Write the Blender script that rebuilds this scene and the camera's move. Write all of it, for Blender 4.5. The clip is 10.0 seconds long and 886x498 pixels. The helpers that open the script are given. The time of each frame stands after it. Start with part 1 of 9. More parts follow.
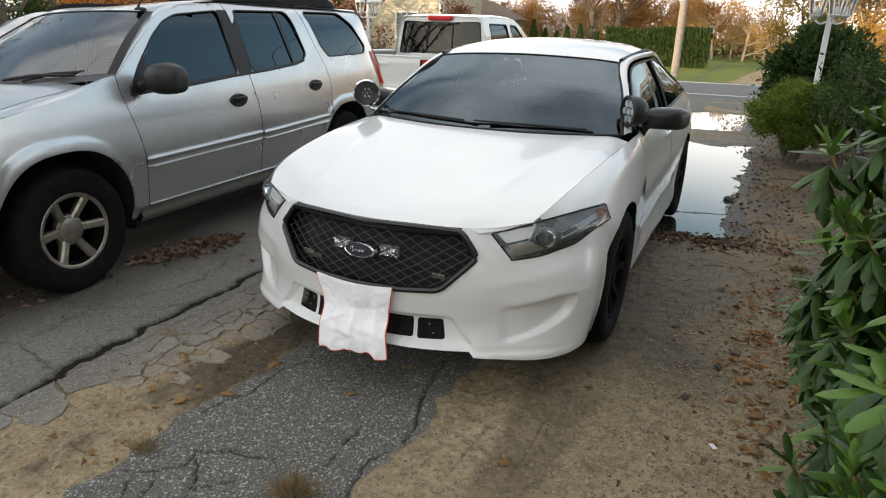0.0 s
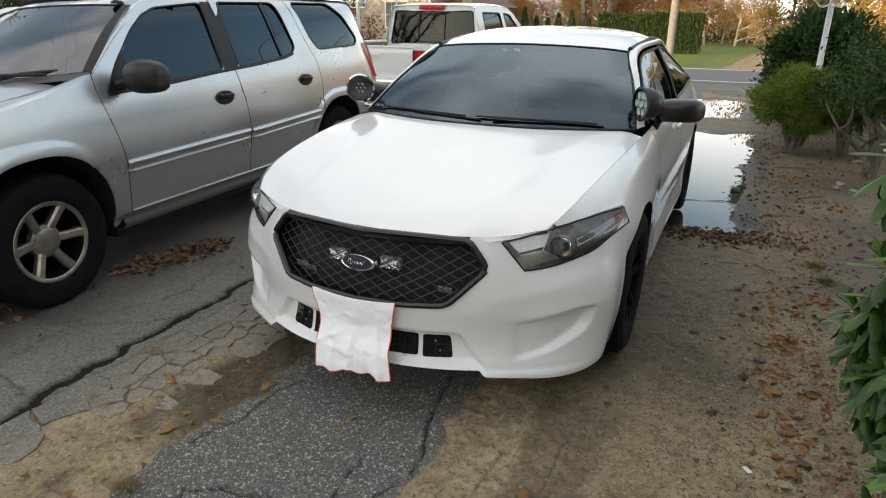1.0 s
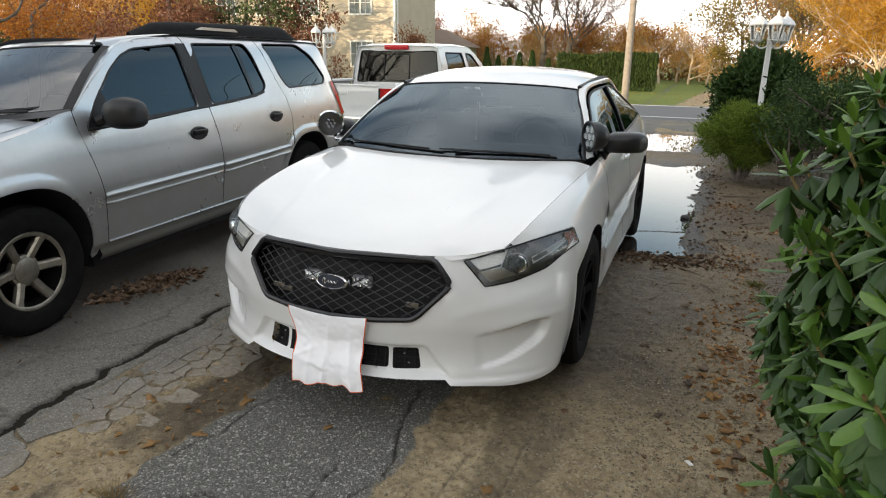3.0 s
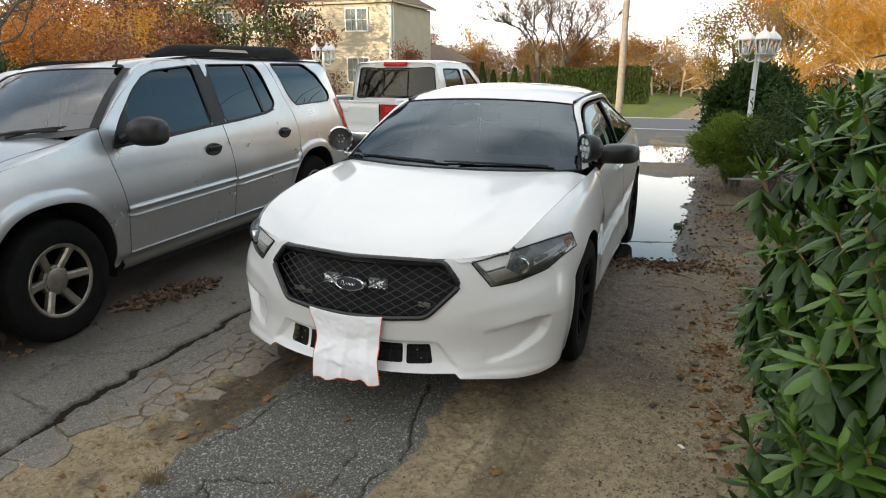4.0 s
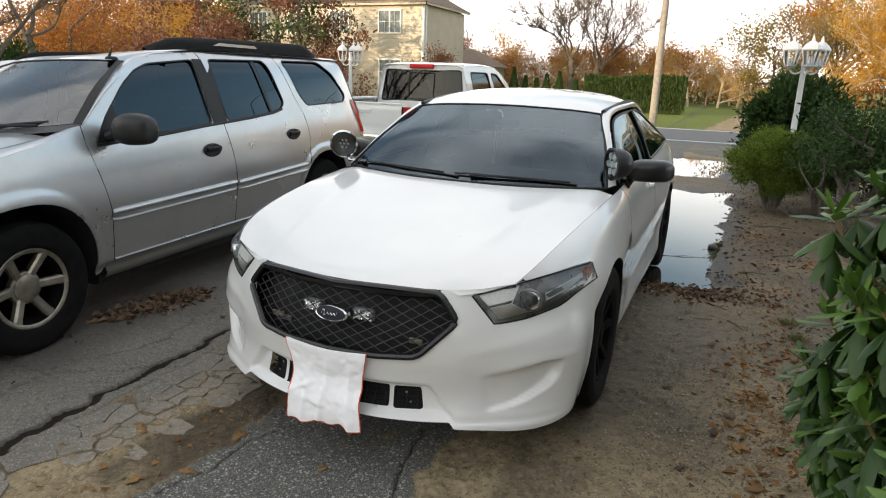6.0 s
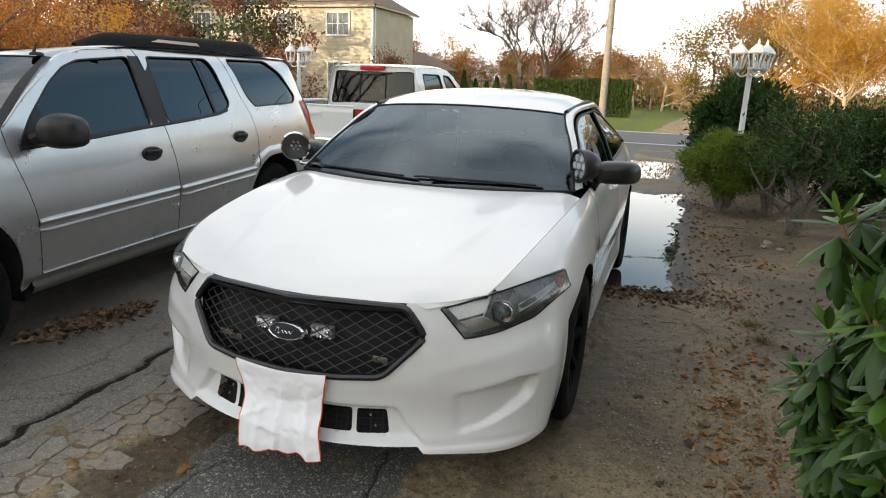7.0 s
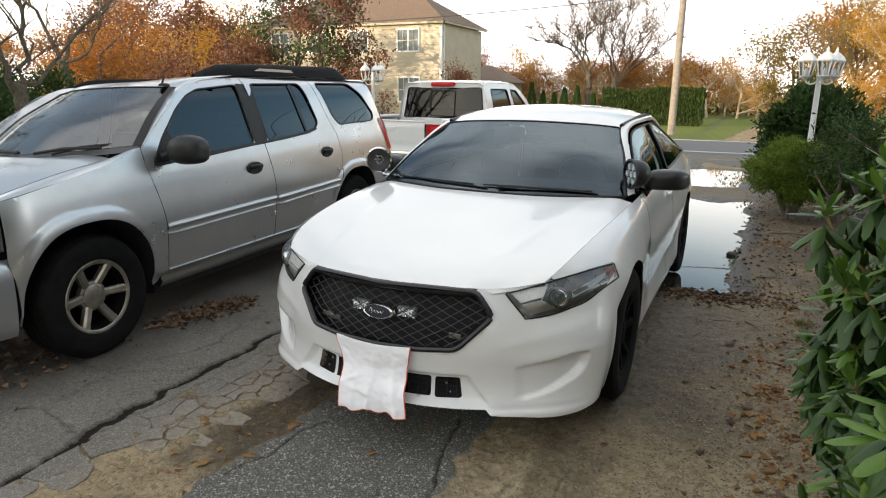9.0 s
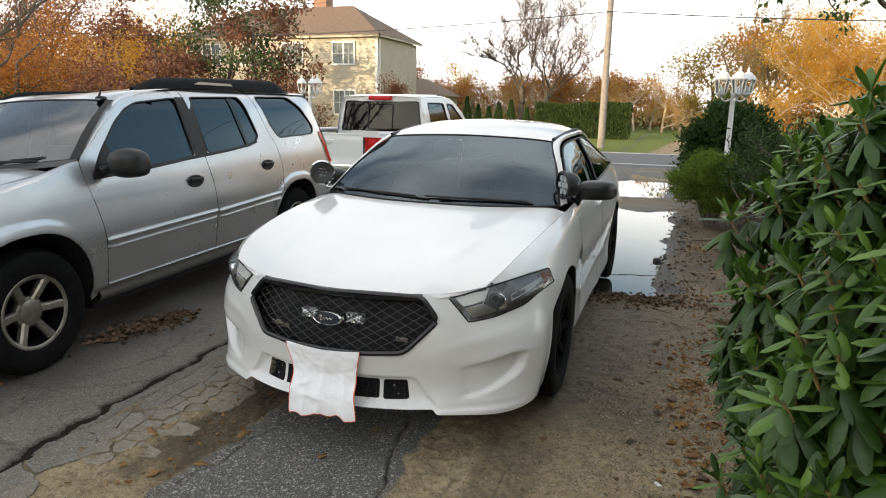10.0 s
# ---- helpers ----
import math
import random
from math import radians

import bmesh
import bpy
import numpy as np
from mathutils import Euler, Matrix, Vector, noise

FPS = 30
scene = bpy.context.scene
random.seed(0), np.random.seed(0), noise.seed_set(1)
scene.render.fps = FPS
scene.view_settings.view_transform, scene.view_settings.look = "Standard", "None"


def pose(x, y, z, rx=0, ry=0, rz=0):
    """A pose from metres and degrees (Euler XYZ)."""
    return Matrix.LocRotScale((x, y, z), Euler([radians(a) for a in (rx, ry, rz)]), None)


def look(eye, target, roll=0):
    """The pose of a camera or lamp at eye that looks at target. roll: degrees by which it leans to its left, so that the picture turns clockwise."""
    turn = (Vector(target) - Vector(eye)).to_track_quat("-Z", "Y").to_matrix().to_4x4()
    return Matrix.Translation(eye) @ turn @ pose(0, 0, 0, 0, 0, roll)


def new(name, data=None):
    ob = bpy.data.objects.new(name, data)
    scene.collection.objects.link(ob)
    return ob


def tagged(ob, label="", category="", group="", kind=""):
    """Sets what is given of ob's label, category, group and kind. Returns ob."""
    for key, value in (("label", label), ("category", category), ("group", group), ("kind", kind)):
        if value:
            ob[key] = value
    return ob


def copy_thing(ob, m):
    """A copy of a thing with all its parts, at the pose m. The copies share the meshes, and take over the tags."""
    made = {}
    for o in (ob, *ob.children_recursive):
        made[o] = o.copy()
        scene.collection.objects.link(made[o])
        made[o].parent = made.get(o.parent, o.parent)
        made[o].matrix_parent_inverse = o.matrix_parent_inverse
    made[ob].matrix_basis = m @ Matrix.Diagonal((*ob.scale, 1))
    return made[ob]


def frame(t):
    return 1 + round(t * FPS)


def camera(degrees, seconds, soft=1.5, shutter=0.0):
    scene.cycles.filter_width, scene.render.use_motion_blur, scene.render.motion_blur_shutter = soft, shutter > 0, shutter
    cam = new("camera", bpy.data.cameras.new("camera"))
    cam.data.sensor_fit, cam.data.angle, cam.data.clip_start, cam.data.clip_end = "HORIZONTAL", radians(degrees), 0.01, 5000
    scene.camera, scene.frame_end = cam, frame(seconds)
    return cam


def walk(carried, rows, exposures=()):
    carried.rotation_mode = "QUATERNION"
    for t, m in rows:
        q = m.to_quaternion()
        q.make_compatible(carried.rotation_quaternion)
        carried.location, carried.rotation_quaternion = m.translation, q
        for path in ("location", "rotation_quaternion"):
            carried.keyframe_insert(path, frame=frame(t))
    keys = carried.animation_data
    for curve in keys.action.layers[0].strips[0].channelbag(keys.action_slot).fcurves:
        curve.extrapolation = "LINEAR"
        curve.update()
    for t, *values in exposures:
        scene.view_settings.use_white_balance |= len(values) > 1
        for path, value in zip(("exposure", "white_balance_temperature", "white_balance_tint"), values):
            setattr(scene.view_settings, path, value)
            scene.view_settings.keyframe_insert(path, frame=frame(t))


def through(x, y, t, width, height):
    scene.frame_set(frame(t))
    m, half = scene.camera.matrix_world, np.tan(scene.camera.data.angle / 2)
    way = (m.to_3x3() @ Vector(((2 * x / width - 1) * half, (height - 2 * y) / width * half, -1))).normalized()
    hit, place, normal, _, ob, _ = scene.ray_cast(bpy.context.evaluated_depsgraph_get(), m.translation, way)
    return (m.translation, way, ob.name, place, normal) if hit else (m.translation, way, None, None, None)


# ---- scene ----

cam = camera(69.3, 10.0, soft=1.1)
PATH = [
    (0, (1.463, -2.275, 1.576), (0.658, -0.562, 0.929), 1.6),
    (0.5, (1.411, -2.168, 1.558), (0.595, -0.472, 0.882), 1.9),
    (1, (1.314, -2.075, 1.578), (0.531, -0.363, 0.903), 0.7),
    (1.5, (1.27, -2.049, 1.575), (0.552, -0.294, 0.941), -0.6),
    (2, (1.28, -2.077, 1.598), (0.62, -0.287, 0.999), 2.3),
    (2.5, (1.328, -2.159, 1.58), (0.704, -0.344, 1.018), 2.5),
    (2.7, (1.371, -2.206, 1.581), (0.706, -0.411, 1.005), 2.0),
    (3.8, (1.454, -2.534, 1.617), (0.724, -0.756, 1.064), 0.1),
    (4, (1.457, -2.549, 1.613), (0.757, -0.752, 1.085), 0.2),
    (4.5, (1.439, -2.518, 1.602), (0.786, -0.697, 1.096), 1.1),
    (5, (1.448, -2.399, 1.605), (0.748, -0.6, 1.083), 0.9),
    (5.2, (1.445, -2.342, 1.605), (0.715, -0.552, 1.092), 0.9),
    (6.3, (1.365, -2.024, 1.598), (0.584, -0.258, 1.078), 1.9),
    (6.5, (1.328, -1.979, 1.589), (0.608, -0.185, 1.074), 2.2),
    (7, (1.282, -1.946, 1.573), (0.642, -0.119, 1.069), 2.0),
    (7.5, (1.292, -2.009, 1.568), (0.703, -0.182, 1.007), 2.5),
    (8, (1.391, -2.139, 1.587), (0.747, -0.331, 1.027), 2.7),
    (8.5, (1.433, -2.26, 1.614), (0.637, -0.504, 1.082), 2.0),
    (9, (1.458, -2.395, 1.621), (0.62, -0.642, 1.148), 0.6),
    (9.5, (1.494, -2.528, 1.628), (0.771, -0.723, 1.157), 0.2),
    (10, (1.489, -2.551, 1.636), (0.825, -0.715, 1.203), 1.0),
]
walk(cam, [(t, look(eye, target, roll)) for t, eye, target, roll in PATH], exposures=[(0, 0.64), (10, 0.64)])

# ---- sky and sun: a low sun behind the camera to its left, thin bright cloud ----
SUN_FROM = Vector((-0.62, -0.78, 0.0)).normalized()
SUN_UP = radians(7)
world = bpy.data.worlds.new("sky")
scene.world = world
world.use_nodes = True
wt = world.node_tree
wt.nodes.clear()


def wnode(kind, **kw):
    n = wt.nodes.new(kind)
    for k, v in kw.items():
        n.inputs[k].default_value = v
    return n


w_out = wnode("ShaderNodeOutputWorld")
w_bg = wnode("ShaderNodeBackground", Strength=0.1)
w_sky = wnode("ShaderNodeTexSky")
w_sky.sky_type, w_sky.sun_disc = "NISHITA", False
w_sky.sun_elevation = SUN_UP
w_sky.sun_rotation = math.atan2(SUN_FROM.x, SUN_FROM.y)
w_geo = wnode("ShaderNodeTexCoord")
w_map = wnode("ShaderNodeMapping")
w_map.inputs["Location"].default_value = (3.1, 0.7, 0.9)
w_map.inputs["Scale"].default_value = (1.0, 1.0, 1.6)
w_noise = wnode("ShaderNodeTexNoise", Scale=1.9, Detail=3.0, Roughness=0.45)
w_ramp = wnode("ShaderNodeValToRGB")
w_ramp.color_ramp.elements[0].position, w_ramp.color_ramp.elements[1].position = 0.38, 0.64
w_mix = wnode("ShaderNodeMix")
w_mix.data_type = "RGBA"
w_mix.inputs[7].default_value = (11.3, 11.05, 10.7, 1)
wt.links.new(w_geo.outputs["Generated"], w_map.inputs["Vector"])
wt.links.new(w_map.outputs["Vector"], w_noise.inputs["Vector"])
wt.links.new(w_noise.outputs["Fac"], w_ramp.inputs["Fac"])
w_fac = wnode("ShaderNodeMapRange")
w_fac.inputs[3].default_value, w_fac.inputs[4].default_value = 0.15, 0.95
wt.links.new(w_ramp.outputs["Color"], w_fac.inputs[0])
w_sep = wnode("ShaderNodeSeparateXYZ")
wt.links.new(w_geo.outputs["Generated"], w_sep.inputs[0])
w_haze = wnode("ShaderNodeMapRange")
w_haze.inputs[1].default_value, w_haze.inputs[2].default_value = 0.09, 0.27
w_haze.inputs[3].default_value, w_haze.inputs[4].default_value = 1.0, 0.0
wt.links.new(w_sep.outputs[2], w_haze.inputs[0])
wt.links.new(w_fac.outputs[0], w_mix.inputs[0])
w_low = wnode("ShaderNodeMix")
w_low.data_type = "RGBA"
w_low.inputs[7].default_value = (17.5, 17.0, 16.2, 1)
wt.links.new(w_haze.outputs[0], w_low.inputs[0])
wt.links.new(w_mix.outputs[2], w_low.inputs[6])
w_blue = wnode("ShaderNodeMix")
w_blue.data_type, w_blue.blend_type = "RGBA", "MULTIPLY"
w_blue.inputs[0].default_value = 1.0
w_blue.inputs[7].default_value = (1.5, 1.8, 2.0, 1)
wt.links.new(w_sky.outputs["Color"], w_blue.inputs[6])
wt.links.new(w_blue.outputs[2], w_mix.inputs[6])
wt.links.new(w_low.outputs[2], w_bg.inputs["Color"])
wt.links.new(w_bg.outputs["Background"], w_out.inputs["Surface"])

sun = new("sun", bpy.data.lights.new("sun", "SUN"))
sun.data.energy, sun.data.angle, sun.data.color = 5.0, radians(0.6), (1.0, 0.78, 0.52)
sun.matrix_world = look((0, 0, 30), Vector((0, 0, 30)) - (SUN_FROM * math.cos(SUN_UP) + Vector((0, 0, math.sin(SUN_UP)))))

# ---- materials ----
class Nodes:
    """Short hand for one material's node tree."""

    def __init__(self, name):
        self.m = bpy.data.materials.new(name)
        self.m.use_nodes = True
        self.t = self.m.node_tree
        self.b = self.t.nodes["Principled BSDF"]
        self.out = self.t.nodes["Material Output"]
        self.co = self.t.nodes.new("ShaderNodeTexCoord").outputs["Object"]

    def node(self, kind, **ins):
        n = self.t.nodes.new(kind)
        for k, v in ins.items():
            self.put(n.inputs[k.replace("_", " ")], v)
        return n

    def put(self, socket, v):
        if isinstance(v, bpy.types.NodeSocket):
            self.t.links.new(v, socket)
        elif isinstance(v, tuple) and len(v) == 3:
            socket.default_value = (*v, 1)
        else:
            socket.default_value = v

    def noise(self, scale, detail=4.0, rough=0.6, co=None):
        return self.node("ShaderNodeTexNoise", Vector=co or self.co, Scale=scale, Detail=detail, Roughness=rough).outputs["Fac"]

    def ramp(self, fac, *stops):
        n = self.node("ShaderNodeValToRGB", Fac=fac)
        e = n.color_ramp.elements
        while len(e) < len(stops):
            e.new(0.5)
        for s, (p, c) in zip(e, stops):
            s.position, s.color = p, (*c, 1) if isinstance(c, tuple) else (c, c, c, 1)
        return n.outputs["Color"]

    def mix(self, fac, a, b, mode="MIX"):
        n = self.t.nodes.new("ShaderNodeMix")
        n.data_type, n.blend_type = "RGBA", mode
        self.put(n.inputs[0], fac)
        self.put(n.inputs[6], a)
        self.put(n.inputs[7], b)
        return n.outputs[2]

    def math(self, op, a, b=0.0):
        n = self.t.nodes.new("ShaderNodeMath")
        n.operation = op
        self.put(n.inputs[0], a)
        self.put(n.inputs[1], b)
        return n.outputs[0]

    def bump(self, height, strength=0.3, distance=0.01, normal=None):
        n = self.node("ShaderNodeBump", Height=height, Strength=strength, Distance=distance)
        if normal:
            self.put(n.inputs["Normal"], normal)
        return n.outputs["Normal"]

    def set(self, **kw):
        for k, v in kw.items():
            self.put(self.b.inputs[k.replace("_", " ")], v)
        return self


def paint(name, colour, rough=0.32, metal=0.0, flake=0.0, dirt=0.06, coat=1.0):
    n = Nodes(name)
    film = n.noise(3.0, 6, 0.7)
    c = n.mix(n.ramp(film, (0.35, 0.0), (0.75, dirt * 2)), colour, (0.30, 0.27, 0.22))
    c = n.mix(dirt, c, n.ramp(n.noise(45, 3), (0.3, tuple(v * 0.8 for v in colour)), (0.7, colour)))
    n.set(Base_Color=c, Roughness=n.ramp(film, (0.3, rough * 0.9), (0.8, rough * 1.25)), Metallic=metal, Coat_Weight=coat, Coat_Roughness=0.04)
    if flake:
        n.set(Normal=n.bump(n.noise(900, 1), flake, 0.0006))
    return n.m


def plain(name, colour, rough=0.5, metal=0.0, vary=0.15, scale=30.0, bump=0.0, spec=0.5):
    n = Nodes(name)
    a = n.noise(scale, 5)
    c = n.mix(n.ramp(a, (0.3, 0.0), (0.7, 1.0)), tuple(v * (1 - vary) for v in colour), tuple(min(1, v * (1 + vary)) for v in colour))
    n.set(Base_Color=c, Roughness=n.ramp(n.noise(scale * 0.4, 3), (0.3, max(0.0, rough - 0.08)), (0.7, min(1, rough + 0.08))), Metallic=metal, Specular_IOR_Level=spec)
    if bump:
        n.set(Normal=n.bump(a, bump, 0.004))
    return n.m


def pane(name, tint, gloss=1.0, ior=1.5, haze=0.0, sheen=(1, 1, 1)):
    """Thin glass: lets light through, tinted, and mirrors by its angle."""
    n = Nodes(name)
    t = n.node("ShaderNodeBsdfTransparent", Color=tint)
    g = n.node("ShaderNodeBsdfGlossy", Color=tuple(gloss * q for q in sheen), Roughness=n.ramp(n.noise(6), (0.3, 0.0), (0.8, 0.02 + haze)))
    f = n.node("ShaderNodeFresnel", IOR=ior)
    s = n.node("ShaderNodeMixShader", Fac=f.outputs[0])
    n.put(s.inputs[1], t.outputs[0])
    n.put(s.inputs[2], g.outputs[0])
    n.t.links.new(s.outputs[0], n.out.inputs["Surface"])
    return n.m


M_WHITE = paint("white_paint", (0.79, 0.79, 0.785), 0.30, dirt=0.03)
M_SILVER = paint("silver_paint", (0.62, 0.63, 0.64), 0.29, metal=0.86, flake=0.10, dirt=0.10, coat=0.7)
M_SILVER_LOW = paint("silver_cladding", (0.25, 0.245, 0.23), 0.45, metal=0.4, flake=0.10, dirt=0.16)
M_PICKUP = paint("pickup_white_paint", (0.78, 0.78, 0.77), 0.32, dirt=0.05)
M_BLACK = plain("black_plastic", (0.012, 0.012, 0.0125), 0.48, bump=0.15, scale=140, spec=0.35)
M_SATIN = plain("satin_black_frame", (0.014, 0.014, 0.016), 0.40, scale=60)
M_GLOSSBLACK = plain("gloss_black_trim", (0.012, 0.012, 0.014), 0.22, scale=60)
M_MIRRORCAP = plain("satin_black_mirror_cap", (0.012, 0.012, 0.013), 0.36, scale=120, spec=0.5)
M_RAIL = plain("dull_black_rail", (0.010, 0.010, 0.011), 0.75, bump=0.2, scale=90, spec=0.2)
M_LATTICE = plain("grey_black_lattice", (0.034, 0.034, 0.037), 0.42)
M_PROJECTOR = plain("projector_grey", (0.27, 0.275, 0.285), 0.38, metal=0.3)
M_DARK = plain("dark_cavity", (0.008, 0.008, 0.009), 0.8)
M_RUBBER = plain("tyre_rubber", (0.008, 0.0078, 0.0075), 0.85, vary=0.35, scale=14, bump=0.3, spec=0.12)
M_CHROME = plain("chrome", (0.75, 0.75, 0.76), 0.09, metal=1.0, vary=0.04)
M_ALLOY = plain("tarnished_alloy", (0.33, 0.30, 0.25), 0.40, metal=0.8, vary=0.32, scale=14)
M_STEEL = plain("black_steel_wheel", (0.004, 0.004, 0.004), 0.75, spec=0.06)
M_REFLECT = plain("lamp_reflector", (0.62, 0.63, 0.66), 0.16, metal=0.9, vary=0.1)
M_LAMPGREY = plain("lamp_housing_grey", (0.50, 0.51, 0.52), 0.28, metal=0.25)
M_BOWL = plain("smoked_lamp_bowl", (0.33, 0.335, 0.345), 0.30, metal=0.4)
M_CELL = plain("satin_lamp_cell", (0.74, 0.72, 0.68), 0.35, metal=0.2, vary=0.2, scale=220, bump=0.3)
M_LED = plain("led_lens_white", (0.8, 0.82, 0.84), 0.18, vary=0.1, scale=300)
M_REDBRIGHT = plain("bright_red_lens", (0.62, 0.02, 0.03), 0.2, vary=0.2, scale=40)
M_AMBER = plain("amber_marker", (0.28, 0.10, 0.05), 0.25)
M_RED = plain("red_lens", (0.42, 0.012, 0.015), 0.15, vary=0.25, scale=40)
M_GLASS_WS = pane("tinted_windscreen", (0.30, 0.36, 0.38), 0.95, 2.05, sheen=(0.76, 0.90, 1.0))
M_GLASS_DARK = pane("privacy_glass", (0.012, 0.018, 0.022), 0.95, 1.62, sheen=(0.74, 0.90, 1.0))
M_GLASS_REAR = pane("dark_rear_glass", (0.05, 0.05, 0.055), 0.95, 1.45)
M_GLASS_SUV = pane("windscreen_glass", (0.62, 0.68, 0.66), 0.95, 2.5)
M_GLASS_CLEAR = pane("clear_lens", (0.92, 0.94, 0.95), 0.9, 1.6)
M_GLASS_HAZE = pane("frosted_lamp_pane", (0.97, 0.97, 0.97), 0.9, 1.4, 0.1)
M_CABIN = plain("cabin_trim", (0.035, 0.035, 0.037), 0.7)
M_SEAT = plain("grey_seat_cloth", (0.09, 0.085, 0.08), 0.9)
M_TAN = plain("tan_cabin_trim", (0.42, 0.36, 0.29), 0.8)


def cloth_mat():
    n = Nodes("white_towelling")
    a, b = n.noise(9, 4), n.noise(420, 2)
    c = n.mix(n.ramp(a, (0.35, 0.0), (0.8, 0.5)), (0.95, 0.945, 0.97), (0.91, 0.905, 0.94))
    n.set(Base_Color=c, Roughness=0.95, Normal=n.bump(b, 0.35, 0.002, n.bump(n.noise(28, 4), 0.3, 0.006)))
    return n.m


M_TOWEL = cloth_mat()
M_HEM = plain("orange_thread", (0.80, 0.13, 0.03), 0.8, scale=200)


def ground_mat():
    """Old asphalt, a newer coarse patch, sandy dirt and dampened soil with painted shade, told apart by the mesh's own
    layers.
    """
    n = Nodes("driveway_ground")
    at = n.node("ShaderNodeAttribute")
    at.attribute_name = "layers"
    sep = n.node("ShaderNodeSeparateColor", Color=at.outputs["Color"])
    patch, dirt, damp_shade = sep.outputs
    grass = at.outputs["Alpha"]
    fine, mid, big = n.noise(260, 2, 0.7), n.noise(38, 5, 0.65), n.noise(2.1, 5, 0.6)
    stone = n.node("ShaderNodeTexVoronoi", Vector=n.co, Scale=230.0)
    stone2 = n.node("ShaderNodeTexVoronoi", Vector=n.co, Scale=85.0)
    spk = n.node("ShaderNodeSeparateColor", Color=stone.outputs["Color"]).outputs[0]
    old = n.mix(n.ramp(big, (0.3, 0.0), (0.7, 1.0)), (0.142, 0.135, 0.116), (0.200, 0.188, 0.160))
    old = n.mix(n.ramp(spk, (0.66, 0.0), (0.97, 0.75)), old, (0.33, 0.315, 0.285))
    old = n.mix(n.ramp(mid, (0.50, 0.0), (0.68, 0.65)), old, (0.080, 0.078, 0.075))
    new_ = n.mix(n.ramp(spk, (0.62, 0.0), (0.98, 1.0)), (0.122, 0.120, 0.108), (0.33, 0.322, 0.292))
    new_ = n.mix(n.ramp(mid, (0.5, 0.0), (0.8, 0.35)), new_, (0.11, 0.105, 0.10))
    spk2 = n.node("ShaderNodeSeparateColor", Color=stone2.outputs["Color"]).outputs[1]
    chip = n.node("ShaderNodeSeparateColor", Color=n.node("ShaderNodeTexVoronoi", Vector=n.co, Scale=125.0).outputs["Color"]).outputs
    new_ = n.mix(n.ramp(chip[0], (0.86, 0.0), (0.94, 0.8)), new_, (0.52, 0.50, 0.45))
    new_ = n.mix(n.ramp(chip[1], (0.72, 0.0), (0.90, 0.6)), new_, (0.075, 0.072, 0.068))
    old = n.mix(n.ramp(chip[2], (0.86, 0.0), (0.96, 0.5)), old, (0.36, 0.345, 0.31))
    soil = n.mix(n.ramp(big, (0.3, 0.0), (0.7, 1.0)), (0.275, 0.208, 0.120), (0.500, 0.395, 0.238))
    soil = n.mix(n.ramp(mid, (0.48, 0.0), (0.66, 0.65)), soil, (0.095, 0.074, 0.048))
    soil = n.mix(n.ramp(spk2, (0.78, 0.0), (0.92, 0.75)), soil, (0.46, 0.385, 0.265))
    soil = n.mix(n.ramp(fine, (0.50, 0.0), (0.75, 0.4)), soil, (0.08, 0.06, 0.042))
    soil = n.mix(n.ramp(n.noise(11, 5, 0.7), (0.50, 0.0), (0.62, 0.34)), soil, (0.125, 0.092, 0.056))
    soil = n.mix(n.ramp(n.noise(16, 4, 0.6), (0.62, 0.0), (0.72, 0.5)), soil, (0.33, 0.285, 0.205))
    turf = n.mix(n.ramp(n.noise(14, 6), (0.35, 0.0), (0.7, 1.0)), (0.085, 0.130, 0.020), (0.215, 0.245, 0.055))
    c = n.mix(patch, old, new_)
    # hairline cracks in the asphalt, broken up by patches of wear
    warp = n.node("ShaderNodeVectorMath")
    n.put(warp.inputs[0], n.co)
    n.put(warp.inputs[1], n.node("ShaderNodeTexNoise", Vector=n.co, Scale=7.0, Detail=4.0).outputs["Color"])
    hair = n.node("ShaderNodeTexVoronoi", Vector=warp.outputs[0], Scale=2.6)
    hair.feature = "DISTANCE_TO_EDGE"
    line = n.math("MULTIPLY", n.ramp(hair.outputs["Distance"], (0.0, 1.0), (0.014, 0.0)), n.ramp(n.noise(1.7, 3), (0.48, 0.0), (0.62, 0.85)))
    c = n.mix(line, c, (0.030, 0.027, 0.023))
    c = n.mix(n.ramp(n.math("ADD", dirt, n.math("MULTIPLY", n.math("SUBTRACT", mid, 0.5), 0.7)), (0.40, 0.0), (0.62, 1.0)), c, soil)
    c = n.mix(grass, c, turf)
    c = n.mix(n.math("MULTIPLY", damp_shade, 0.92), c, n.mix(1.0, c, (0.22, 0.205, 0.195), "MULTIPLY"))
    c = n.mix(n.ramp(n.math("MULTIPLY", damp_shade, 0.5), (0.52, 0.0), (0.585, 1.0)), c, (0.028, 0.024, 0.019))
    h = n.math("ADD", n.math("MULTIPLY", stone.outputs["Distance"], -0.6), n.math("MULTIPLY", mid, 0.7))
    n.set(Base_Color=c, Roughness=n.ramp(n.math("MULTIPLY", damp_shade, 0.5), (0.0, 0.92), (0.5, 0.42), (0.55, 0.98)), Normal=n.bump(h, 0.95, 0.009), Specular_IOR_Level=n.ramp(n.math("MULTIPLY", damp_shade, 0.5), (0.0, 0.3), (0.5, 0.4), (0.55, 0.05)))
    return n.m


M_GROUND = ground_mat()


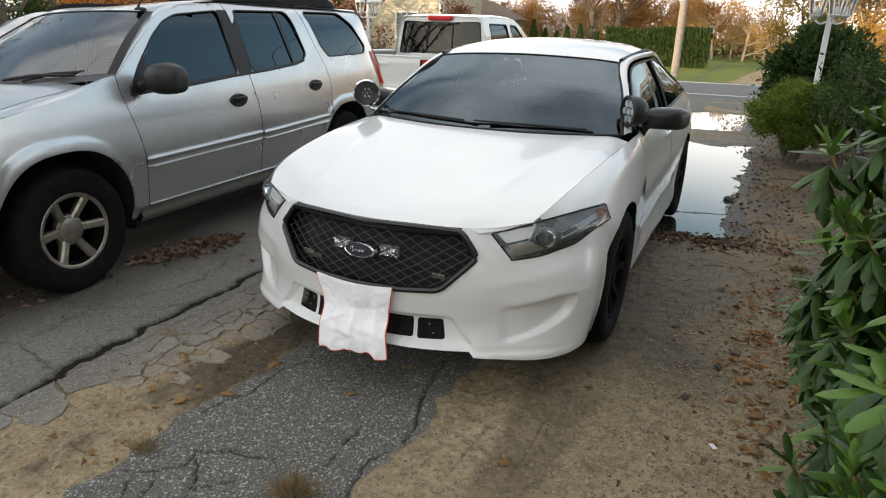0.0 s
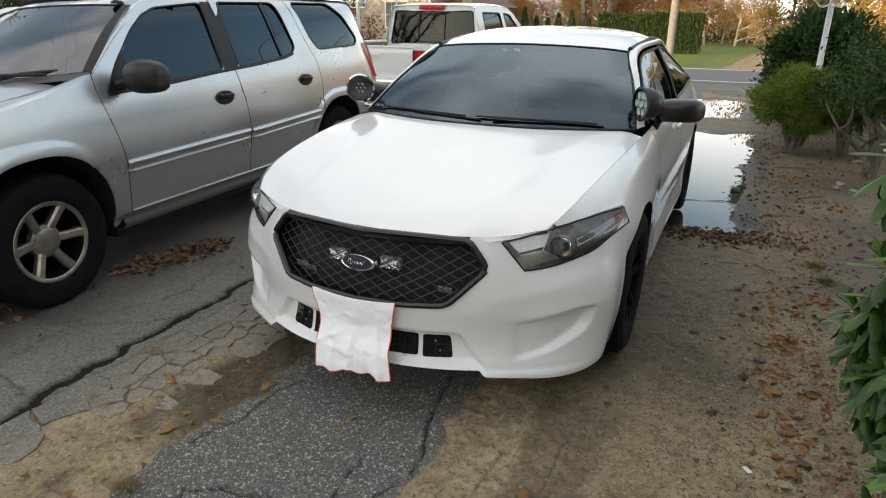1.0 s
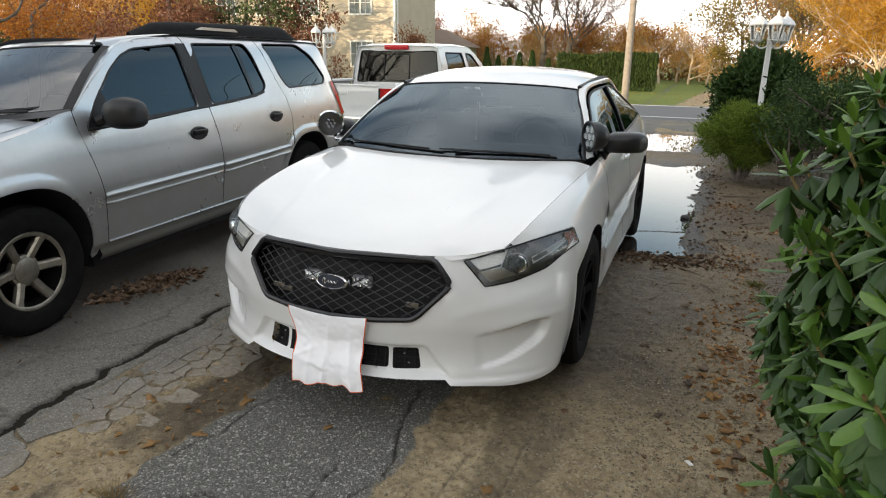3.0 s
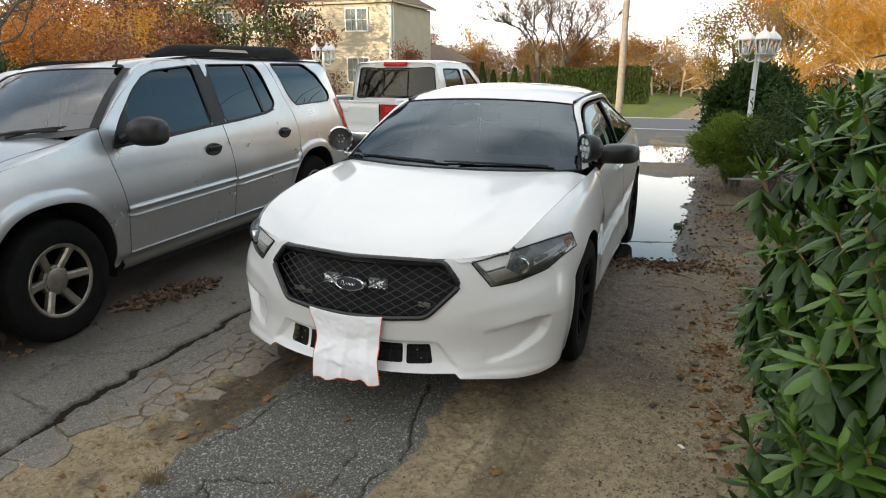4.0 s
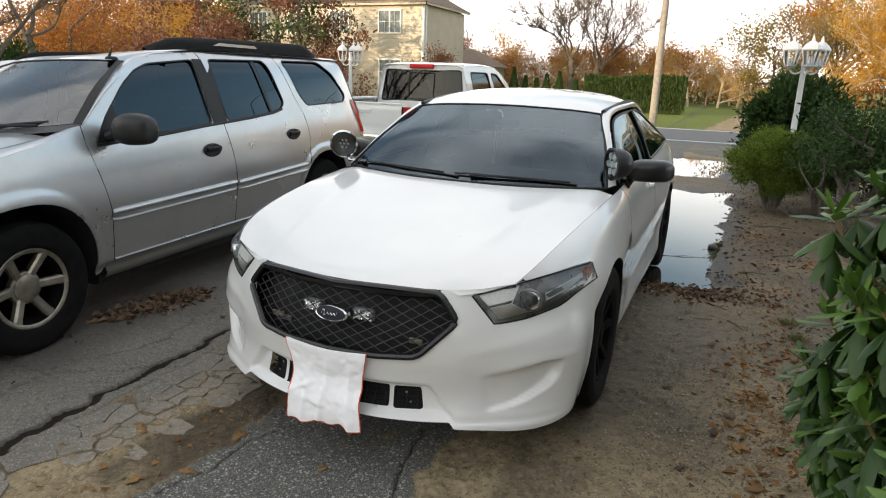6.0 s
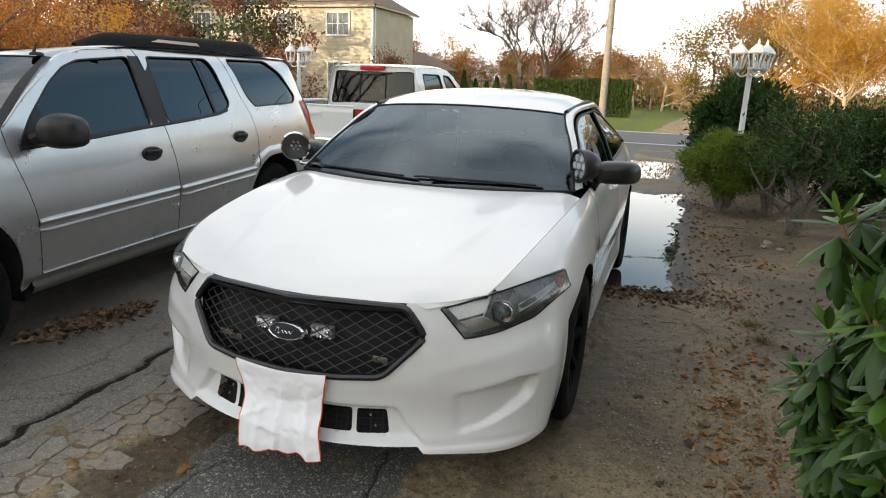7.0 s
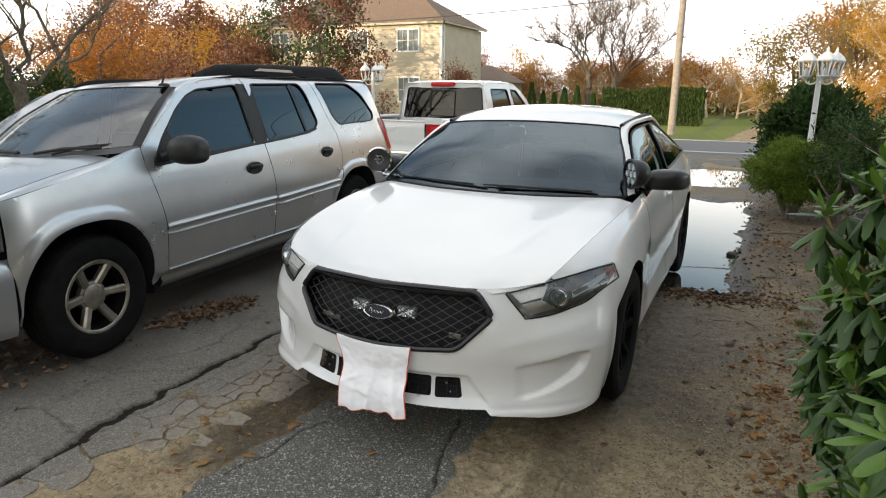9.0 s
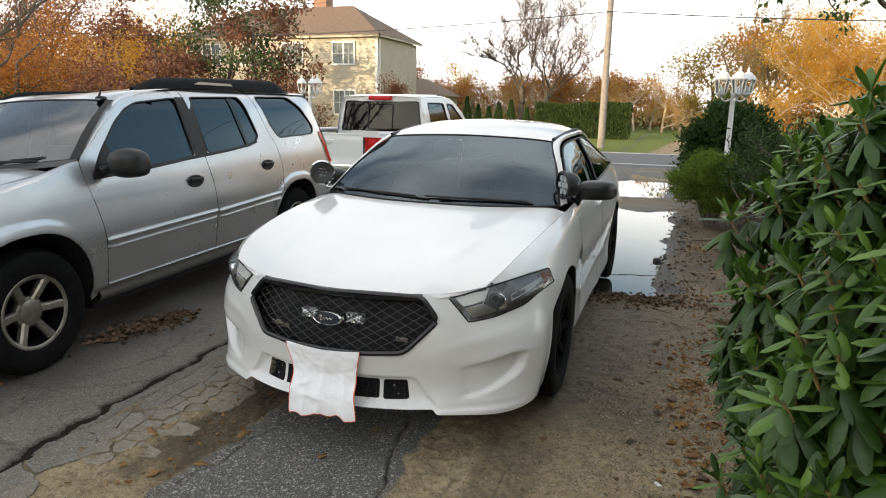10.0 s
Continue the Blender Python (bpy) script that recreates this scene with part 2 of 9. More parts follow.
def slab_mat():
    n = Nodes("old_asphalt_slab")
    o = n.node("ShaderNodeObjectInfo").outputs["Random"]
    w = n.node("ShaderNodeNewGeometry").outputs["Position"]
    spk = n.node("ShaderNodeSeparateColor", Color=n.node("ShaderNodeTexVoronoi", Vector=w, Scale=150.0).outputs["Color"]).outputs[0]
    mid = n.noise(38, 5, 0.65, w)
    px = n.node("ShaderNodeSeparateXYZ", Vector=w).outputs["X"]
    c = n.mix(o, (0.118, 0.114, 0.104), (0.180, 0.170, 0.150))
    dust = n.ramp(n.math("ADD", n.math("ADD", px, 1.15), n.math("MULTIPLY", n.noise(9, 4, 0.6, w), 0.25)), (0.12, 0.0), (0.40, 0.6))
    c = n.mix(dust, c, (0.30, 0.255, 0.19))
    c = n.mix(n.ramp(spk, (0.55, 0.0), (0.95, 0.6)), c, (0.33, 0.31, 0.275))
    c = n.mix(n.ramp(mid, (0.45, 0.0), (0.70, 0.75)), c, (0.15, 0.12, 0.085))
    n.set(Base_Color=c, Roughness=0.92, Normal=n.bump(mid, 0.5, 0.006), Specular_IOR_Level=0.35)
    return n.m


M_SLABS = slab_mat()


def leaf_mat(name, a, b, c, rough=0.5, through=0.25, spec=0.4):
    """Leaves: each one its own tint; some light comes through."""
    n = Nodes(name)
    g = n.node("ShaderNodeNewGeometry")
    o = n.node("ShaderNodeObjectInfo")
    r = n.math("FRACT", n.math("ADD", g.outputs["Random Per Island"], o.outputs["Random"]))
    col = n.ramp(r, (0.0, a), (0.5, b), (1.0, c))
    col = n.mix(n.ramp(n.noise(60, 3), (0.4, 0.0), (0.75, 0.35)), col, tuple(v * 0.6 for v in a))
    n.set(Base_Color=col, Roughness=rough, Specular_IOR_Level=spec)
    tr = n.node("ShaderNodeBsdfTranslucent", Color=col)
    s = n.node("ShaderNodeMixShader", Fac=through)
    n.put(s.inputs[1], n.b.outputs[0])
    n.put(s.inputs[2], tr.outputs[0])
    n.t.links.new(s.outputs[0], n.out.inputs["Surface"])
    return n.m


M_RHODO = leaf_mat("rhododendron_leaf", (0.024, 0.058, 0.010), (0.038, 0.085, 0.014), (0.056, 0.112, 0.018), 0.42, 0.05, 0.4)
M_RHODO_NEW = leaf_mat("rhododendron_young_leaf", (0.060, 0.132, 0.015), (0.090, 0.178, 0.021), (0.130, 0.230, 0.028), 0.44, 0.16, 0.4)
M_STEM = plain("brown_green_stem", (0.24, 0.17, 0.06), 0.7)
M_BUSHDARK = leaf_mat("dark_evergreen_leaf", (0.024, 0.050, 0.012), (0.040, 0.080, 0.019), (0.066, 0.112, 0.028), 0.6, 0.15, 0.25)
M_CEDAR = leaf_mat("yellow_green_cedar", (0.080, 0.130, 0.018), (0.145, 0.210, 0.028), (0.24, 0.30, 0.045), 0.65, 0.3, 0.2)
M_HEDGE = leaf_mat("arborvitae_green", (0.024, 0.048, 0.010), (0.040, 0.072, 0.014), (0.075, 0.105, 0.022), 0.6, 0.15)
M_ORANGE = leaf_mat("orange_autumn_leaf", (0.33, 0.105, 0.014), (0.45, 0.18, 0.022), (0.53, 0.27, 0.045), 0.6, 0.35)
M_GOLD = leaf_mat("golden_autumn_leaf", (0.50, 0.25, 0.022), (0.58, 0.33, 0.036), (0.62, 0.40, 0.06), 0.6, 0.45)
M_RUST = leaf_mat("rust_brown_leaf", (0.17, 0.065, 0.03), (0.28, 0.11, 0.05), (0.33, 0.17, 0.08), 0.65, 0.3)
M_REDLEAF = leaf_mat("dry_red_brown_leaf", (0.13, 0.050, 0.028), (0.21, 0.085, 0.048), (0.30, 0.17, 0.10), 0.6, 0.35)
M_OLIVE = leaf_mat("olive_autumn_leaf", (0.12, 0.11, 0.02), (0.22, 0.17, 0.03), (0.34, 0.22, 0.04), 0.6, 0.3)
M_LITTER = leaf_mat("fallen_leaf_brown", (0.060, 0.038, 0.024), (0.120, 0.073, 0.043), (0.22, 0.140, 0.082), 0.8, 0.1)
M_LITTER_TAN = leaf_mat("faded_leaf_tan", (0.13, 0.08, 0.045), (0.20, 0.125, 0.068), (0.27, 0.165, 0.085), 0.85, 0.1)
M_LITTER_RUST = leaf_mat("fallen_leaf_rust", (0.17, 0.085, 0.038), (0.27, 0.135, 0.052), (0.40, 0.225, 0.085), 0.85, 0.1)
M_LITTER_GOLD = leaf_mat("fallen_leaf_ochre", (0.20, 0.105, 0.038), (0.27, 0.15, 0.055), (0.34, 0.20, 0.075), 0.8, 0.15)
M_STRAWGREEN = leaf_mat("yellow_green_grass", (0.10, 0.12, 0.03), (0.17, 0.17, 0.05), (0.24, 0.20, 0.08), 0.8, 0.2)
M_STRAW = leaf_mat("dry_grass", (0.24, 0.17, 0.08), (0.33, 0.24, 0.12), (0.20, 0.17, 0.07), 0.8, 0.2)
M_JUNIPER = leaf_mat("dark_juniper", (0.035, 0.060, 0.016), (0.055, 0.090, 0.022), (0.085, 0.125, 0.03), 0.6, 0.2)
M_WOODGOLD = leaf_mat("pale_gold_wood_leaf", (0.48, 0.24, 0.06), (0.58, 0.34, 0.10), (0.62, 0.42, 0.16), 0.6, 0.35)
M_BRUSH = leaf_mat("undergrowth_leaf", (0.16, 0.10, 0.035), (0.26, 0.15, 0.05), (0.36, 0.22, 0.07), 0.7, 0.25)
# light copy of the bark, low sunlight put into its colour
M_BARK_SUN = plain("sunlit_bark", (0.46, 0.38, 0.28), 0.9, vary=0.3, scale=8, bump=0.5)
M_BARK = plain("grey_bark", (0.13, 0.105, 0.085), 0.9, vary=0.4, scale=18, bump=0.8)
M_TWIG = plain("brown_twig_bark", (0.098, 0.080, 0.060), 0.9, vary=0.4, scale=18)
M_BARK_PALE = plain("pale_bark", (0.33, 0.27, 0.20), 0.9, vary=0.3, scale=8, bump=0.6)


def water_mat():
    n = Nodes("still_puddle_water")
    n.set(Base_Color=(0.030, 0.027, 0.022), Roughness=0.015, IOR=1.33, Specular_IOR_Level=1.0, Normal=n.bump(n.noise(7, 2), 0.012, 0.01))
    return n.m


M_WATER = water_mat()


def siding_mat():
    n = Nodes("beige_clapboard")
    z = n.node("ShaderNodeSeparateXYZ", Vector=n.co).outputs["Z"]
    saw = n.math("FRACT", n.math("MULTIPLY", z, 6.5))
    c = n.mix(n.ramp(n.noise(1.2, 4), (0.3, 0.0), (0.7, 1.0)), (0.52, 0.46, 0.36), (0.60, 0.53, 0.42))
    n.set(Base_Color=c, Roughness=0.75, Normal=n.bump(saw, 0.8, 0.03))
    return n.m


M_SIDING = siding_mat()
M_TRIM = plain("white_trim_paint", (0.78, 0.77, 0.74), 0.5, vary=0.05)
M_EAVE = plain("cream_eave_paint", (0.50, 0.44, 0.33), 0.6, vary=0.08)
M_SHINGLE = plain("brown_shingle_roof", (0.17, 0.12, 0.085), 0.9, vary=0.3, scale=9, bump=0.6)
M_BRICK = plain("brick_chimney", (0.30, 0.17, 0.11), 0.9, vary=0.3, scale=14, bump=0.4)
# pane colour lightened to stand in for the reflected sky
M_WINDOW = plain("house_window_glass", (0.15, 0.175, 0.17), 0.06, vary=0.35, scale=1.6)
M_POLE = plain("weathered_pole_wood", (0.25, 0.222, 0.19), 0.9, vary=0.25, scale=7, bump=0.5)
M_WIRE = plain("black_cable", (0.02, 0.02, 0.02), 0.6)
M_LAMPWHITE = plain("white_lamp_enamel", (0.74, 0.74, 0.73), 0.4, vary=0.06)
M_ROAD = plain("grey_road_asphalt", (0.15, 0.15, 0.15), 0.9, vary=0.2, scale=40, bump=0.3)
M_LINE = plain("white_road_paint", (0.62, 0.61, 0.58), 0.7, vary=0.15)
M_PEBBLE = leaf_mat("small_gravel", (0.11, 0.088, 0.062), (0.23, 0.19, 0.135), (0.44, 0.38, 0.285), 0.9, 0.0, 0.2)
M_STICKER = plain("faded_sticker", (0.15, 0.175, 0.19), 0.5, vary=0.4, scale=160)
M_SLATE = plain("unseen_wall_grey", (0.42, 0.40, 0.37), 0.8, vary=0.1, scale=2)

# ---- mesh helpers ----
def mesh_ob(name, verts, faces, mat, parent=None, label="", smooth=True, flat_angle=None, out=None):
    if out:
        p = np.array([tuple(q) for q in verts])
        n = sum(np.cross(p[f[1]] - p[f[0]], p[f[2]] - p[f[0]]) for f in faces)
        if n @ np.array(out, float) < 0:
            faces = [tuple(f)[::-1] for f in faces]
    me = bpy.data.meshes.new(name)
    me.from_pydata([tuple(map(float, v)) for v in verts], [], [tuple(map(int, f)) for f in faces])
    me.materials.append(mat)
    me.polygons.foreach_set("use_smooth", [smooth] * len(me.polygons))
    if flat_angle:
        me.set_sharp_from_angle(angle=radians(flat_angle))
    me.update()
    ob = new(name, me)
    ob.parent = parent
    if label:
        ob["label"] = label
    return ob


def thing(name, m, label, category, group="", kind=""):
    e = new(name)
    e.matrix_basis = m
    return tagged(e, label, category, group, kind)


class Geo:
    """Gathers vertices and faces of one mesh."""

    def __init__(self):
        self.v, self.f = [], []

    def add(self, verts, faces):
        k = len(self.v)
        self.v += [tuple(p) for p in verts]
        self.f += [tuple(i + k for i in f) for f in faces]
        return self

    def box(self, lo, hi, chamfer=0.0):
        bm = bmesh.new()
        bmesh.ops.create_cube(bm, size=1)
        for q in bm.verts:
            q.co = Vector([(lo[i] + hi[i]) / 2 + q.co[i] * (hi[i] - lo[i]) for i in range(3)])
        if chamfer:
            bmesh.ops.bevel(bm, geom=bm.edges[:], offset=chamfer, segments=2, affect="EDGES", profile=0.6)
        bm.verts.index_update()
        self.add([q.co.copy() for q in bm.verts], [[q.index for q in f.verts] for f in bm.faces])
        bm.free()
        return self

    def tube(self, pts, r, sides=8, closed=False, flat=1.0, caps=True):
        """A tube along points; r one radius or one for each point."""
        pts = [Vector(p) for p in pts]
        n = len(pts)
        rs = r if hasattr(r, "__len__") else [r] * n
        verts, up = [], Vector((0.13, 0.21, 1)).normalized()
        for i, p in enumerate(pts):
            a, b = pts[(i - 1) % n if closed else max(i - 1, 0)], pts[(i + 1) % n if closed else min(i + 1, n - 1)]
            d = (b - a).normalized()
            s = d.cross(up)
            s = s.normalized() if s.length > 1e-4 else Vector((1, 0, 0))
            t = s.cross(d)
            verts += [p + (s * math.cos(q) + t * math.sin(q) * flat) * rs[i] for q in (2 * math.pi * k / sides for k in range(sides))]
        rings = n if closed else n - 1
        faces = [(i * sides + k, i * sides + (k + 1) % sides, (i + 1) % n * sides + (k + 1) % sides, (i + 1) % n * sides + k) for i in range(rings) for k in range(sides)]
        if caps and not closed:
            faces += [tuple(range(sides))[::-1], tuple((n - 1) * sides + k for k in range(sides))]
        return self.add(verts, faces)

    def lathe(self, prof, m, sides=32, closed=False, caps=False):
        """Turns a profile of (radius, height) round the z axis of m."""
        verts = [m @ Vector((r * math.cos(a), r * math.sin(a), h)) for r, h in prof for a in (2 * math.pi * k / sides for k in range(sides))]
        n = len(prof)
        rings = n if closed else n - 1
        faces = [(i * sides + k, i * sides + (k + 1) % sides, (i + 1) % n * sides + (k + 1) % sides, (i + 1) % n * sides + k) for i in range(rings) for k in range(sides)]
        if caps and not closed:
            for end, row in ((0, 0), (1, n - 1)):
                if prof[row][0] > 1e-5:
                    ring = tuple(row * sides + k for k in range(sides))
                    faces.append(ring if end else ring[::-1])
        return self.add(verts, faces)

    def ob(self, name, mat, parent=None, label="", smooth=True, angle=40):
        return mesh_ob(name, self.v, self.f, mat, parent, label, smooth, angle)

    def mirror(self):
        g = Geo()
        return g.add([(-x, y, z) for x, y, z in self.v], [f[::-1] for f in self.f])


def spline(pts, n):
    """n points along a smooth curve through pts, evenly spaced."""
    p = np.array([tuple(q) for q in pts], float)
    if len(p) == 2:
        return p[0] + (p[1] - p[0]) * np.linspace(0, 1, n)[:, None]
    e = np.vstack([2 * p[0] - p[1], p, 2 * p[-1] - p[-2]])
    out = []
    for i in range(len(p) - 1):
        a, b, c, d = e[i : i + 4]
        t = np.linspace(0, 1, 17)[:-1, None]
        out.append(0.5 * (2 * b + (c - a) * t + (2 * a - 5 * b + 4 * c - d) * t**2 + (3 * b - a - 3 * c + d) * t**3))
    out = np.vstack(out + [p[-1:]])
    s = np.r_[0, np.cumsum(np.linalg.norm(np.diff(out, axis=0), axis=1))]
    q = np.linspace(0, s[-1], n)
    return np.stack([np.interp(q, s, out[:, k]) for k in range(p.shape[1])], 1)


def curve_of(*pts):
    """A smooth function y(x) through points, sampled finely."""
    p = np.array(pts, float)
    e = spline(p, 160) if len(p) > 2 else p
    return lambda x: np.interp(x, e[:, 0], e[:, 1])


def grid_faces(nu, nv):
    return [(i * nv + j, i * nv + j + 1, (i + 1) * nv + j + 1, (i + 1) * nv + j) for i in range(nu - 1) for j in range(nv - 1)]


def loft(curves, nu, nv):
    """A smooth skin over curves laid side by side: vertices (nu by nv) and faces."""
    rows = np.stack([spline(c, nu) for c in curves])
    skin = np.stack([spline(rows[:, i], nv) for i in range(nu)])
    return skin.reshape(-1, 3), grid_faces(nu, nv)


def inside(p, poly):
    """Which of the points lie in the polygon."""
    x, y = p[:, 0], p[:, 1]
    hit = np.zeros(len(p), bool)
    for (ax, ay), (bx, by) in zip(poly, np.roll(poly, -1, axis=0)):
        cross = (ay > y) != (by > y)
        hit ^= cross & (x < (bx - ax) * (y - ay) / (by - ay + 1e-12) + ax)
    return hit


def rounded(poly, r, n=4):
    """The polygon with its corners rounded."""
    p = [Vector(q) for q in poly]
    out = []
    for i, c in enumerate(p):
        a, b = p[i - 1] - c, p[(i + 1) % len(p)] - c
        k = min(r, a.length * 0.45, b.length * 0.45)
        s, e = c + a.normalized() * k, c + b.normalized() * k
        out += [tuple(s * (1 - t) ** 2 + c * 2 * t * (1 - t) + e * t**2) for t in (j / n for j in range(n + 1))]
    return out


def sheet(surface, u0, u1, v0, v1, step, keep=None, drop=()):
    """A skin over the plane (u, v), cut clean along the edge of keep and round the holes in drop."""
    nu, nv = max(2, int(round((u1 - u0) / step)) + 1), max(2, int(round((v1 - v0) / step)) + 1)
    g = np.stack(np.meshgrid(np.linspace(u0, u1, nu), np.linspace(v0, v1, nv), indexing="ij"), -1).reshape(-1, 2)
    polys = [np.array(q, float) for q in ([keep] if keep else []) + list(drop)]
    best, spot = np.full(len(g), 0.62 * step), g.copy()
    for q in polys:
        for a, b in zip(q, np.roll(q, -1, axis=0)):
            d = b - a
            near = a + np.clip(((g - a) @ d) / (d @ d + 1e-12), 0, 1)[:, None] * d
            far = np.linalg.norm(g - near, axis=1)
            hit = far < best
            best[hit], spot[hit] = far[hit], near[hit]
    moved = spot
    faces = np.array(grid_faces(nu, nv))
    mid = moved[faces].mean(1)
    ok = inside(mid, np.array(keep)) if keep else np.ones(len(mid), bool)
    for q in drop:
        ok &= ~inside(mid, np.array(q))
    faces = faces[ok]
    used = np.unique(faces)
    index = np.full(len(g), -1)
    index[used] = np.arange(len(used))
    return [surface(u, v) for u, v in moved[used]], index[faces].tolist()


def wheel(name, parent, m, radius, width, rim, mats, spokes=5, dish=0.03, cap=0.07):
    """A wheel whose outer face looks along the z axis of m."""
    tyre_mat, rim_mat, cap_mat = mats
    w = width / 2
    prof = [(rim, -w * 0.8), (rim + 0.02, -w * 0.95), (radius * 0.86, -w), (radius * 0.965, -w * 0.86), (radius, -w * 0.62)]
    for k in (-0.4, 0.0, 0.4):
        prof += [(radius, w * (k - 0.16)), (radius - 0.008, w * (k - 0.14)), (radius - 0.008, w * (k - 0.09)), (radius, w * (k - 0.07))]
    prof += [(radius, w * 0.62), (radius * 0.965, w * 0.86), (radius * 0.90, w * 0.985), (radius * 0.86, w), (rim + 0.035, w * 0.97), (rim + 0.02, w * 0.93), (rim, w * 0.80)]
    e = new(name)
    e.parent = parent
    e.matrix_basis = m
    eye = Matrix.Identity(4)
    Geo().lathe(prof, eye, 56, closed=True).ob("tyre", tyre_mat, e, angle=30)
    Geo().lathe([(rim - 0.018, w * 0.83), (rim - 0.03, w * 0.55), (rim - 0.03, -w * 0.8)], eye, 56).ob("rim_barrel", M_STEEL, e, "dark inner face of the rim")
    g = Geo()
    g.lathe([(rim - 0.004, w * 0.80), (rim + 0.008, w * 0.86), (rim + 0.004, w * 0.90), (rim - 0.012, w * 0.88), (rim - 0.018, w * 0.83)], eye, 56)
    hub = w * 0.80 - dish
    g.lathe([(cap * 1.25, hub - 0.03), (cap * 1.2, hub + 0.002), (cap, hub + 0.008), (0.0, hub + 0.008)], eye, 28)
    for k in range(spokes):
        a = 2 * math.pi * k / spokes + math.pi / 2
        c, s = math.cos(a), math.sin(a)
        ring = []
        for r, half, z in ((cap * 0.9, 0.026, hub), (rim * 0.55, 0.025, hub + dish * 0.35), (rim * 0.8, 0.026, hub + dish * 0.7), (rim - 0.012, 0.032, w * 0.76)):
            for o, dz in ((-half, -0.03), (-half, 0.0), (-half * 0.6, 0.012), (half * 0.6, 0.012), (half, 0.0), (half, -0.03)):
                ring.append((c * r - s * o, s * r + c * o, z + dz))
        g.add(ring, [(i * 6 + j, i * 6 + j + 1, i * 6 + j + 7, i * 6 + j + 6) for i in range(3) for j in range(5)])
    g.ob("rim", rim_mat, e)
    Geo().lathe([(rim * 0.93, -w * 0.2), (0.0, -w * 0.2)], eye, 32).lathe([(0.15, -0.02), (0.15, 0.0), (0.0, 0.0)], eye, 24).ob("brake_disc", M_STEEL, e)
    Geo().lathe([(cap, hub + 0.006), (cap, hub + 0.016), (cap * 0.8, hub + 0.024), (0, hub + 0.026)], eye, 28).ob("hub_cap", cap_mat, e)
    return e


def leaf_cloud(pos, along, size, rng, fold=0.25, shape=0.36, roll=None, far=False):
    """Many folded leaves: at pos, pointing along, of the given lengths. Six vertices and two faces each."""
    n = len(pos)
    d = along / np.linalg.norm(along, axis=1)[:, None]
    r = rng.normal(size=(n, 3)) if roll is None else roll
    s = np.cross(d, r)
    s /= np.linalg.norm(s, axis=1)[:, None] + 1e-9
    u = np.cross(s, d)
    L = np.asarray(size).reshape(-1, 1) * np.ones((n, 1))
    w = L * shape
    v = np.stack([pos, pos + d * L * 0.45 + s * w / 2 + u * w * fold, pos + d * L * 0.55 - u * L * 0.02, pos + d * L * 0.45 - s * w / 2 + u * w * fold, pos + d * L - u * L * 0.10], 1)
    if far:  # distant leaves: one bent face each
        v = v[:, [0, 1, 4, 3]]
        k = np.arange(n)[:, None] * 4
        return v.reshape(-1, 3), np.concatenate([k + [0, 1, 2], k + [0, 2, 3]])
    k = np.arange(n)[:, None] * 5
    f = np.concatenate([k + [0, 1, 2], k + [1, 4, 2], k + [0, 2, 3], k + [2, 4, 3]])
    return v.reshape(-1, 3), f


def tri_ob(name, verts, faces, mat, parent=None, label="", smooth=False):
    """A large mesh straight from arrays of triangles."""
    me = bpy.data.meshes.new(name)
    verts, faces = np.asarray(verts, np.float32), np.asarray(faces, np.int32)
    me.vertices.add(len(verts))
    me.vertices.foreach_set("co", verts.ravel())
    me.loops.add(faces.size)
    me.loops.foreach_set("vertex_index", faces.ravel())
    me.polygons.add(len(faces))
    me.polygons.foreach_set("loop_start", np.arange(len(faces), dtype=np.int32) * faces.shape[1])
    me.polygons.foreach_set("use_smooth", np.full(len(faces), smooth))
    me.materials.append(mat)
    me.update(calc_edges=True)
    ob = new(name, me)
    ob.parent = parent
    if label:
        ob["label"] = label
    return ob

# ---- ground: one sheet to the horizon ----
def fbm(x, y, scale, seed, octaves=4):
    """Smooth random relief in 0..1 over the plane."""
    total, amp, top = 0.0, 1.0, 0.0
    for o in range(octaves):
        k = scale * 2**o
        u, v = x * k + seed * 17.3, y * k - seed * 9.1
        iu, iv = np.floor(u), np.floor(v)
        fu, fv = u - iu, v - iv
        fu, fv = fu * fu * (3 - 2 * fu), fv * fv * (3 - 2 * fv)

        def h(a, b):
            q = np.sin(a * 127.1 + b * 311.7 + seed * 74.7 + o * 13.7) * 43758.5453
            return q - np.floor(q)

        total = total + amp * ((h(iu, iv) * (1 - fu) + h(iu + 1, iv) * fu) * (1 - fv) + (h(iu, iv + 1) * (1 - fu) + h(iu + 1, iv + 1) * fu) * fv)
        top += amp
        amp *= 0.5
    return total / top


def smooth(x, a, b):
    t = np.clip((x - a) / (b - a), 0, 1)
    return t * t * (3 - 2 * t)


def puddle_depth(x, y):
    """How far the ground dips below the two puddles' water line (positive: under water)."""
    w = (fbm(x, y, 2.2, 5) - 0.5) * 0.75 + (fbm(x, y, 9.0, 6) - 0.5) * 0.3
    one = np.maximum(np.abs(x - 0.55 - 0.02 * (y - 6)) / 0.87, np.abs(y - 6.05) / 2.55)
    two = np.maximum(np.abs(x - 0.2) / 1.15, np.abs(y - 11.9) / 1.45)
    return np.maximum(1.0 - one + w * 0.42, 1.0 - two + w * 0.42)


WATER_Z = -0.016


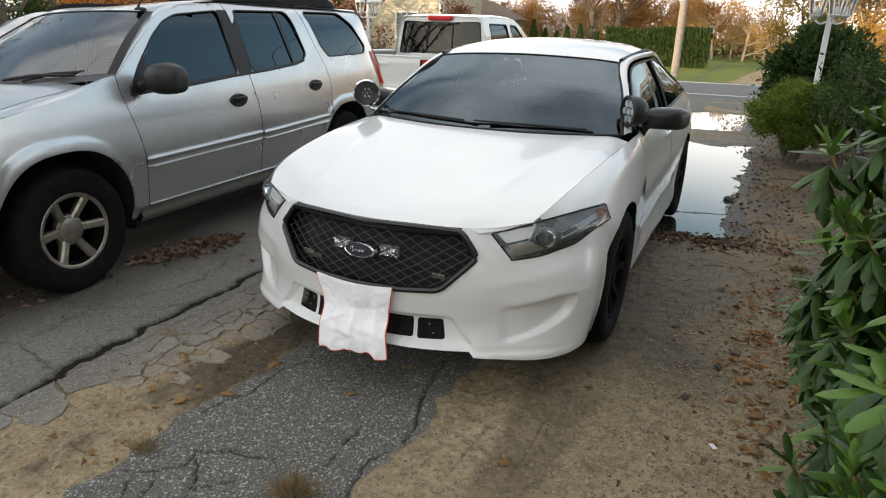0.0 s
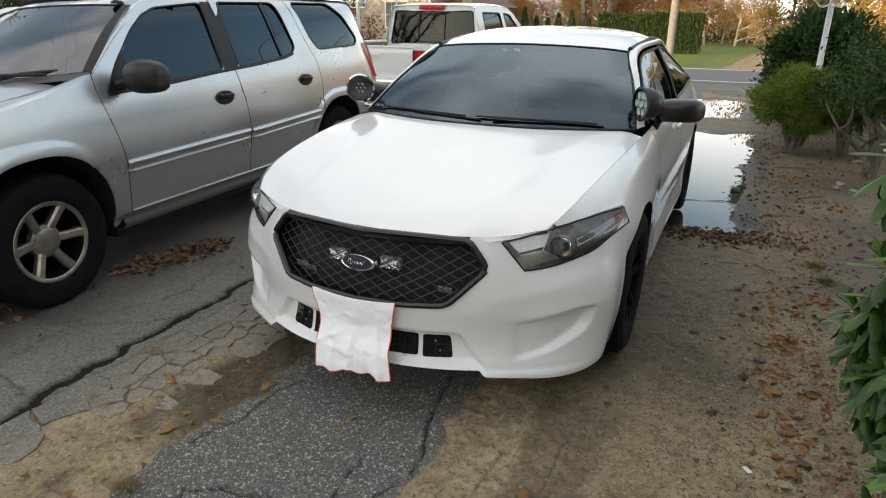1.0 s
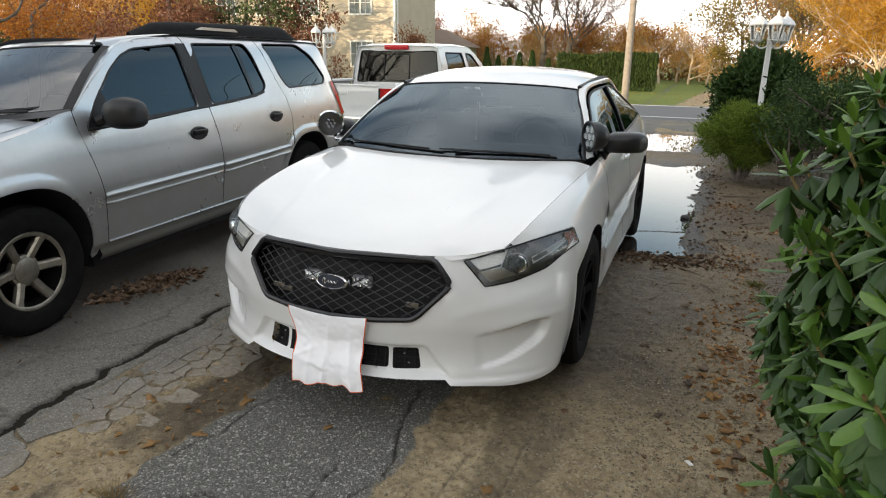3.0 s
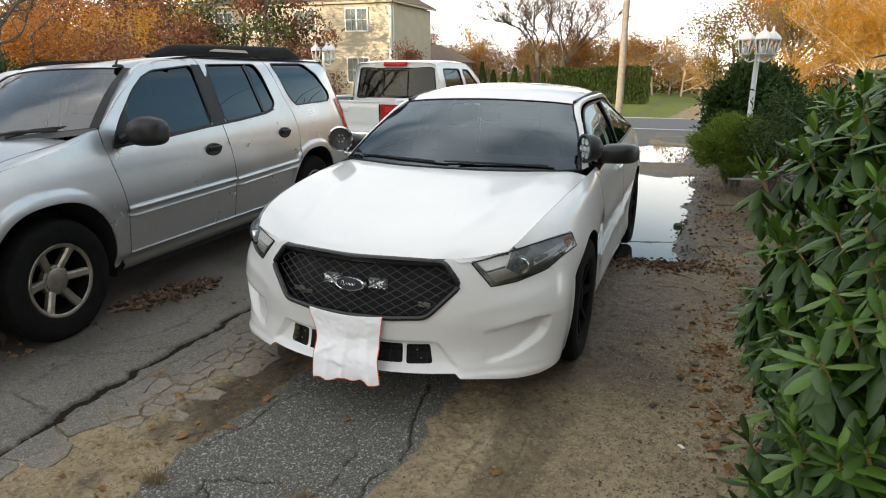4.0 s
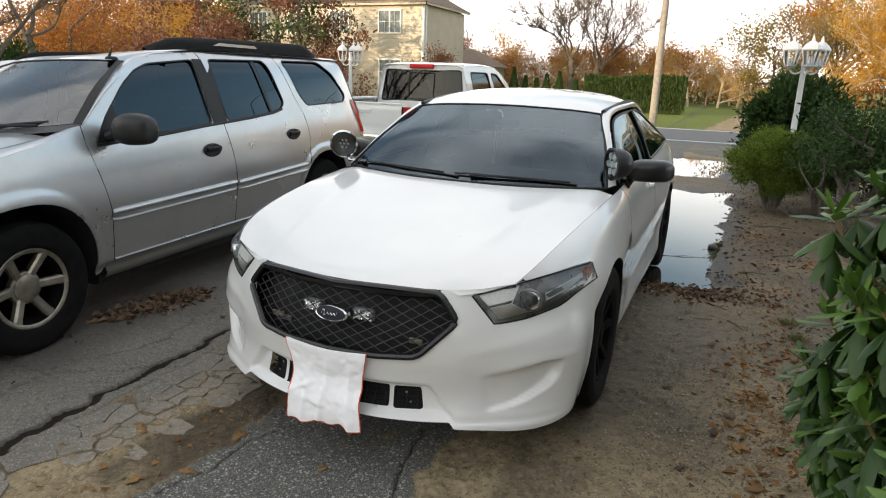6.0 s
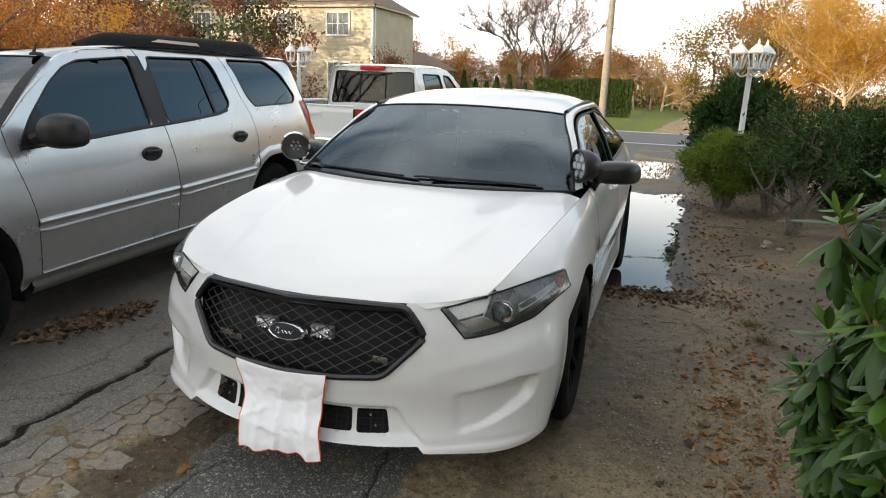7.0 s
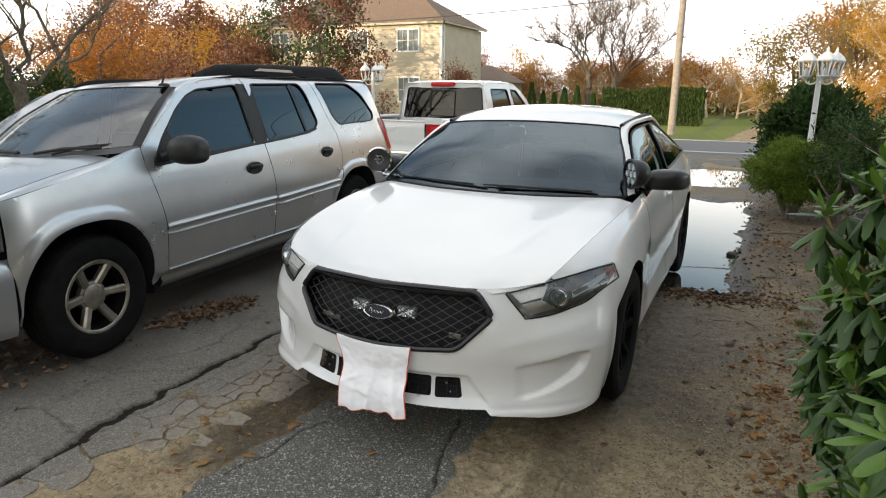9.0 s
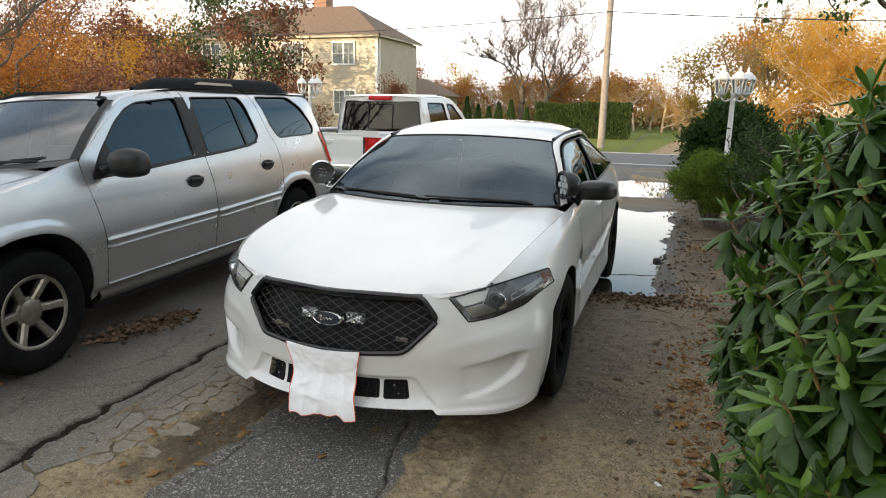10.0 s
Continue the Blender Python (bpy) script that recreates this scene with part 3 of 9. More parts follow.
def crack(x, y, pts, wide, stray=1.0):
    """Nearness (0..1) to a ragged line through pts."""
    p = spline(pts, 40)
    near = np.full(x.shape, 9.0)
    jx, jy = (fbm(x, y, 9, 31) - 0.5) * 0.09 * stray, (fbm(x, y, 9, 32) - 0.5) * 0.09 * stray
    box = (x > p[:, 0].min() - 0.2) & (x < p[:, 0].max() + 0.2) & (y > p[:, 1].min() - 0.2) & (y < p[:, 1].max() + 0.2)
    jx, jy = jx + (fbm(x, y, 38, 34) - 0.5) * 0.030, jy + (fbm(x, y, 38, 35) - 0.5) * 0.030
    qx, qy = (x + jx)[box], (y + jy)[box]
    best = np.full(qx.shape, 9.0)
    for a, b in zip(p[:-1], p[1:]):
        d = b - a
        t = np.clip(((qx - a[0]) * d[0] + (qy - a[1]) * d[1]) / (d @ d), 0, 1)
        best = np.minimum(best, np.hypot(qx - a[0] - t * d[0], qy - a[1] - t * d[1]))
    near[box] = best
    return 1 - smooth(near, wide * 0.55, wide)


PATCH_CRACKS = [
    ([(-0.44, -1.00), (-0.298, -0.914), (-0.245, -0.856), (-0.265, -0.795), (-0.282, -0.764)], 0.0062),
    ([(-0.238, -0.807), (-0.20, -0.855), (-0.151, -0.919), (-0.13, -0.991), (-0.16, -1.12)], 0.0062),
    ([(-0.131, -0.939), (-0.082, -0.907), (-0.044, -0.863), (-0.019, -0.832)], 0.006),
    ([(-0.364, -1.012), (-0.324, -1.076), (-0.33, -1.2)], 0.006),
    ([(-0.285, -0.982), (-0.259, -1.019), (-0.251, -1.054)], 0.0055),
    ([(0.27, 0.34), (0.279, 0.207), (0.308, 0.047), (0.35, -0.09), (0.392, -0.209), (0.415, -0.326), (0.415, -0.379)], 0.0075),
    ([(0.42, -0.389), (0.374, -0.447), (0.34, -0.516), (0.356, -0.601), (0.366, -0.666), (0.381, -0.725), (0.36, -0.95)], 0.0065),
    ([(-0.278, -0.782), (-0.197, -0.731), (-0.164, -0.705), (-0.077, -0.707), (0.042, -0.653)], 0.005),
    ([(0.195, -0.308), (0.212, -0.42), (0.204, -0.528), (0.225, -0.632)], 0.005),
    ([(-0.30, 0.10), (-0.395, -0.147), (-0.39, -0.366), (-0.43, -0.466), (-0.46, -0.567)], 0.0058),
]
LANE_CRACKS = [
    [(-3.2, 0.6), (-2.5, 0.1), (-1.9, -0.1), (-1.34, 0.25)],
    [(-2.4, -1.2), (-2.0, -0.7), (-1.7, -0.55), (-1.32, -0.62)],
    [(-1.75, -0.5), (-1.8, 0.0), (-1.62, 0.5), (-1.75, 1.2)],
]


def ground_layers(x, y):
    """Height and the four layers (patch, dirt, dampness with painted shade, grass) of the ground."""
    wob = (fbm(x, y, 3.0, 1) - 0.5) * 0.22 + (fbm(x, y, 14, 2) - 0.5) * 0.07
    patch = smooth(x + wob, -0.50, -0.46) * (1 - smooth(x + wob, 0.36, 0.42)) * (1 - smooth(y, 1.5, 2.2))
    trough = smooth(x + wob, -0.92, -0.80) * (1 - smooth(x + wob, -0.52, -0.44))
    right = smooth(x + wob, 0.36, 0.44)
    dirt = np.maximum(trough, right)
    dirt = np.maximum(dirt, smooth(x + wob * 1.2, -1.05, -0.85) * (1 - smooth(y + wob, -0.75, -0.45)) * (1 - patch))
    slab = smooth(x + wob * 0.5, -1.24, -1.20) * (1 - smooth(x + wob, -0.86, -0.80)) * (1 - smooth(y, 1.9, 2.1))
    dirt = np.maximum(dirt, slab)
    # broken asphalt shows through again beside the puddles and towards the road
    bare = smooth(fbm(x, y, 1.1, 9), 0.50, 0.62) * smooth(y, 2.6, 3.6) * (1 - smooth(x, 1.5, 1.9))
    apron = smooth(y + wob * 3, 15.2, 16.2)
    dirt = dirt * (1 - 0.85 * bare) * (1 - 0.55 * apron)
    pd = puddle_depth(x, y)
    strip = smooth(x + wob, 1.30, 1.42) * (1 - smooth(x + wob * 2.2, 1.50, 1.62)) * smooth(y + wob, 3.2, 3.5) * (1 - smooth(y + wob, 6.2, 7.6))
    dirt = dirt * (1 - 0.8 * strip)
    rim = smooth(pd, -0.42, 0.0)
    damp_shade = np.maximum(rim, 0.75 * smooth(fbm(x, y, 0.9, 12), 0.45, 0.65) * smooth(y, 1.6, 3.0) * smooth(x, 0.8, 1.1) * (1 - smooth(x, 2.1, 2.6)) * (1 - smooth(y, 9, 14)))
    damp_shade = np.maximum(damp_shade, trough * smooth(y + wob * 2, -0.75, -0.30) * (1 - smooth(y, 0.9, 1.3)) * 0.95)
    damp_shade = np.maximum(damp_shade, 0.75 * smooth(fbm(x, y, 2.6, 33), 0.50, 0.64) * trough)
    damp_shade = np.maximum(damp_shade, 0.95 * strip)
    # dampened dirt by the sedan; its reach under the shrubs paints their shade
    wet = smooth(y + wob * 2, 0.15, 1.1) * smooth(x, 0.5, 0.7) * (1 - smooth(y, 9.0, 12.0)) * (1 - 0.45 * smooth(x + wob * 1.5, 1.40, 1.75) * (1 - smooth(y, 1.2, 2.4)))
    damp_shade = np.maximum(damp_shade, (0.62 + 0.33 * smooth(fbm(x, y, 1.6, 21), 0.35, 0.65)) * wet)
    # a pressed, darker oblong with straight tyre grooves
    track = smooth(x + wob * 0.4 + 0.05 * y, 0.69, 0.73) * (1 - smooth(x + wob * 0.4 - 0.12 * y, 0.97, 1.05)) * smooth(y + wob, -0.62, -0.50) * (1 - smooth(y, 0.25, 0.9))
    damp_shade = np.maximum(damp_shade, 0.50 * track)
    groove = np.zeros(x.shape)
    for gx0, lean, y0, y1, deep in ((0.868, 0.02, -0.42, 0.24, 1.0), (0.673, 0.07, -0.45, -0.02, 0.7), (0.822, -0.03, -0.28, -0.06, 0.8), (0.785, 0.03, -0.40, 0.05, 0.35), (0.915, 0.04, -0.35, 0.1, 0.35)):
        groove = np.maximum(groove, deep * np.exp(-(((x - gx0 - lean * y + (fbm(x, y, 7, 51) - 0.5) * 0.012) / 0.0075) ** 2)) * smooth(y, y0, y0 + 0.06) * (1 - smooth(y, y1 - 0.06, y1)))
    damp_shade = np.maximum(damp_shade, 0.92 * groove)
    # darkens the asphalt round the SUV for the shade between the cars
    suv_shade = smooth(-x + wob * 2, 1.55, 2.2) * (1 - smooth(-x, 5.2, 6.0)) * (0.30 + 0.42 * smooth(fbm(x, y, 1.3, 41), 0.35, 0.65)) * (1 - smooth(y, 8, 12))
    damp_shade = np.maximum(damp_shade, suv_shade * (1 - dirt))
    grass = np.maximum(smooth(y + wob * 2, 23.7, 24.3), smooth(-x + wob * 3, 7.2, 8.0) * (1 - smooth(y, 16.8, 17.2)))
    grass = np.maximum(grass, smooth(x + wob * 6, 6.5, 9.0) * (1 - smooth(y, 16.8, 17.2)))
    path = smooth(x + wob * 2 - (y - 24) * 0.08, 0.2, 0.5) * (1 - smooth(x + wob * 2 - (y - 24) * 0.08, 1.7, 2.2)) * smooth(y, 23.5, 24)
    grass = grass * (1 - path)
    dirt = np.maximum(dirt, path)
    fine = fbm(x, y, 26, 3) - 0.5
    z = 0.006 * (fbm(x, y, 5, 4) - 0.5) * 2 + dirt * 0.012 * fine * 2 + (patch + 0.3) * 0.004 * fine
    z = z - 0.012 * trough - 0.010 * dirt - 0.004 * slab
    z = z - 0.006 * groove - 0.003 * track
    z = z - 0.040 * smooth(pd, -0.10, 0.14)
    g = crack(x, y, [(-1.20, -1.4), (-1.245, -0.81), (-1.305, -0.50), (-1.333, -0.04), (-1.347, 0.41), (-1.364, 0.82), (-1.41, 1.8)], 0.036)
    for pts, wide in PATCH_CRACKS:
        g = np.maximum(g, 0.85 * crack(x, y, pts, wide, 0.35) * patch)
    for pts in LANE_CRACKS:
        g = np.maximum(g, 0.5 * crack(x, y, pts, 0.011))
    z = z - 0.016 * g
    dirt, damp_shade = dirt * (1 - g), np.maximum(damp_shade, 1.2 * g)
    seam = slab * (1 - smooth(x, -0.93, -0.88)) * np.maximum(smooth(y, -0.6, -0.5), 1 - smooth(x, -1.17, -1.12))
    damp_shade = np.maximum(damp_shade, 0.72 * seam)
    return z, np.stack([patch * (1 - 0.5 * g), dirt, damp_shade, grass], -1)


def spaced(*runs):
    """Grid lines: runs of (start, end, step); the ends grow outward to the horizon."""
    out = np.concatenate([np.arange(a, b, s) for a, b, s in runs])
    grow = 1.22 ** np.arange(60)
    lo, hi = out[0] - np.cumsum(0.04 * grow), out[-1] + np.cumsum(0.04 * grow)
    return np.r_[lo[lo > -2500][::-1], out, hi[hi < 2500]]


gx = spaced((-3.4, -1.7, 0.03), (-1.7, 0.55, 0.0095), (0.55, 0.98, 0.0085), (0.98, 2.4, 0.022))
gy = spaced((-1.3, 0.6, 0.0095), (0.6, 3.2, 0.025), (3.2, 14.0, 0.09), (14.0, 26.0, 0.2))
GX, GY = np.meshgrid(gx, gy, indexing="ij")
GZ, LAYERS = ground_layers(GX.ravel(), GY.ravel())
quads = np.arange(len(gx) * len(gy)).reshape(len(gx), len(gy))
quads = np.stack([quads[:-1, :-1], quads[1:, :-1], quads[1:, 1:], quads[:-1, 1:]], -1).reshape(-1, 4)
ground = tri_ob("ground", np.stack([GX.ravel(), GY.ravel(), GZ], -1), quads, M_GROUND, smooth=True)
tagged(ground, "cracked grey asphalt and sandy brown dirt driveway with lawn beyond", "ground", kind="structure")
lay = ground.data.attributes.new("layers", "FLOAT_COLOR", "POINT")
lay.data.foreach_set("color", LAYERS.astype(np.float32).ravel())


def ground_z(x, y):
    return float(ground_layers(np.array([x], float), np.array([y], float))[0][0])


# puddles: flat water lying in the dips
def water_sheet(name, x0, x1, y0, y1, label):
    step = 0.03
    xs, ys = np.arange(x0, x1, step), np.arange(y0, y1, step)
    X, Y = np.meshgrid(xs, ys, indexing="ij")
    deep = ground_layers(X.ravel(), Y.ravel())[0].reshape(X.shape) < WATER_Z + 0.006
    deep &= puddle_depth(X, Y) > -0.05
    idx = np.arange(X.size).reshape(X.shape)
    q = np.stack([idx[:-1, :-1], idx[1:, :-1], idx[1:, 1:], idx[:-1, 1:]], -1)
    any_deep = deep[:-1, :-1] | deep[1:, :-1] | deep[1:, 1:] | deep[:-1, 1:]
    q = q[any_deep]
    used = np.unique(q)
    back = np.full(X.size, -1)
    back[used] = np.arange(len(used))
    v = np.stack([X.ravel(), Y.ravel(), np.full(X.size, WATER_Z)], -1)[used]
    return tagged(tri_ob(name, v, back[q], M_WATER, smooth=True), label, "puddle", kind="structure")


water_sheet("puddle", -0.9, 2.0, 2.9, 9.3, "still rain puddle mirroring the pale sky on the driveway")
water_sheet("puddle", -1.3, 1.8, 9.9, 13.9, "shallow rain puddle mirroring the pale sky near the road")

# road across the far end of the driveway
g = Geo()
rx = np.r_[-400, -120, np.linspace(-40, 40, 81), 120, 400]
prof = [(17.25, -0.02), (17.3, 0.012), (18.6, 0.035), (20.5, 0.06), (22.4, 0.035), (23.75, 0.012), (23.8, -0.02)]
g.add([(x, y + 0.03 * math.sin(x * 1.7) * (j in (0, 1, 5, 6)), z) for x in rx for j, (y, z) in enumerate(prof)], [f[::-1] for f in grid_faces(len(rx), len(prof))])
tagged(g.ob("road", M_ROAD), "grey two-lane asphalt road with a white edge line", "road", kind="structure")
for name, y, z in (("road_edge_line", 17.95, 0.0275), ("road_edge_line", 23.2, 0.0275)):
    g = Geo().box((-300, y - 0.06, z - 0.008), (300, y + 0.06, z + 0.004))
    tagged(g.ob(name, M_LINE), "worn white painted line along the road edge", "road marking", kind="structure")

# ---- white sedan, nose towards the camera; its own frame: x across, y back from the nose, z up ----
sedan = thing("sedan", pose(0, 0, 0), "white four-door police-style sedan parked on the dirt driveway", "car")

PLAN = spline([(0, -0.045), (0.20, -0.032), (0.37, 0.012), (0.52, 0.078), (0.64, 0.150), (0.76, 0.235), (0.865, 0.345), (0.922, 0.46), (0.947, 0.62)], 120)
PLAN_S = np.r_[0, np.cumsum(np.linalg.norm(np.diff(PLAN, axis=0), axis=1))]
PLAN_T = np.gradient(PLAN, PLAN_S, axis=0)
U_MAX = PLAN_S[-1]
face_out = curve_of((0.10, -0.05), (0.14, -0.02), (0.18, 0.008), (0.215, 0.018), (0.26, 0.013), (0.30, 0.0), (0.36, -0.010), (0.43, -0.006), (0.50, 0.0), (0.60, -0.010), (0.68, -0.030), (0.77, -0.062), (0.84, -0.09))
end_out = curve_of((0.10, -0.04), (0.20, -0.014), (0.45, 0.006), (0.60, 0.006), (0.72, -0.006), (0.80, -0.022), (0.84, -0.05))
VENT_TOP = curve_of((0.50, 0.425), (0.60, 0.432), (0.72, 0.447), (0.90, 0.490))


def U(x):
    """Arc length round the nose at the half width x."""
    return math.copysign(float(np.interp(abs(x), PLAN[:, 0], PLAN_S)), x)


def nose(u, z, out=0.0):
    """The front bumper's skin."""
    a = abs(u)
    x, y = np.interp(a, PLAN_S, PLAN[:, 0]), np.interp(a, PLAN_S, PLAN[:, 1])
    tx, ty = np.interp(a, PLAN_S, PLAN_T[:, 0]), np.interp(a, PLAN_S, PLAN_T[:, 1])
    n = math.hypot(tx, ty)
    k = float(smooth(a, 0.78, U_MAX))
    o = float(face_out(z)) * (1 - k) + float(end_out(z)) * k + out
    # tucked under at the corners; set back round the lower intake
    o -= 0.016 * (1 - smooth(z, 0.16, 0.40)) * smooth(a, 0.60, 1.0)
    o += 0.020 * smooth(a, 0.62, 0.92) * (1 - smooth(a, 1.05, U_MAX)) * (1 - smooth(z, 0.55, 0.68))
    edge = 0.42 + (0.39 - z) * 0.75
    o -= 0.030 * (1 - smooth(a, edge, edge + 0.022)) * smooth(z, 0.250, 0.272) * (1 - smooth(z, 0.378, 0.396))
    # scoop beside the lower intake: sharp above and outside, fading inward and down
    d = float(VENT_TOP(a)) - z
    q = (max(0.0, a - 0.62) / 0.375) ** 3.5 + (max(0.0, d) / 0.158) ** 3
    s = (0.25 * smooth(a, 0.64, 0.70) + 0.75 * smooth(a, 0.70, 0.95)) * smooth(d, 0.0, 0.006) * (1 - smooth(q, 0.80, 0.99))
    o -= 0.046 * s
    ridge = smooth(a, 0.50, 0.80) * math.exp(-(((z - float(VENT_TOP(a)) - 0.018) / 0.022) ** 2)) * (1 - smooth(a, 1.05, 1.15))
    o += 0.003 * ridge
    o += 0.004 * math.exp(-(((z - 0.53 - 0.23 * (a - 0.56)) / 0.028) ** 2)) * smooth(a, 0.50, 0.66) * (1 - smooth(a, 1.0, 1.15))
    # valance lip stands proud outside the middle
    o += 0.014 * smooth(a, 0.50, 0.515) * (1 - smooth(z, 0.225, 0.245)) * (1 - smooth(a, 0.80, 1.10))
    return (math.copysign(1, u) * (x + ty / n * o), y - tx / n * o, z)


def UX(x, z):
    """Arc length at which the skin at height z stands at the half width x."""
    lo, hi = 0.0, U_MAX
    for _ in range(30):
        mid = (lo + hi) / 2
        lo, hi = (mid, hi) if nose(mid, z)[0] < x else (lo, mid)
    return (lo + hi) / 2


def soft_box(c):
    return math.copysign(abs(c) ** 0.72, c)


def both(poly):
    """The outline given for the right half, closed over to the left."""
    return poly + [(-u, z) for u, z in poly[::-1]]


fascia_edge = both([(0, 0.766), (U(0.45), 0.766), (U(0.46), 0.785), (UX(0.53, 0.785), 0.785), (UX(0.547, 0.762), 0.762), (UX(0.640, 0.655), 0.655), (UX(0.69, 0.661), 0.661), (UX(0.745, 0.671), 0.671), (UX(0.80, 0.690), 0.690), (UX(0.856, 0.712), 0.712), (UX(0.90, 0.748), 0.748), (U_MAX - 0.004, 0.797), (U_MAX, 0.797), (U_MAX, 0.45), (U_MAX - 0.015, 0.215), (U(0.86), 0.200), (U(0.70), 0.206), (U(0.52), 0.222), (U(0.50), 0.244), (0, 0.248)])
HEX = [(0.455, 0.772), (0.521, 0.668), (0.372, 0.522), (0.20, 0.512), (0, 0.507)]
grille_hole = both([(0, 0.776)] + [(U(x), z) for x, z in HEX[:3]] + [(0.20, 0.512), (0, 0.507)])
intakes = [rounded([(U(a), 0.370), (U(b), 0.372), (U(b) + c, 0.280), (U(a), 0.276)], 0.012) for a, b, c in ((0.280, 0.392, 0.012), (0.02, 0.262, 0.0), (-0.262, -0.02, 0.0))]
intakes.append(rounded([(U(-0.392), 0.372), (U(-0.280), 0.370), (U(-0.280), 0.276), (U(-0.392) - 0.012, 0.280)], 0.012))
v, f = sheet(nose, -U_MAX - 0.001, U_MAX + 0.001, 0.17, 0.81, 0.0095, fascia_edge, [grille_hole] + intakes)
mesh_ob("front_bumper", v, [q[::-1] for q in f], M_WHITE, sedan, "white front bumper skin with scoops")
v, f = sheet(lambda u, z: nose(u, z, -0.05), U(-0.42), U(0.42), 0.25, 0.385, 0.03)
mesh_ob("intake_backing", v, [q[::-1] for q in f], M_DARK, sedan, "black lower intake mesh")
g = Geo()
for k in range(-8, 9):
    g.tube([nose(k * 0.048, z, -0.03) for z in (0.255, 0.32, 0.38)], 0.0035, 5)
for z in (0.29, 0.315, 0.34):
    g.tube([nose(u, z, -0.03) for u in np.linspace(-0.42, 0.42, 15)], 0.0035, 5)
g.ob("intake_mesh", M_DARK, sedan)
for s in (-1, 1):
    for u, z in ((0.335, 0.335), (0.355, 0.295)):
        p = Vector(nose(s * u, z, -0.022))
        Geo().lathe([(0.006, 0), (0.005, 0.004), (0, 0.005)], Matrix.Translation(p) @ pose(0, 0, 0, 90), 8).ob("marker_light", M_REFLECT, sedan, "small clear lamp inside the lower intake")

# grille: frame, lattice, backing, light heads and badge
rim_path = [nose(u, z, 0.004) for u, z in rounded([(a, b) for a, b in grille_hole], 0.03, 3)]
Geo().tube(rim_path, 0.0145, 8, closed=True, flat=1.0).ob("grille_frame", M_GLOSSBLACK, sedan, "satin black hexagonal grille frame")
top_edge = [nose(u, 0.757 + 0.0, 0.002) for u in np.linspace(-U(0.45), U(0.45), 25)]
low_edge = [nose(u, 0.747, -0.012) for u in np.linspace(-U(0.465), U(0.465), 25)]
v, f = loft([[(x, y - 0.004, z + 0.018) for x, y, z in top_edge], top_edge, low_edge], 41, 7)
mesh_ob("grille_top_strip", v, f, M_GLOSSBLACK, sedan)
v, f = sheet(lambda u, z: nose(u, z, -0.075), U(-0.54), U(0.54), 0.49, 0.79, 0.03)
mesh_ob("grille_backing", v, [q[::-1] for q in f], M_DARK, sedan)
hex_np = np.array(grille_hole) * (0.985, 1.0)
g = Geo()
for k in range(-14, 15):
    for slope in (0.52, -0.52):
        pts = [(k * 0.078 + (z - 0.64) / slope, z) for z in np.linspace(0.50, 0.785, 40)]
        ok = inside(np.array(pts), hex_np)
        run = [p for p, o in zip(pts, ok) if o]
        if len(run) > 2:
            g.tube([nose(u, z, -0.018 + 0.002 * (slope > 0)) for u, z in (run[0], run[len(run) // 2], run[-1])], 0.0024, 5)
g.ob("grille_mesh", M_LATTICE, sedan, "black diamond lattice grille")
for cx in (-0.125, 0.125):
    g = Geo()
    c = Vector(nose(cx, 0.652, -0.035))
    g.box(c - Vector((0.046, -0.004, 0.024)), c + Vector((0.046, 0.03, 0.024)), 0.006)
    g.ob("light_head", M_PROJECTOR, sedan, "clear emergency light head behind the grille")
    for k, (ax, az, bx, bz) in enumerate(((-0.042, -0.020, 0.042, 0.020), (-0.042, 0.020, 0.042, -0.020), (-0.014, -0.021, -0.014, 0.021), (0.016, -0.021, 0.016, 0.021))):
        Geo().tube([c + Vector((ax, 0.0, az)), c + Vector(((ax + bx) / 2, -0.006, (az + bz) / 2)), c + Vector((bx, 0.0, bz))], 0.0042 if k < 2 else 0.0028, 6).ob("light_rib", M_LED, sedan)
    for kx in range(3):
        for kz in range(2):
            p = c + Vector((-0.029 + 0.029 * kx, 0.001, -0.011 + 0.022 * kz))
            Geo().lathe([(0.010, 0), (0.008, 0.005), (0.0, 0.002)], Matrix.Translation(p) @ pose(0, 0, 0, 90), 10).ob("light_reflector", M_CHROME, sedan)
for cx, cz in ((-0.36, 0.565), (0.37, 0.565), (-0.30, 0.56)):
    c = Vector(nose(cx, cz, -0.05))
    Geo().box(c - Vector((0.03, 0.004, 0.012)), c + Vector((0.03, 0.004, 0.012)), 0.004).ob("radiator_tag", M_ALLOY, sedan, "pale scuffed plate behind the lattice")
badge = Matrix.Translation(nose(0.004, 0.655, 0.004)) @ pose(0, 0, 0, 84) @ Matrix.Diagonal((1.0, 0.44, 1, 1))
Geo().lathe([(0.078, -0.02), (0.080, 0.006), (0.072, 0.012), (0.066, 0.008)], badge, 40).ob("badge_rim", M_CHROME, sedan, "chrome oval badge rim")
Geo().lathe([(0.0675, 0.004), (0.0675, 0.009), (0.0, 0.013)], badge, 40).ob("badge_field", plain("badge_dark", (0.03, 0.035, 0.05), 0.2), sedan, "dark oval badge field")
g = Geo()
swirl = [(-0.040, -0.004), (-0.034, 0.012), (-0.026, 0.009), (-0.030, -0.010), (-0.020, -0.004), (-0.012, 0.004), (-0.006, -0.006), (0.002, 0.004), (0.010, -0.006), (0.018, 0.004), (0.026, -0.005), (0.036, 0.011)]
g.tube([badge @ Vector((a, b / 0.44, 0.014)) for a, b in spline(swirl, 40)], 0.0022, 5)
g.ob("badge_mark", M_CHROME, sedan)

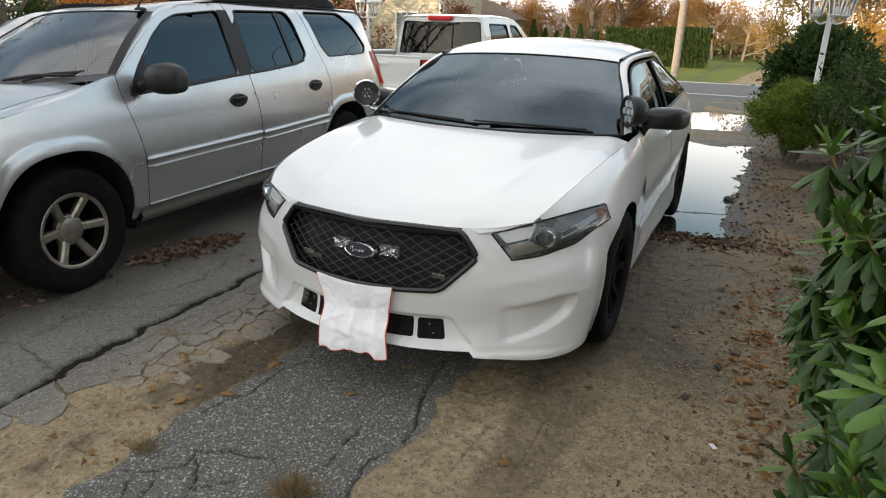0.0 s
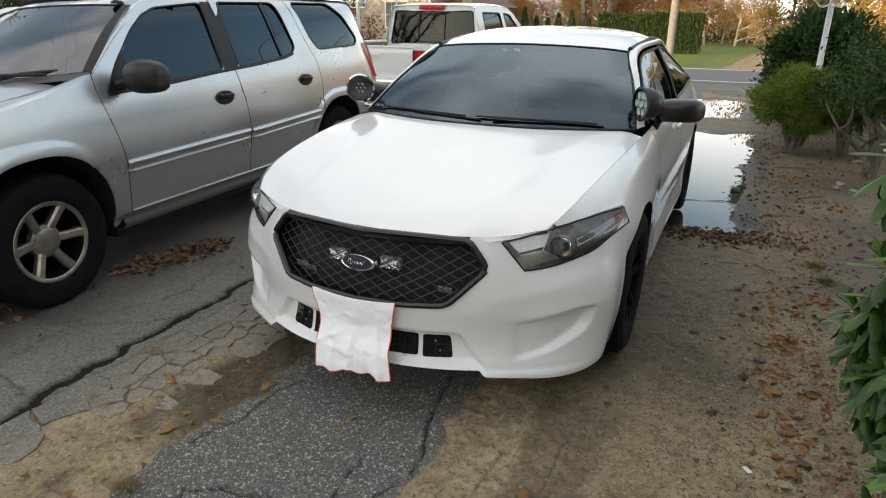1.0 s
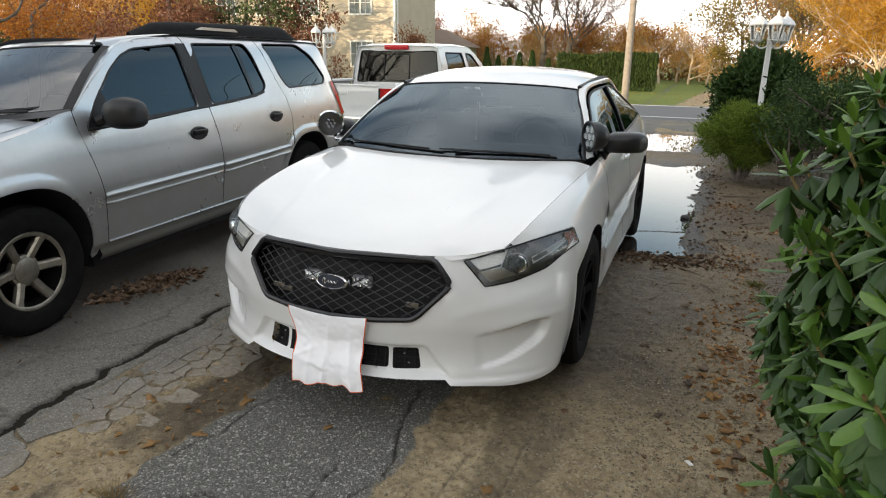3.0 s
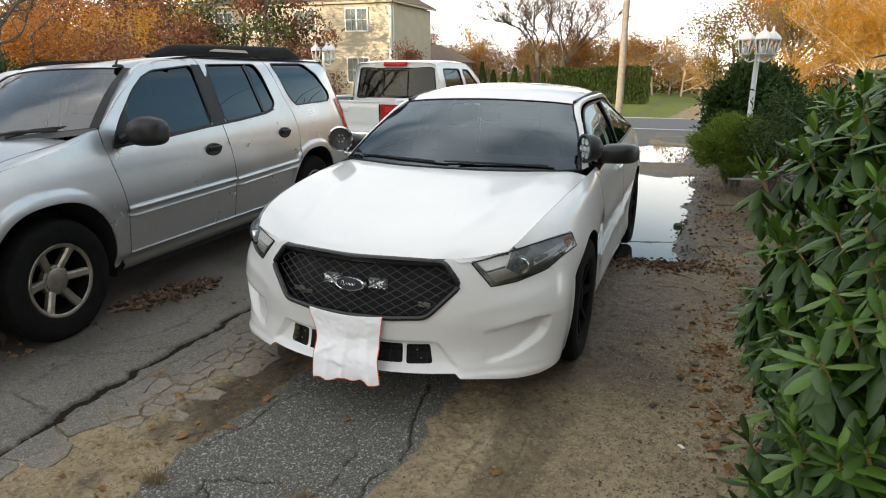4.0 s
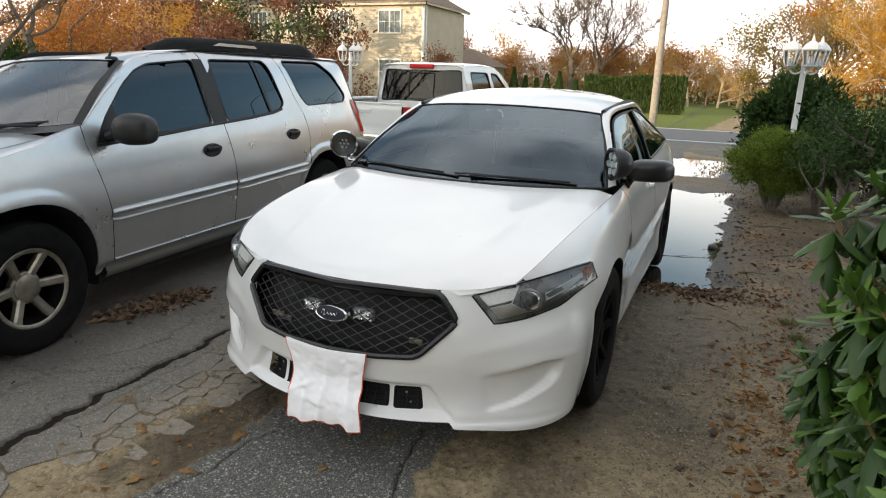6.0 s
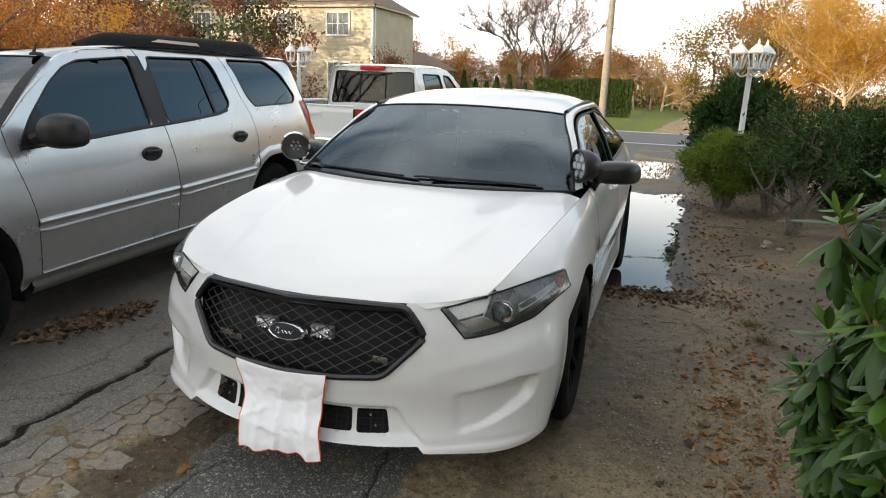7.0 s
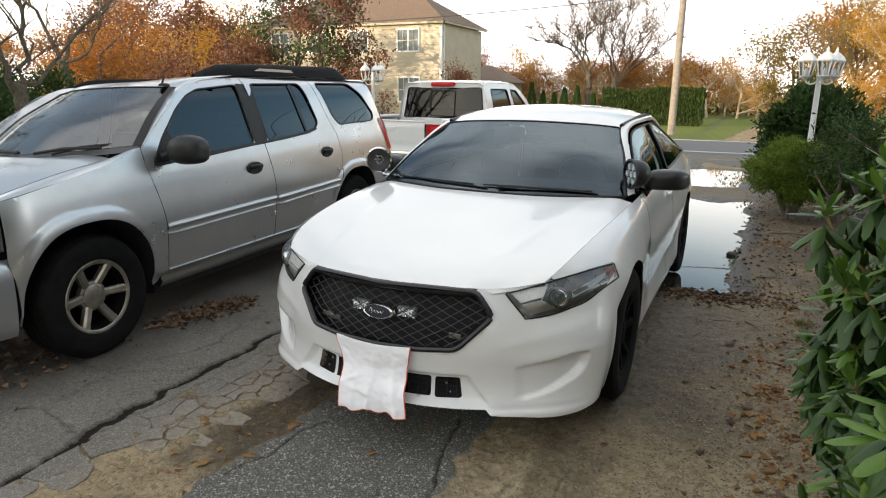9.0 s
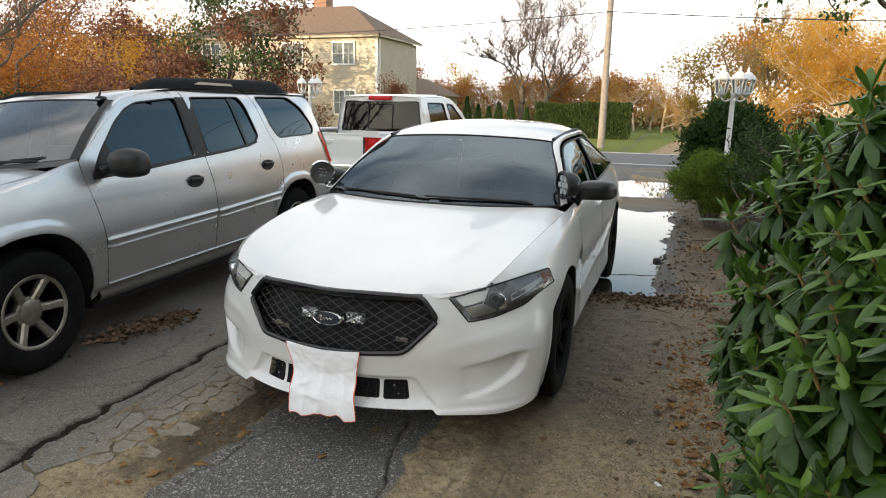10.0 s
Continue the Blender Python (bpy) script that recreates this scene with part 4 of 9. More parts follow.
# bonnet
half_lines = [
    [(0, 0.050, 0.782), (0, 0.12, 0.808), (0, 0.35, 0.858), (0, 0.7, 0.918), (0, 1.05, 0.975), (0, 1.31, 1.022)],
    [(0.22, 0.058, 0.783), (0.22, 0.14, 0.811), (0.24, 0.36, 0.861), (0.28, 0.7, 0.919), (0.33, 1.05, 0.975), (0.36, 1.325, 1.022)],
    [(0.40, 0.100, 0.785), (0.41, 0.18, 0.819), (0.44, 0.38, 0.875), (0.49, 0.7, 0.935), (0.55, 1.05, 0.989), (0.60, 1.37, 1.029)],
    [(0.455, 0.122, 0.784), (0.47, 0.20, 0.819), (0.505, 0.39, 0.872), (0.56, 0.7, 0.931), (0.62, 1.05, 0.987), (0.67, 1.385, 1.030)],
    [(0.57, 0.172, 0.792), (0.60, 0.26, 0.830), (0.64, 0.42, 0.882), (0.69, 0.72, 0.937), (0.735, 1.05, 0.987), (0.77, 1.41, 1.030)],
    [(0.695, 0.238, 0.816), (0.735, 0.325, 0.858), (0.772, 0.48, 0.905), (0.807, 0.74, 0.950), (0.835, 1.05, 0.985), (0.857, 1.40, 1.012)],
]
full = [[(-x, y, z) for x, y, z in c] for c in half_lines[:0:-1]] + half_lines
v, f = loft(full, 46, 81)
mesh_ob("bonnet", v, f, M_WHITE, sedan, "white bonnet with two raised creases")
Geo().tube([(x, y + 0.012, z - 0.012) for x, y, z in [c[0] for c in full]], 0.007, 6).ob("bonnet_seal", M_BLACK, sedan)
for s in (-1, 1):
    Geo().tube([(s * (x + 0.002), y, z - 0.003) for x, y, z in spline(half_lines[-1], 24)], 0.0025, 6).ob("shut_line", M_LAMPGREY, sedan, "thin grey gap beside the bonnet")

front_edge = [c[0] for c in half_lines[3:]]
for s in (1, -1):
    a = [(s * x, y, z - 0.001) for x, y, z in front_edge]
    b = [(s * x, y, z) for x, y, z in ((0.50, 0.128, 0.766), (0.62, 0.197, 0.786), (0.70, 0.247, 0.811))]
    v, f = loft([a, b], 14, 4)
    mesh_ob("headlight_lip", v, f, M_WHITE, sedan, out=(0, -1, 0.3))

# sides: fender, doors, quarter
side_tz = curve_of((0.22, 0.806), (0.24, 0.818), (0.325, 0.860), (0.48, 0.907), (0.74, 0.952), (1.05, 0.987), (1.40, 1.014), (1.7, 1.030), (2.5, 1.055), (3.8, 1.095), (4.6, 1.10), (5.0, 1.07), (5.14, 1.02))
side_tx = curve_of((0.22, 0.685), (0.24, 0.70), (0.325, 0.739), (0.48, 0.776), (0.74, 0.811), (1.05, 0.839), (1.40, 0.861), (1.7, 0.868), (2.5, 0.875), (3.8, 0.865), (4.6, 0.80), (5.0, 0.70), (5.14, 0.60))
side_sz = curve_of((0.22, 0.79), (0.40, 0.842), (0.62, 0.880), (0.9, 0.915), (1.2, 0.940), (1.62, 0.952), (2.5, 0.96), (3.8, 0.98), (5.14, 0.95))
side_sx = curve_of((0.22, 0.70), (0.40, 0.808), (0.62, 0.876), (0.9, 0.905), (1.2, 0.915), (1.62, 0.920), (2.5, 0.922), (3.8, 0.925), (4.6, 0.88), (5.0, 0.79), (5.14, 0.70))
side_wm = curve_of((0.22, 0.72), (0.40, 0.845), (0.55, 0.912), (0.65, 0.942), (0.8, 0.962), (1.0, 0.972), (1.3, 0.968), (1.62, 0.958), (2.5, 0.955), (3.5, 0.962), (3.9, 0.970), (4.4, 0.945), (4.8, 0.90), (5.0, 0.84), (5.14, 0.74))


def flank(y, z, s=1, out=0.0):
    """The car's side skin at length y and height z."""
    w, sx, sz, tx, tz = float(side_wm(y)), float(side_sx(y)), float(side_sz(y)), float(side_tx(y)), float(side_tz(y))
    door = smooth(y, 1.5, 1.9) * (1 - smooth(y, 3.3, 3.6))
    sec = spline([(w - 0.050, 0.14), (w - 0.012, 0.24), (w - 0.006 - 0.020 * door, 0.42), (w - 0.004, 0.60), (w, 0.74), (sx, sz), (tx, tz)], 48)
    x = float(np.interp(z, sec[:, 1], sec[:, 0])) + out
    return (s * x, y, z)


def flank_w(y, w, s=1, out=0.0):
    """The side skin by its share w of the shoulder line's height."""
    return flank(y, w * float(side_tz(y)), s, out)


def arc(cy, cz, r, a0, a1, n=20):
    return [(cy + r * math.cos(radians(a)), cz + r * math.sin(radians(a))) for a in np.linspace(a0, a1, n)]


def along_top(y0, y1, n=14, drop=0.0):
    return [(y, float(side_tz(y)) - drop) for y in np.linspace(y0, y1, n)]


FW, RW, AXLE = 1.005, 3.873, 0.360
panels = {
    "front_fender": along_top(0.245, 1.60, 24) + [(1.60, 0.20)] + arc(FW, AXLE, 0.405, -20, 197)[:] + [(0.615, 0.45), (0.615, 0.795), (0.66, 0.80), (0.66, 0.838), (0.56, 0.842), (0.40, 0.838), (0.30, 0.826)],
    "front_door": along_top(1.608, 2.742) + [(2.742, 0.24), (1.608, 0.24)],
    "rear_door": along_top(2.75, 3.80) + [(3.80, 0.80)] + arc(RW, AXLE, 0.415, 112, 196)[:] + [(3.40, 0.24), (2.75, 0.24)],
    "rear_quarter": along_top(3.808, 5.12) + [(5.12, 0.35), (4.35, 0.26)] + arc(RW, AXLE, 0.405, -10, 100),
    "rocker_panel": [(1.44, 0.234), (3.46, 0.234), (3.46, 0.15), (1.44, 0.15)],
}
for name, edge in panels.items():
    edge = [(y, z / float(side_tz(y))) for y, z in edge]
    e = np.array(edge)
    for s in (1, -1):
        v, f = sheet(lambda y, w: flank_w(y, w, s), e[:, 0].min(), e[:, 0].max(), e[:, 1].min(), e[:, 1].max(), 0.024, edge)
        mesh_ob(name, v, f, M_WHITE, sedan, out=(s, 0, 0))
for s in (1, -1):
    for cy in (FW, RW):
        pts = arc(cy, AXLE, 0.403, -14, 194, 30)
        a, b = [flank(y, z, s, -0.004) for y, z in pts], [(x - s * 0.26, y, z) for x, y, z in (flank(y, z, s) for y, z in pts)]
        v, f = loft([a, b], 40, 4)
        mesh_ob("wheel_well", v, f, M_DARK, sedan)
    for cy in (FW, RW):
        wheel("wheel", sedan, pose(s * 0.845, cy, AXLE, 0, 90 * s, 0), 0.362, 0.235, 0.222, (M_RUBBER, M_STEEL, M_STEEL), 7)
    # crease along the doors, handles, fender vent
    for y in (2.55, 3.62):
        c = Vector(flank(y, 0.93, s, 0.018))
        Geo().tube([c + Vector((-s * 0.018, -0.11, 0)), c + Vector((0, -0.08, 0)), c + Vector((0, 0.07, 0.004)), c + Vector((-s * 0.018, 0.10, 0.004))], 0.013, 8, flat=1.2).ob("door_handle", M_WHITE, sedan, "white pull handle")
    v, f = sheet(lambda y, z: flank(y, z, s, 0.004), 1.44, 1.56, 0.70, 0.82, 0.02, rounded([(1.44, 0.74), (1.56, 0.80), (1.555, 0.74), (1.47, 0.70)], 0.01))
    mesh_ob("fender_vent", v, f if s < 0 else [q[::-1] for q in f], M_BLACK, sedan, "small dark vent on the fender")
# inner shell, so that no gap shows daylight
Geo().box((-0.45, 0.30, 0.26), (0.45, 5.0, 0.74), 0.03).box((-0.60, 0.45, 0.26), (0.60, 1.5, 0.74), 0.03).box((-0.80, 1.45, 0.22), (0.80, 3.42, 0.95), 0.03).box((-0.78, 4.30, 0.3), (0.78, 5.05, 1.0), 0.05).ob("floor_pan", M_DARK, sedan)

# headlights
top_l = [(0.545, nose(UX(0.545, 0.764), 0.764)[1] - 0.003, 0.764), (0.62, 0.197, 0.787), (0.70, 0.247, 0.812), (0.81, 0.402, 0.833), (0.914, 0.655, 0.832)]
low_l = [(x, nose(UX(x, z), z)[1] - 0.002, z) for x, z in ((0.638, 0.656), (0.69, 0.663), (0.745, 0.673), (0.80, 0.692), (0.856, 0.714), (0.90, 0.750))] + [(0.947, 0.628, 0.774)]
mid_l = [(0.592, nose(UX(0.592, 0.71), 0.71)[1] - 0.004, 0.71), (0.66, 0.178, 0.728), (0.742, 0.236, 0.746), (0.858, 0.372, 0.775), (0.936, 0.642, 0.804)]
for s in (1, -1):
    flip = lambda c, d=0.0: [(s * (x - d * 0.7), y + d, z) for x, y, z in c]
    lamp = new("headlight")
    lamp.parent = sedan
    lamp["label"] = "clear headlight with projector and amber corner"
    order = (lambda f: f) if s > 0 else (lambda f: [q[::-1] for q in f])
    v, f = loft([flip(low_l), flip(mid_l), flip(top_l)], 40, 14)
    mesh_ob("lens", v, order(f), M_GLASS_CLEAR, lamp, out=(s, -1, 0.3)).visible_shadow = False
    v, f = loft([flip(low_l, 0.012), flip(mid_l, 0.034), flip(top_l, 0.012)], 40, 14)
    mesh_ob("housing", v, order(f), M_BOWL, lamp, "smoked grey bowl")
    rim = lambda d: [tuple(p) for p in np.vstack([spline(flip(low_l, d), 24), spline(flip(top_l, d)[::-1], 24)])]
    Geo().tube(rim(0.006), 0.0035, 6, closed=True).ob("bezel", M_LAMPGREY, lamp)
    Geo().tube(rim(0.000), 0.0034, 6, closed=True).ob("lamp_gap", M_BLACK, lamp)
    at = Vector((s * 0.742, 0.292, 0.742))
    turn = look(at, at + Vector((s * 0.28, -1, 0.0)))
    Geo().lathe([(0.050, -0.01), (0.051, -0.020), (0.047, -0.024), (0.044, -0.016)], turn, 28).ob("projector_ring", M_PROJECTOR, lamp)
    Geo().lathe([(0.045, -0.016), (0.040, -0.030), (0.026, -0.040), (0.0, -0.044)], turn, 24).ob("projector_lens", M_GLASS_CLEAR, lamp)
    Geo().lathe([(0.046, -0.012), (0.0, 0.010)], turn, 24).ob("projector_bowl", M_PROJECTOR, lamp)
    rails = [np.array(spline(flip(c, 0.016), 80)) for c in (low_l, mid_l, top_l)]

    def lamp_at(u, w):
        """A place just behind the lens: u along it from the grille, w from its lower to its upper edge."""
        lo, mi, hi = (c[int(round(u * 79))] for c in rails)
        return tuple(lo * (1 - w) * (1 - 2 * w) + mi * 4 * w * (1 - w) + hi * w * (2 * w - 1))

    for low, high in ((((0.05, 0.56), (0.22, 0.60)), ((0.04, 0.90), (0.30, 0.93))), (((0.06, 0.09), (0.26, 0.14)), ((0.05, 0.46), (0.19, 0.50)))):
        edge = [low[0], low[1], high[1], high[0]]
        grid = [[lamp_at(low[0][0] + (low[1][0] - low[0][0]) * t, low[0][1] + (low[1][1] - low[0][1]) * t) for t in (0, 0.5, 1)], [lamp_at(high[0][0] + (high[1][0] - high[0][0]) * t, high[0][1] + (high[1][1] - high[0][1]) * t) for t in (0, 0.5, 1)]]
        v, f = loft(grid, 8, 4)
        mesh_ob("reflector_cell", v, order(f), M_CELL, lamp)
        Geo().tube([lamp_at(*q) for q in edge], 0.0028, 5, closed=True).ob("cell_edge", M_LED, lamp)
    Geo().tube([lamp_at(u, w) for u, w in ((0.22, 0.60), (0.19, 0.50))], 0.0028, 5).ob("cell_edge", M_LED, lamp)
    v, f = loft([[(s * 0.80, 0.335, 0.735), (s * 0.86, 0.44, 0.765), (s * 0.90, 0.545, 0.795)], [(s * 0.795, 0.345, 0.760), (s * 0.855, 0.45, 0.787), (s * 0.895, 0.55, 0.808)]], 14, 5)
    mesh_ob("turn_strip", v, order(f), M_CELL, lamp)
    ring = [(0.80, 0.332, 0.735), (0.86, 0.437, 0.765), (0.90, 0.542, 0.795), (0.895, 0.547, 0.808), (0.855, 0.447, 0.787), (0.795, 0.342, 0.760)]
    Geo().tube([(s * x, y, z) for x, y, z in ring], 0.0032, 5, closed=True).ob("strip_bezel", M_LED, lamp)
    lo, mi, hi = (spline(flip(c, 0.007), 60)[50:] for c in (low_l, mid_l, top_l))
    v, f = loft([[tuple(q) for q in c[::3]] for c in (lo * 0.8 + mi * 0.2, mi, mi * 0.3 + hi * 0.7)], 8, 7)
    mesh_ob("amber_corner", v, order(f), M_AMBER, lamp)

# cabin: glass, pillars, roof
ws_low = [(-0.815, 1.440, 1.040), (-0.62, 1.375, 1.034), (-0.32, 1.322, 1.026), (0, 1.305, 1.024), (0.32, 1.322, 1.026), (0.62, 1.375, 1.034), (0.815, 1.440, 1.040)]
ws_mid = [(-0.735, 1.735, 1.232), (-0.56, 1.675, 1.242), (-0.3, 1.630, 1.250), (0, 1.615, 1.252), (0.3, 1.630, 1.250), (0.56, 1.675, 1.242), (0.735, 1.735, 1.232)]
ws_top = [(-0.628, 2.085, 1.405), (-0.48, 2.045, 1.420), (-0.25, 2.012, 1.431), (0, 2.0, 1.436), (0.25, 2.012, 1.431), (0.48, 2.045, 1.420), (0.628, 2.085, 1.405)]
v, f = loft([ws_low, ws_mid, ws_top], 49, 25)
ws = mesh_ob("windscreen", v, f, M_GLASS_WS, sedan, "dark tinted windscreen", out=(0, -1, 1))
ws.visible_shadow = False
Geo().tube([tuple(p) for p in np.vstack([spline(ws_low, 30), spline([ws_low[-1], ws_mid[-1], ws_top[-1]], 12), spline(ws_top[::-1], 30), spline([ws_top[0], ws_mid[0], ws_low[0]], 12)])], 0.007, 6, closed=True).ob("windscreen_seal", M_BLACK, sedan)
v, f = loft([[(x * 0.985, y + 0.004, z + 0.002) for x, y, z in ws_top], [(x * 0.995, y - 0.055, z - 0.027) for x, y, z in ws_top]], 49, 4)
mesh_ob("shade_band", v, f, plain("purple_shade_band", (0.05, 0.03, 0.045), 0.4), sedan, "purplish shade band along the windscreen top")
roof_rows = [ws_top]
for y, w, ze, zc in ((2.35, 0.655, 1.452, 1.512), (2.8, 0.665, 1.462, 1.542), (3.3, 0.645, 1.440, 1.525), (3.62, 0.60, 1.395, 1.462)):
    roof_rows.append([(-w, y + 0.03, ze), (-w * 0.75, y + 0.01, ze + (zc - ze) * 0.62), (-w * 0.4, y, ze + (zc - ze) * 0.92), (0, y, zc), (w * 0.4, y, ze + (zc - ze) * 0.92), (w * 0.75, y + 0.01, ze + (zc - ze) * 0.62), (w, y + 0.03, ze)])
v, f = loft(roof_rows, 45, 30)
mesh_ob("roof", v, f, M_WHITE, sedan)
rear_low = [(-0.74, 4.36, 1.10), (-0.4, 4.47, 1.115), (0, 4.52, 1.12), (0.4, 4.47, 1.115), (0.74, 4.36, 1.10)]
v, f = loft([[(x, y + 0.004, z) for x, y, z in roof_rows[-1]], rear_low], 30, 12)
mesh_ob("rear_window", v, f, M_GLASS_DARK, sedan, out=(0, 1, 1))
v, f = loft([rear_low, [(-0.74, 4.8, 1.115), (0, 4.9, 1.135), (0.74, 4.8, 1.115)], [(-0.66, 5.08, 1.08), (0, 5.13, 1.10), (0.66, 5.08, 1.08)], [(-0.66, 5.13, 0.7), (0, 5.16, 0.7), (0.66, 5.13, 0.7)], [(-0.7, 5.12, 0.3), (0, 5.15, 0.3), (0.7, 5.12, 0.3)]], 21, 24)
mesh_ob("boot_lid", v, f, M_WHITE, sedan)
for s in (1, -1):
    flipf = (lambda f: f) if s > 0 else (lambda f: [q[::-1] for q in f])
    S = lambda c: [(s * x, y, z) for x, y, z in c]
    belt = [(0.862, 1.66, 1.034), (0.872, 2.2, 1.050), (0.876, 2.75, 1.066), (0.872, 3.4, 1.086), (0.85, 4.1, 1.105)]
    rail = [(0.852, 1.60, 1.055), (0.765, 1.88, 1.225), (0.695, 2.18, 1.368), (0.705, 2.75, 1.405), (0.690, 3.3, 1.380), (0.745, 3.8, 1.26), (0.835, 4.15, 1.12)]
    inner = [(0.823, 1.445, 1.043), (0.742, 1.742, 1.236), (0.640, 2.095, 1.412), (0.672, 2.75, 1.462), (0.655, 3.3, 1.440), (0.655, 3.72, 1.33), (0.76, 4.36, 1.10)]
    outer = [(0.850, 1.56, 1.036), (0.762, 1.82, 1.225), (0.684, 2.14, 1.392), (0.704, 2.75, 1.432), (0.688, 3.3, 1.408), (0.728, 3.82, 1.27), (0.838, 4.25, 1.11)]
    v, f = loft([S(inner), S([((a[0] + b[0]) / 2 + 0.012, (a[1] + b[1]) / 2, (a[2] + b[2]) / 2 + 0.012) for a, b in zip(inner, outer)]), S(outer)], 60, 8)
    mesh_ob("roof_pillar", v, flipf(f), M_WHITE, sedan, "white windscreen pillar and roof rail")
    Geo().tube(S([(x - 0.004, y + 0.01, z + 0.006) for x, y, z in spline(inner[2:5], 24)]), 0.015, 6).ob("roof_strip", M_BLACK, sedan, "black strip along the roof edge")
    Geo().tube(S([tuple(p) for p in np.vstack([spline(rail, 40), spline(belt[::-1], 30)])]), 0.009, 6, closed=True).ob("window_surround", M_BLACK, sedan)
    for y0, y1 in ((1.60, 2.735), (2.765, 4.12)):
        n = 24
        low, high = spline(belt, 120), spline(rail, 160)
        ys = np.linspace(y0, y1, n)
        lo = [(np.interp(y, low[:, 1], low[:, 0]), y, np.interp(y, low[:, 1], low[:, 2])) for y in ys]
        hi = [(np.interp(y, high[:, 1], high[:, 0]), y, max(np.interp(y, high[:, 1], high[:, 2]), np.interp(y, low[:, 1], low[:, 2]) + 0.004)) for y in ys]
        mi = [((a[0] + b[0]) / 2 + 0.014, a[1], (a[2] + b[2]) / 2) for a, b in zip(lo, hi)]
        v, f = loft([S(lo), S(mi), S(hi)], n, 9)
        mesh_ob("side_window", v, f, M_GLASS_DARK, sedan, "dark tinted side glass", out=(s, 0, 0.2))
    Geo().tube(S([(0.880, 2.75, 1.066), (0.806, 2.75, 1.24), (0.712, 2.75, 1.405)]), 0.028, 6, flat=0.5).ob("door_pillar", M_BLACK, sedan)
    # door mirror
    mir = new("door_mirror")
    mir.parent = sedan
    rows = []
    for t, (x, y, z, a, b) in enumerate(((0.862, 1.78, 1.090, 0.030, 0.018), (0.885, 1.775, 1.100, 0.070, 0.048), (0.93, 1.775, 1.106, 0.088, 0.066), (1.04, 1.80, 1.108, 0.090, 0.068), (1.095, 1.83, 1.105, 0.072, 0.060), (1.122, 1.85, 1.102, 0.030, 0.034), (1.126, 1.855, 1.101, 0.0005, 0.0005))):
        rows.append([(s * x, y + a * soft_box(math.cos(q)) * (1.0 if math.cos(q) < 0 else 0.6), z + b * (math.copysign(abs(math.sin(q)) ** 0.55, math.sin(q)) if math.sin(q) > 0 else 0.86 * math.copysign(abs(math.sin(q)) ** 0.4, -1))) for q in np.linspace(0, 2 * math.pi, 41)])
    v, f = loft(rows, 33, 24)
    mesh_ob("mirror_shell", v, f, M_MIRRORCAP, mir, "black mirror cap")
    Geo().tube(S([(0.865, 1.72, 1.030), (0.885, 1.77, 1.06), (0.93, 1.81, 1.085)]), [0.038, 0.032, 0.026], 10).ob("mirror_arm", M_BLACK, mir)
    # pillar spotlight
    spot = new("spotlight")
    spot.parent = sedan
    c = Vector((s * 0.90, 1.485, 1.165)) if s < 0 else Vector((0.832, 1.50, 1.168))
    to = Vector((0.45, -1, -0.10)) if s < 0 else Vector((-0.80, -0.60, -0.04))
    m = look(c, c - to)
    Geo().lathe([(0.0, -0.105), (0.03, -0.102), (0.062, -0.080), (0.080, -0.045), (0.087, 0.0), (0.087, 0.012)], m, 32).ob("spotlight_shell", M_SATIN, spot, "black bowl-shaped lamp shell")
    Geo().lathe([(0.085, 0.004), (0.090, 0.010), (0.090, 0.018), (0.080, 0.022), (0.078, 0.012)], m, 32).ob("spotlight_ring", M_CHROME if s < 0 else M_SATIN, spot)
    Geo().lathe([(0.079, 0.002), (0.0, -0.012)], m, 28).ob("spotlight_bowl", M_REFLECT if s > 0 else M_LATTICE, spot)
    g = Geo()
    for k in range(7):
        a = k * math.pi / 3
        q = 1.0 if s > 0 else 0.52
        r = 0.0 if k == 6 else 0.048 * q
        g.lathe([(0.020 * q, 0.002), (0.019 * q, 0.012), (0.008 * q, 0.006), (0.0, 0.004)], m @ pose(r * math.cos(a), r * math.sin(a), 0), 12)
    g.ob("spotlight_cells", M_LED if s > 0 else M_REFLECT, spot)
    Geo().lathe([(0.079, 0.014), (0.05, 0.018), (0.0, 0.020)], m, 28).ob("spotlight_lens", M_GLASS_CLEAR, spot)
    Geo().tube([c + Vector((-s * 0.01, 0.02, -0.075)), c + Vector((-s * 0.03, 0.01, -0.105)), Vector((s * 0.815, 1.50, 1.055))], 0.012, 8).ob("spotlight_bracket", M_CHROME, spot)
    # wiper
    wip = new("wiper")
    wip.parent = sedan
    if s > 0:
        arm = [(0.66, 1.40, 1.050), (0.42, 1.365, 1.060), (0.05, 1.325, 1.062)]
        bld = [(0.62, 1.405, 1.060), (0.30, 1.350, 1.066), (-0.05, 1.338, 1.064)]
    else:
        arm = [(-0.02, 1.325, 1.048), (-0.35, 1.36, 1.060), (-0.55, 1.40, 1.068)]
        bld = [(-0.12, 1.345, 1.060), (-0.42, 1.375, 1.068), (-0.70, 1.430, 1.070)]
    Geo().tube(spline(arm, 12), 0.007, 6, flat=0.7).ob("wiper_arm", M_BLACK, wip)
    Geo().tube(spline(bld, 14), 0.006, 6).ob("wiper_blade", M_BLACK, wip)
v, f = loft([[(x * 1.0, y - 0.02, z - 0.012) for x, y, z in ws_low], [(x * 0.97, y + 0.07, z + 0.018) for x, y, z in ws_low]], 41, 4)
mesh_ob("cowl_panel", v, f, M_BLACK, sedan)
